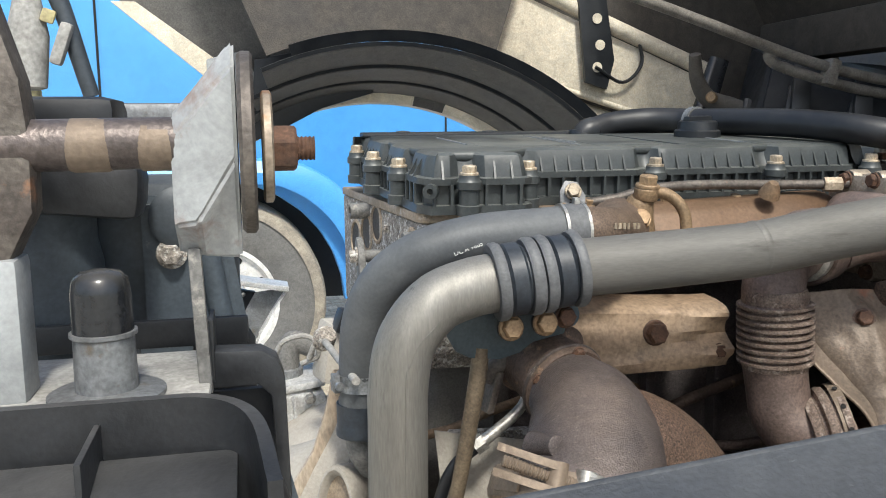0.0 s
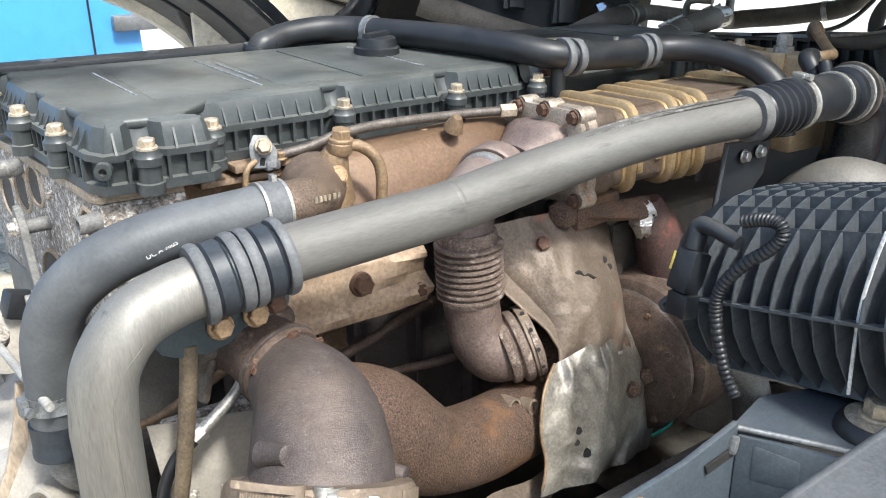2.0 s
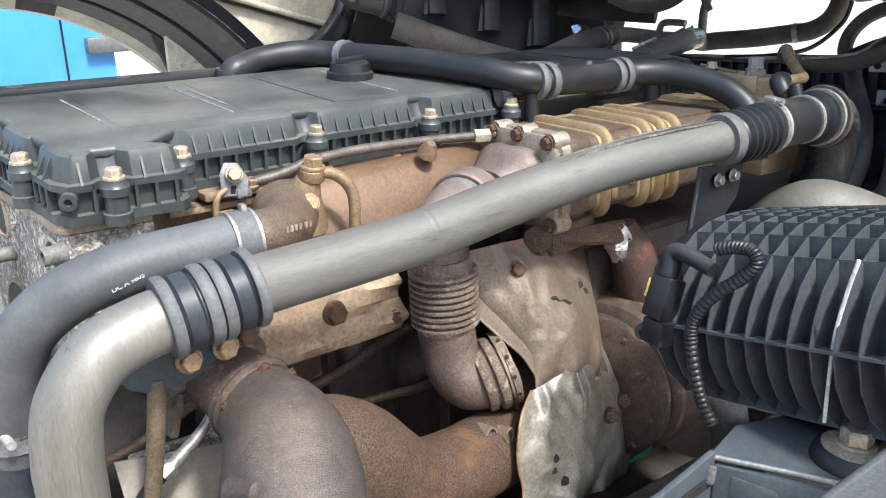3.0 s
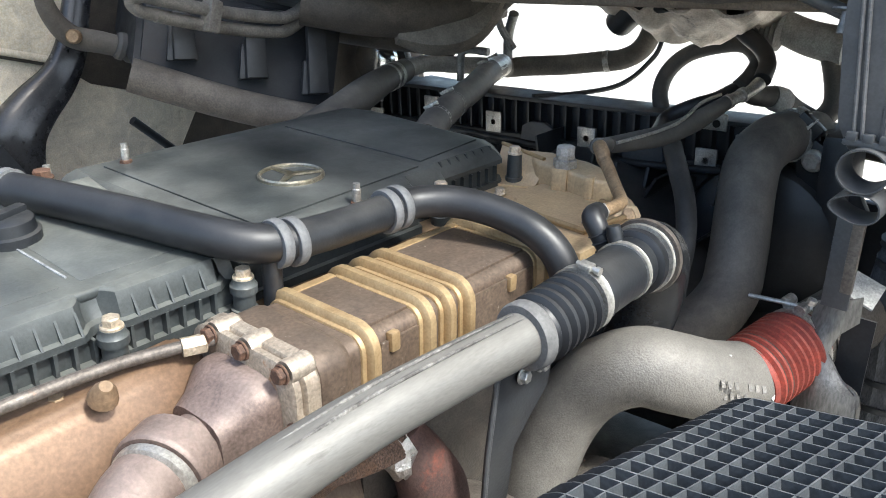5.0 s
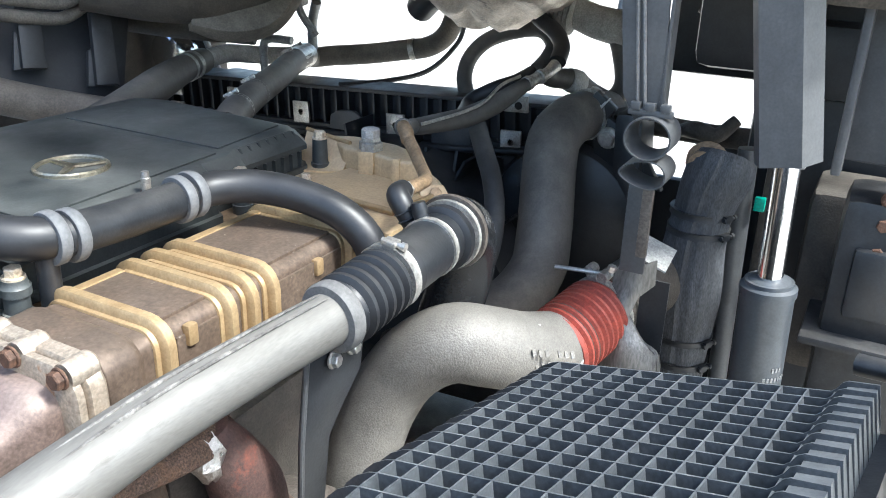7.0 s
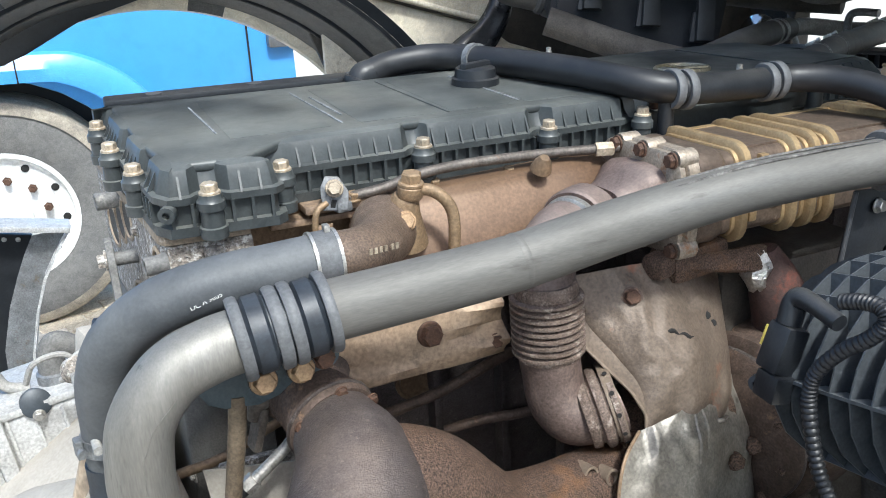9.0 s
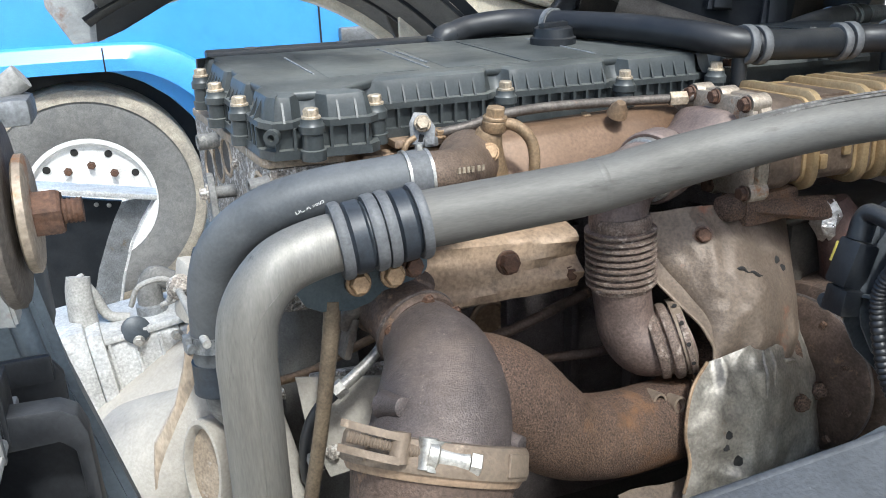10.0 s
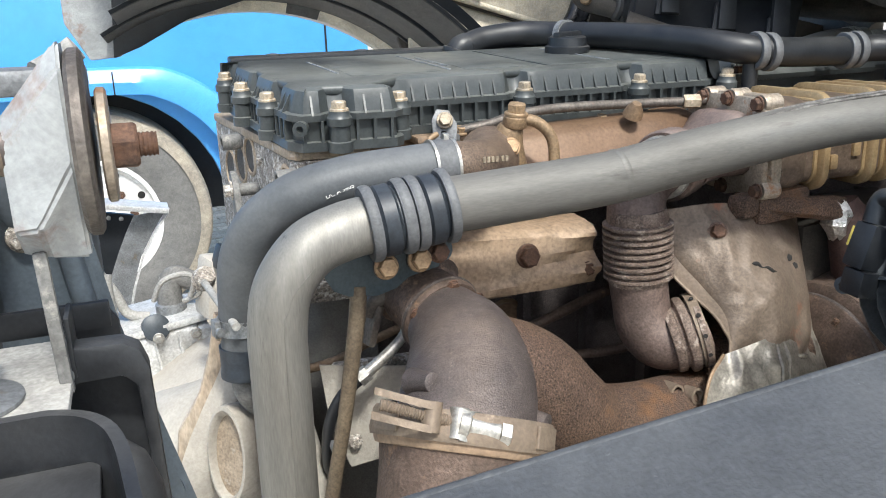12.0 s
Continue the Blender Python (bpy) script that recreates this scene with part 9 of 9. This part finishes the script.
def cab_floor():
    t = thing("cab_floor", (1.0, 0.2, 1.6), "dirty dark underside of the tilted cab", "truck cab")
    # underside rising to the rear over the engine
    grid = []
    for i in range(13):
        u = i / 12
        row = []
        for k in range(15):
            y = -0.78 + 2.05 * k / 14
            row.append((1.05 - 0.50 * u, y, 1.64 + 0.95 * u + 0.01 * smooth_noise((u * 3, y * 2, 0), 2) + (0.02 if (k // 2) % 2 else 0)))
        grid.append(row)
    part("floor_panel", sheet(grid, 0.02), "dark_under", t)
    part("cross_member", box((0.99, 0.70, 1.672), (0.10, 1.0, 0.11), (0, 0, 0), 0.012), "dark_under", t)
    part("front_floor", box((1.65, 0.20, 1.70), (1.25, 2.05, 0.08), (0, 2, 0), 0.01), "dark_under", t)
    beam = [[(1.062 - 0.015 * k * k, 0.26 - 0.085 * a, 1.612 + 0.0042 * a + 0.030 * k + 0.003 * smooth_noise((a, k, 4), 0.8)) for k in range(4)] for a in range(11)]
    part("front_beam", sheet(beam, 0.010), "dark_under", t, "grimy folded cross beam")
    part("beam_edge", tube([(1.062, 0.27, 1.608), (1.062, -0.20, 1.632), (1.062, -0.60, 1.652)], 0.012, 12, smooth=False), "brown_edge", t)
    part("strut", tube([(0.99, -0.16, 1.72), (1.02, -0.32, 1.652), (1.03, -0.37, 1.632)], 0.010, 10, smooth=False), "panel_grey", t)
    for y in (-0.28, 0.35, 0.75):
        part("long_rib", tube([(1.03, y, 1.66), (0.80, y + 0.03, 2.09), (0.56, y + 0.05, 2.54)], 0.02, 10, 4), "dark_under", t)
    for p in ((0.93, -0.40, 1.70), (1.00, -0.38, 1.64)):
        b = part("stud", lathe([(0, 0.006), (0.03, 0.006)], p, (-0.3, 0, -1), 10), "galv", t)
        part("washer", lathe([(0, 0.018), (0.003, 0.018)], p, (-0.3, 0, -1), 16), "galv", b)
    # side wall of the cab over the near front corner
    part("near_skirt", box((1.25, -0.70, 1.80), (0.75, 0.08, 0.34), (0, 8, 0), 0.03), "black_plastic", t)
    # insulation crumpled under the floor
    f = thing("heat_insulation", (1.45, 0.1, 1.55), "crumpled grimy silver insulation under the cab floor", "insulation")
    grid = []
    for i in range(17):
        row = []
        for k in range(21):
            x, y = 1.36 + i * 0.022, -0.13 + k * 0.019
            d = 0.085 * math.sin(math.pi * i / 16) * math.sin(math.pi * k / 20)
            n = 0.020 * smooth_noise((x, y, 1), 14) + 0.010 * smooth_noise((x, y, 2), 34) - 0.022 * abs(math.sin(k * 0.62 + 0.5 * math.sin(i)))
            row.append((x, y, 1.600 - d + n))
        grid.append(row)
    part("blanket", sheet(grid, 0.006), "quilt", f, sharp=60)
    part("duct", tube([(1.38, 0.05, 1.60), (1.42, 0.14, 1.57), (1.45, 0.19, 1.53)], [0.03, 0.035, 0.03], 16, 5), "black_plastic", f)
    duct_row = [(1.62, -0.02, 1.60), (1.62, -0.07, 1.545), (1.62, -0.125, 1.520), (1.62, -0.170, 1.510), (1.62, -0.22, 1.505)]
    part("elbow_duct", tube(duct_row, [0.030, 0.032, 0.034, 0.036, 0.038], 22, 6), "dirt_white", f, "pale dusty elbow duct")
    for k in range(5):
        part("duct_rib", lathe([(-0.004, 0.030), (0, 0.038), (0.004, 0.030)], (1.60, -0.055 - 0.010 * k, 1.530 - 0.002 * k), (0, -1, -0.1), 18), "dirt_white", f)
    part("under_sheet", sheet([[(1.05 + 0.05 * a, 1.12 - 0.045 * a + 0.10 * b - 0.10, 1.565 - 0.010 * a + 0.030 * b + 0.004 * smooth_noise((a, b, 2), 0.7)) for b in range(4)] for a in range(9)], 0.006), "dark_under", t, "brown-black underside sheet")
    part("sheet_edge", tube([(1.05, 1.02, 1.560), (1.25, 0.84, 1.520), (1.45, 0.66, 1.482)], 0.009, 10, smooth=False), "dark_under", t)
    # pale material puts the sky's backlight into this box's colour
    part("under_box", box((1.46, 0.62, 1.535), (0.16, 0.20, 0.07), (0, -6, -32), 0.020), "dirt_white", t, "box under the floor, paled as if backlit")
    part("under_beam", tube([(1.16, 0.98, 1.50), (1.28, 0.76, 1.468), (1.38, 0.58, 1.455)], 0.030, 14, 4), "dark_under", t)
    dk = thing("air_duct", (1.1, 0.5, 1.5), "dusty dark air duct under the cab floor", "duct")
    part("duct", tube([(0.98, 0.64, 1.59), (1.08, 0.54, 1.565), (1.18, 0.46, 1.560), (1.26, 0.40, 1.58), (1.32, 0.36, 1.63)], [0.060, 0.058, 0.052, 0.045, 0.04], 20, 6), "dark_under", dk)
    part("bulb", tube([(1.10, 0.50, 1.515), (1.16, 0.46, 1.508), (1.215, 0.42, 1.520), (1.25, 0.39, 1.56), (1.28, 0.37, 1.62)], [0.02, 0.038, 0.042, 0.036, 0.03], 18, 6, shape=lambda a: 1 + 0.10 * math.sin(5 * a)), "dusty_hose", dk, "dusty folded rubber boot")
    part("stay", tube([(1.30, 0.40, 1.62), (1.31, 0.40, 1.53), (1.34, 0.38, 1.47)], 0.008, 8, 5), "galv", dk)
    # metal lines along the floor edge
    l = thing("cab_lines", (0.8, 0.8, 1.55), "bare metal coolant lines clipped under the cab", "pipe")
    run = [(0.12, 0.72, 1.775), (0.30, 0.70, 1.719), (0.47, 0.70, 1.668), (0.69, 0.70, 1.599), (0.82, 0.70, 1.566), (0.95, 0.70, 1.543), (1.0, 0.70, 1.546), (1.07, 0.70, 1.580), (1.15, 0.70, 1.612), (1.19, 0.69, 1.612), (1.33, 0.66, 1.568)]
    part("line", tube(run, 0.0125, 14, 5), "dusty_pipe", l)
    part("line", tube([(x, y + 0.012, z - 0.030) for x, y, z in run[3:]], 0.0125, 14, 5), "dusty_pipe", l)
    part("line_hook", tube([(0.70, 0.712, 1.568), (0.66, 0.712, 1.580), (0.645, 0.712, 1.60), (0.665, 0.70, 1.607)], 0.012, 12, 5), "dusty_pipe", l)
    part("clip", box((0.80, 0.70, 1.560), (0.028, 0.036, 0.062), (0, 15, 0), 0.008), "dusty_pipe", l)
    part("clip", box((1.20, 0.69, 1.598), (0.022, 0.034, 0.055), (0, 0, 0), 0.006), "dusty_pipe", l)
    part("rubber_joint", tube([(0.60, 0.96, 1.62), (0.62, 0.98, 1.56), (0.66, 0.99, 1.51), (0.72, 0.98, 1.49), (0.78, 0.96, 1.47)], [0.015, 0.019, 0.023, 0.023, 0.020], 16, 6), "hose_brown", l)
    part("joint_cap", lathe([(0, 0.014), (0.016, 0.015), (0.022, 0.011)], (0.66, 0.97, 1.51), (-0.5, -0.6, 0.1), 16), "tan_fitting", l)
    part("collar", lathe([(0, 0.024), (0.006, 0.029), (0.016, 0.029), (0.020, 0.025), (0.028, 0.030), (0.044, 0.030), (0.05, 0.026)], (0.74, 0.965, 1.485), (0.8, -0.2, -0.3), 20), "old_rubber", l)
    return t


far_arch()
far_panels()
heater_box()
cab_floor()


# ---------------------------------------------------------------- the truck next door, ground, far side
def blue_truck():
    t = thing("blue_truck", (-0.7, 3.6, 0.09), "bright blue truck cab parked on the far side", "truck")
    m = Matrix(((1, 0, 0, 0), (0, 0, 1, 0), (0, 1, 0, 0), (0, 0, 0, 1)))
    arch = [(-0.70 + 0.60 * math.cos(radians(a)), 0.60 + 0.60 * math.sin(radians(a))) for a in range(0, 181, 12)]
    body = [(0.64, 0.60)] + arch + [(-2.3, 0.60), (-2.3, 3.2), (0.30, 3.2), (0.62, 1.6)]
    part("cab_side", slab(body, 2.98, 3.06, m, 0.02), "blue", t)
    part("cab_body", box((-0.9, 4.1, 2.27), (2.6, 2.1, 1.86), (0, 0, 0), 0.08), "blue", t)
    part("arch_roof", box((-0.8, 3.3, 1.26), (2.3, 0.62, 0.05), (0, 0, 0), 0.01), "black_plastic", t)
    # flared fender round the arch
    outer = [(-1.5, 1.28), (-0.98, 1.30), (-0.45, 1.30), (-0.28, 1.27), (-0.12, 1.17), (0.0, 1.02), (0.08, 0.82), (0.10, 0.60)]
    inner = [(-1.5, 1.17), (-0.98, 1.185), (-0.50, 1.185), (-0.36, 1.16), (-0.23, 1.08), (-0.13, 0.96), (-0.07, 0.80), (-0.05, 0.60)]
    outer = [tuple(p) for p in spline(outer, 4)]
    inner = [tuple(p) for p in spline(inner, 4)]
    mid = [((a[0] * 0.45 + b[0] * 0.55), (a[1] * 0.45 + b[1] * 0.55)) for a, b in zip(outer, inner)]
    grid = [[(x, 2.985, z) for x, z in outer], [(x, 2.93, z - 0.01) for x, z in outer], [(x, 2.895, z) for x, z in mid], [(x, 2.90, z) for x, z in inner], [(x, 2.94, z) for x, z in inner]]
    part("fender", sheet(grid, 0.012), "blue", t, "flared blue fender")
    part("seam", box((-0.55, 2.899, 1.235), (0.006, 0.01, 0.10), (0, 0, 0), 0), "hole_black", t)
    part("door_seam", box((0.415, 2.978, 1.5), (0.008, 0.01, 0.9), (0, 0, 0), 0), "hole_black", t)
    part("door_seam", box((-1.16, 2.978, 1.9), (0.010, 0.01, 1.2), (0, 0, 0), 0), "hole_black", t)
    part("step_lamp", box((0.60, 2.96, 1.27), (0.20, 0.06, 0.07), (0, 0, 0), 0.015), "galv", t)
    part("arch_lining", slab([(-0.70 + 0.70 * math.cos(radians(a)), 0.56 + 0.68 * math.sin(radians(a))) for a in range(0, 181, 12)], 3.30, 3.34, m), "black_plastic", t)
    part("sill", box((-1.75, 3.4, 0.60), (0.9, 0.7, 0.10), (0, 0, 0), 0.03), "black_plastic", t)
    # wheel
    o, ax = V(-0.70, 3.02, 0.605), V(0, -1, 0)
    w = part("wheel", lathe([(-0.16, 0.20), (-0.02, 0.21), (0.005, 0.275), (0.012, 0.288), (0.020, 0.288), (0.020, 0.268), (-0.005, 0.258), (-0.012, 0.16), (0.008, 0.145), (0.008, 0.10), (0.030, 0.095), (0.034, 0.02)], o, ax, 48), "wheel_white", t, "dusty silver wheel rim")
    part("tyre", lathe([(-0.30, 0.30), (-0.31, 0.42), (-0.28, 0.49), (-0.24, 0.508), (0.0, 0.508), (0.02, 0.50), (0.035, 0.47), (0.040, 0.40), (0.032, 0.33), (0.016, 0.289), (-0.04, 0.285)], o, ax, 64), "tyre", w, "dusty grey truck tyre")
    tread = bmesh.new()
    lathe([(-0.30, 0.495), (-0.28, 0.513), (0.0, 0.514), (0.022, 0.500)], o, ax, 64, tread, (False, False))
    part("tread", tread, "tread", w)
    part("shoulder", lathe([(0.026, 0.503), (0.034, 0.49), (0.042, 0.468), (0.044, 0.455)], o, ax, 64, caps=(False, False)), "tread", w)
    for k in range(10):
        a = radians(36 * k + 10)
        p = o + V(math.cos(a) * 0.165, -0.010, math.sin(a) * 0.165)
        part("wheel_nut", lathe([(0, 0.020), (0.004, 0.020), (0.005, 0.014), (0.028, 0.014)], p, ax, 6), "rusty_bolt", w)
        b = radians(36 * k + 28)
        q = o + V(math.cos(b) * 0.230, 0.0055, math.sin(b) * 0.230)
        part("hand_hole", lathe([(0, 0.017), (0.002, 0.017)], q, ax, 18), "hole_black", w)
    return t


def far_bracket():
    t = thing("step_bracket", (-0.55, 1.26, 0.09), "white-edged dark step bracket standing beyond the engine", "bracket")
    m = Matrix(((1, 0, 0, 0), (0, 0, 1, 1.26), (0, 1, 0, 0), (0, 0, 0, 1)))
    outer = [(-0.440, 1.012), (-0.480, 0.955), (-0.518, 0.892), (-0.550, 0.807), (-0.578, 0.70), (-0.598, 0.50), (-0.60, 0.09)]
    edge = [(-0.522, 1.000), (-0.548, 0.955), (-0.572, 0.905), (-0.606, 0.825), (-0.638, 0.715), (-0.655, 0.50), (-0.66, 0.09)]
    part("dark_plate", slab([(-1.0, 1.10)] + edge + [(-1.0, 0.09)], 0.012, 0.030, m, 0.003), "black_plastic", t)
    part("ledge", slab([(-1.0, 1.128), (-0.434, 1.020), (-0.436, 1.006), (-1.0, 1.112)], -0.05, 0.04, m, 0.003), "silver_alu", t, "pale metal ledge")
    part("leg_face", sheet([[(x0, 1.268, z0) for x0, z0 in outer], [((x0 + x1) / 2, 1.262, (z0 + z1) / 2) for (x0, z0), (x1, z1) in zip(outer, edge)], [(x1, 1.268, z1) for x1, z1 in edge]], 0.006), "galv", t)
    part("leg_edge", sheet([[(x0, 1.23, z0) for x0, z0 in outer], [(x0 + 0.004, 1.275, z0) for x0, z0 in outer]], 0.006), "silver_alu", t, "pale turned edge")
    for x in (-0.555, -0.585):
        part("rivet", lathe([(0, 0.006), (0.002, 0.006), (0.003, 0.004)], (x, 1.268, 0.995 - 0.19 * (x + 0.555)), (0, -1, 0), 12), "zinc", t)


def ground():
    bm = bmesh.new()
    bmesh.ops.create_grid(bm, x_segments=60, y_segments=60, size=300)
    for v in bm.verts:
        v.co.z = 0.09
    ob = part("ground", bm, "ground", None, smooth=False)
    tagged(ob, "pale dusty sandy yard ground", "ground", kind="structure")
    # block paving beyond the wheel
    bm = box((0, 0, 0), (0.195, 0.095, 0.02), bevel=0.004, segs=1)
    me = bpy.data.meshes.new("paver")
    bm.to_mesh(me)
    bm.free()
    me.materials.append(M["paver"])
    rng = random.Random(11)
    turn = pose(-0.05, 4.3, 0.088, 0, 0, 12)
    for row in range(-14, 14):
        for col in range(-4, 5):
            x = col * 0.2 + (0.1 if row % 2 else 0.0)
            piece("paver", me, ob, turn @ pose(x, row * 0.1, rng.uniform(-0.003, 0.003), rng.uniform(-1, 1), rng.uniform(-1, 1), rng.uniform(-1, 1)))


def chassis():
    t = thing("chassis_rail", (0.2, 0.78, 0.75), "dark steel chassis rail beyond the engine", "chassis")
    part("rail_web", box((-0.3, 0.62, 0.70), (3.4, 0.012, 0.30), (0, 0, 0), 0.002), "dark_under", t)
    part("rail_flange", box((-0.3, 0.585, 0.845), (3.4, 0.08, 0.012), (0, 0, 0), 0.002), "dark_under", t)
    s = thing("chassis_rail", (0.4, -0.40, 0.75), "dark steel chassis rail below the turbo", "chassis")
    part("rail_web", box((0.45, -0.42, 0.80), (1.9, 0.012, 0.26), (0, 0, 0), 0.002), "dark_under", s)
    part("rail_flange", box((0.45, -0.385, 0.925), (1.9, 0.08, 0.012), (0, 0, 0), 0.002), "dark_under", s)
    # added sheet that hides the sunlit ground below the charge air elbow
    part("ground_blocker", box((1.08, -0.17, 0.55), (1.06, 1.16, 0.012), (0, 0, 0), 0.003), "dark_under", s)
    part("axle_beam", box((0.1, 0.2, 0.50), (0.16, 1.9, 0.14), (0, 0, 0), 0.03), "dark_under", s)


blue_truck()
far_bracket()
chassis()
ground()
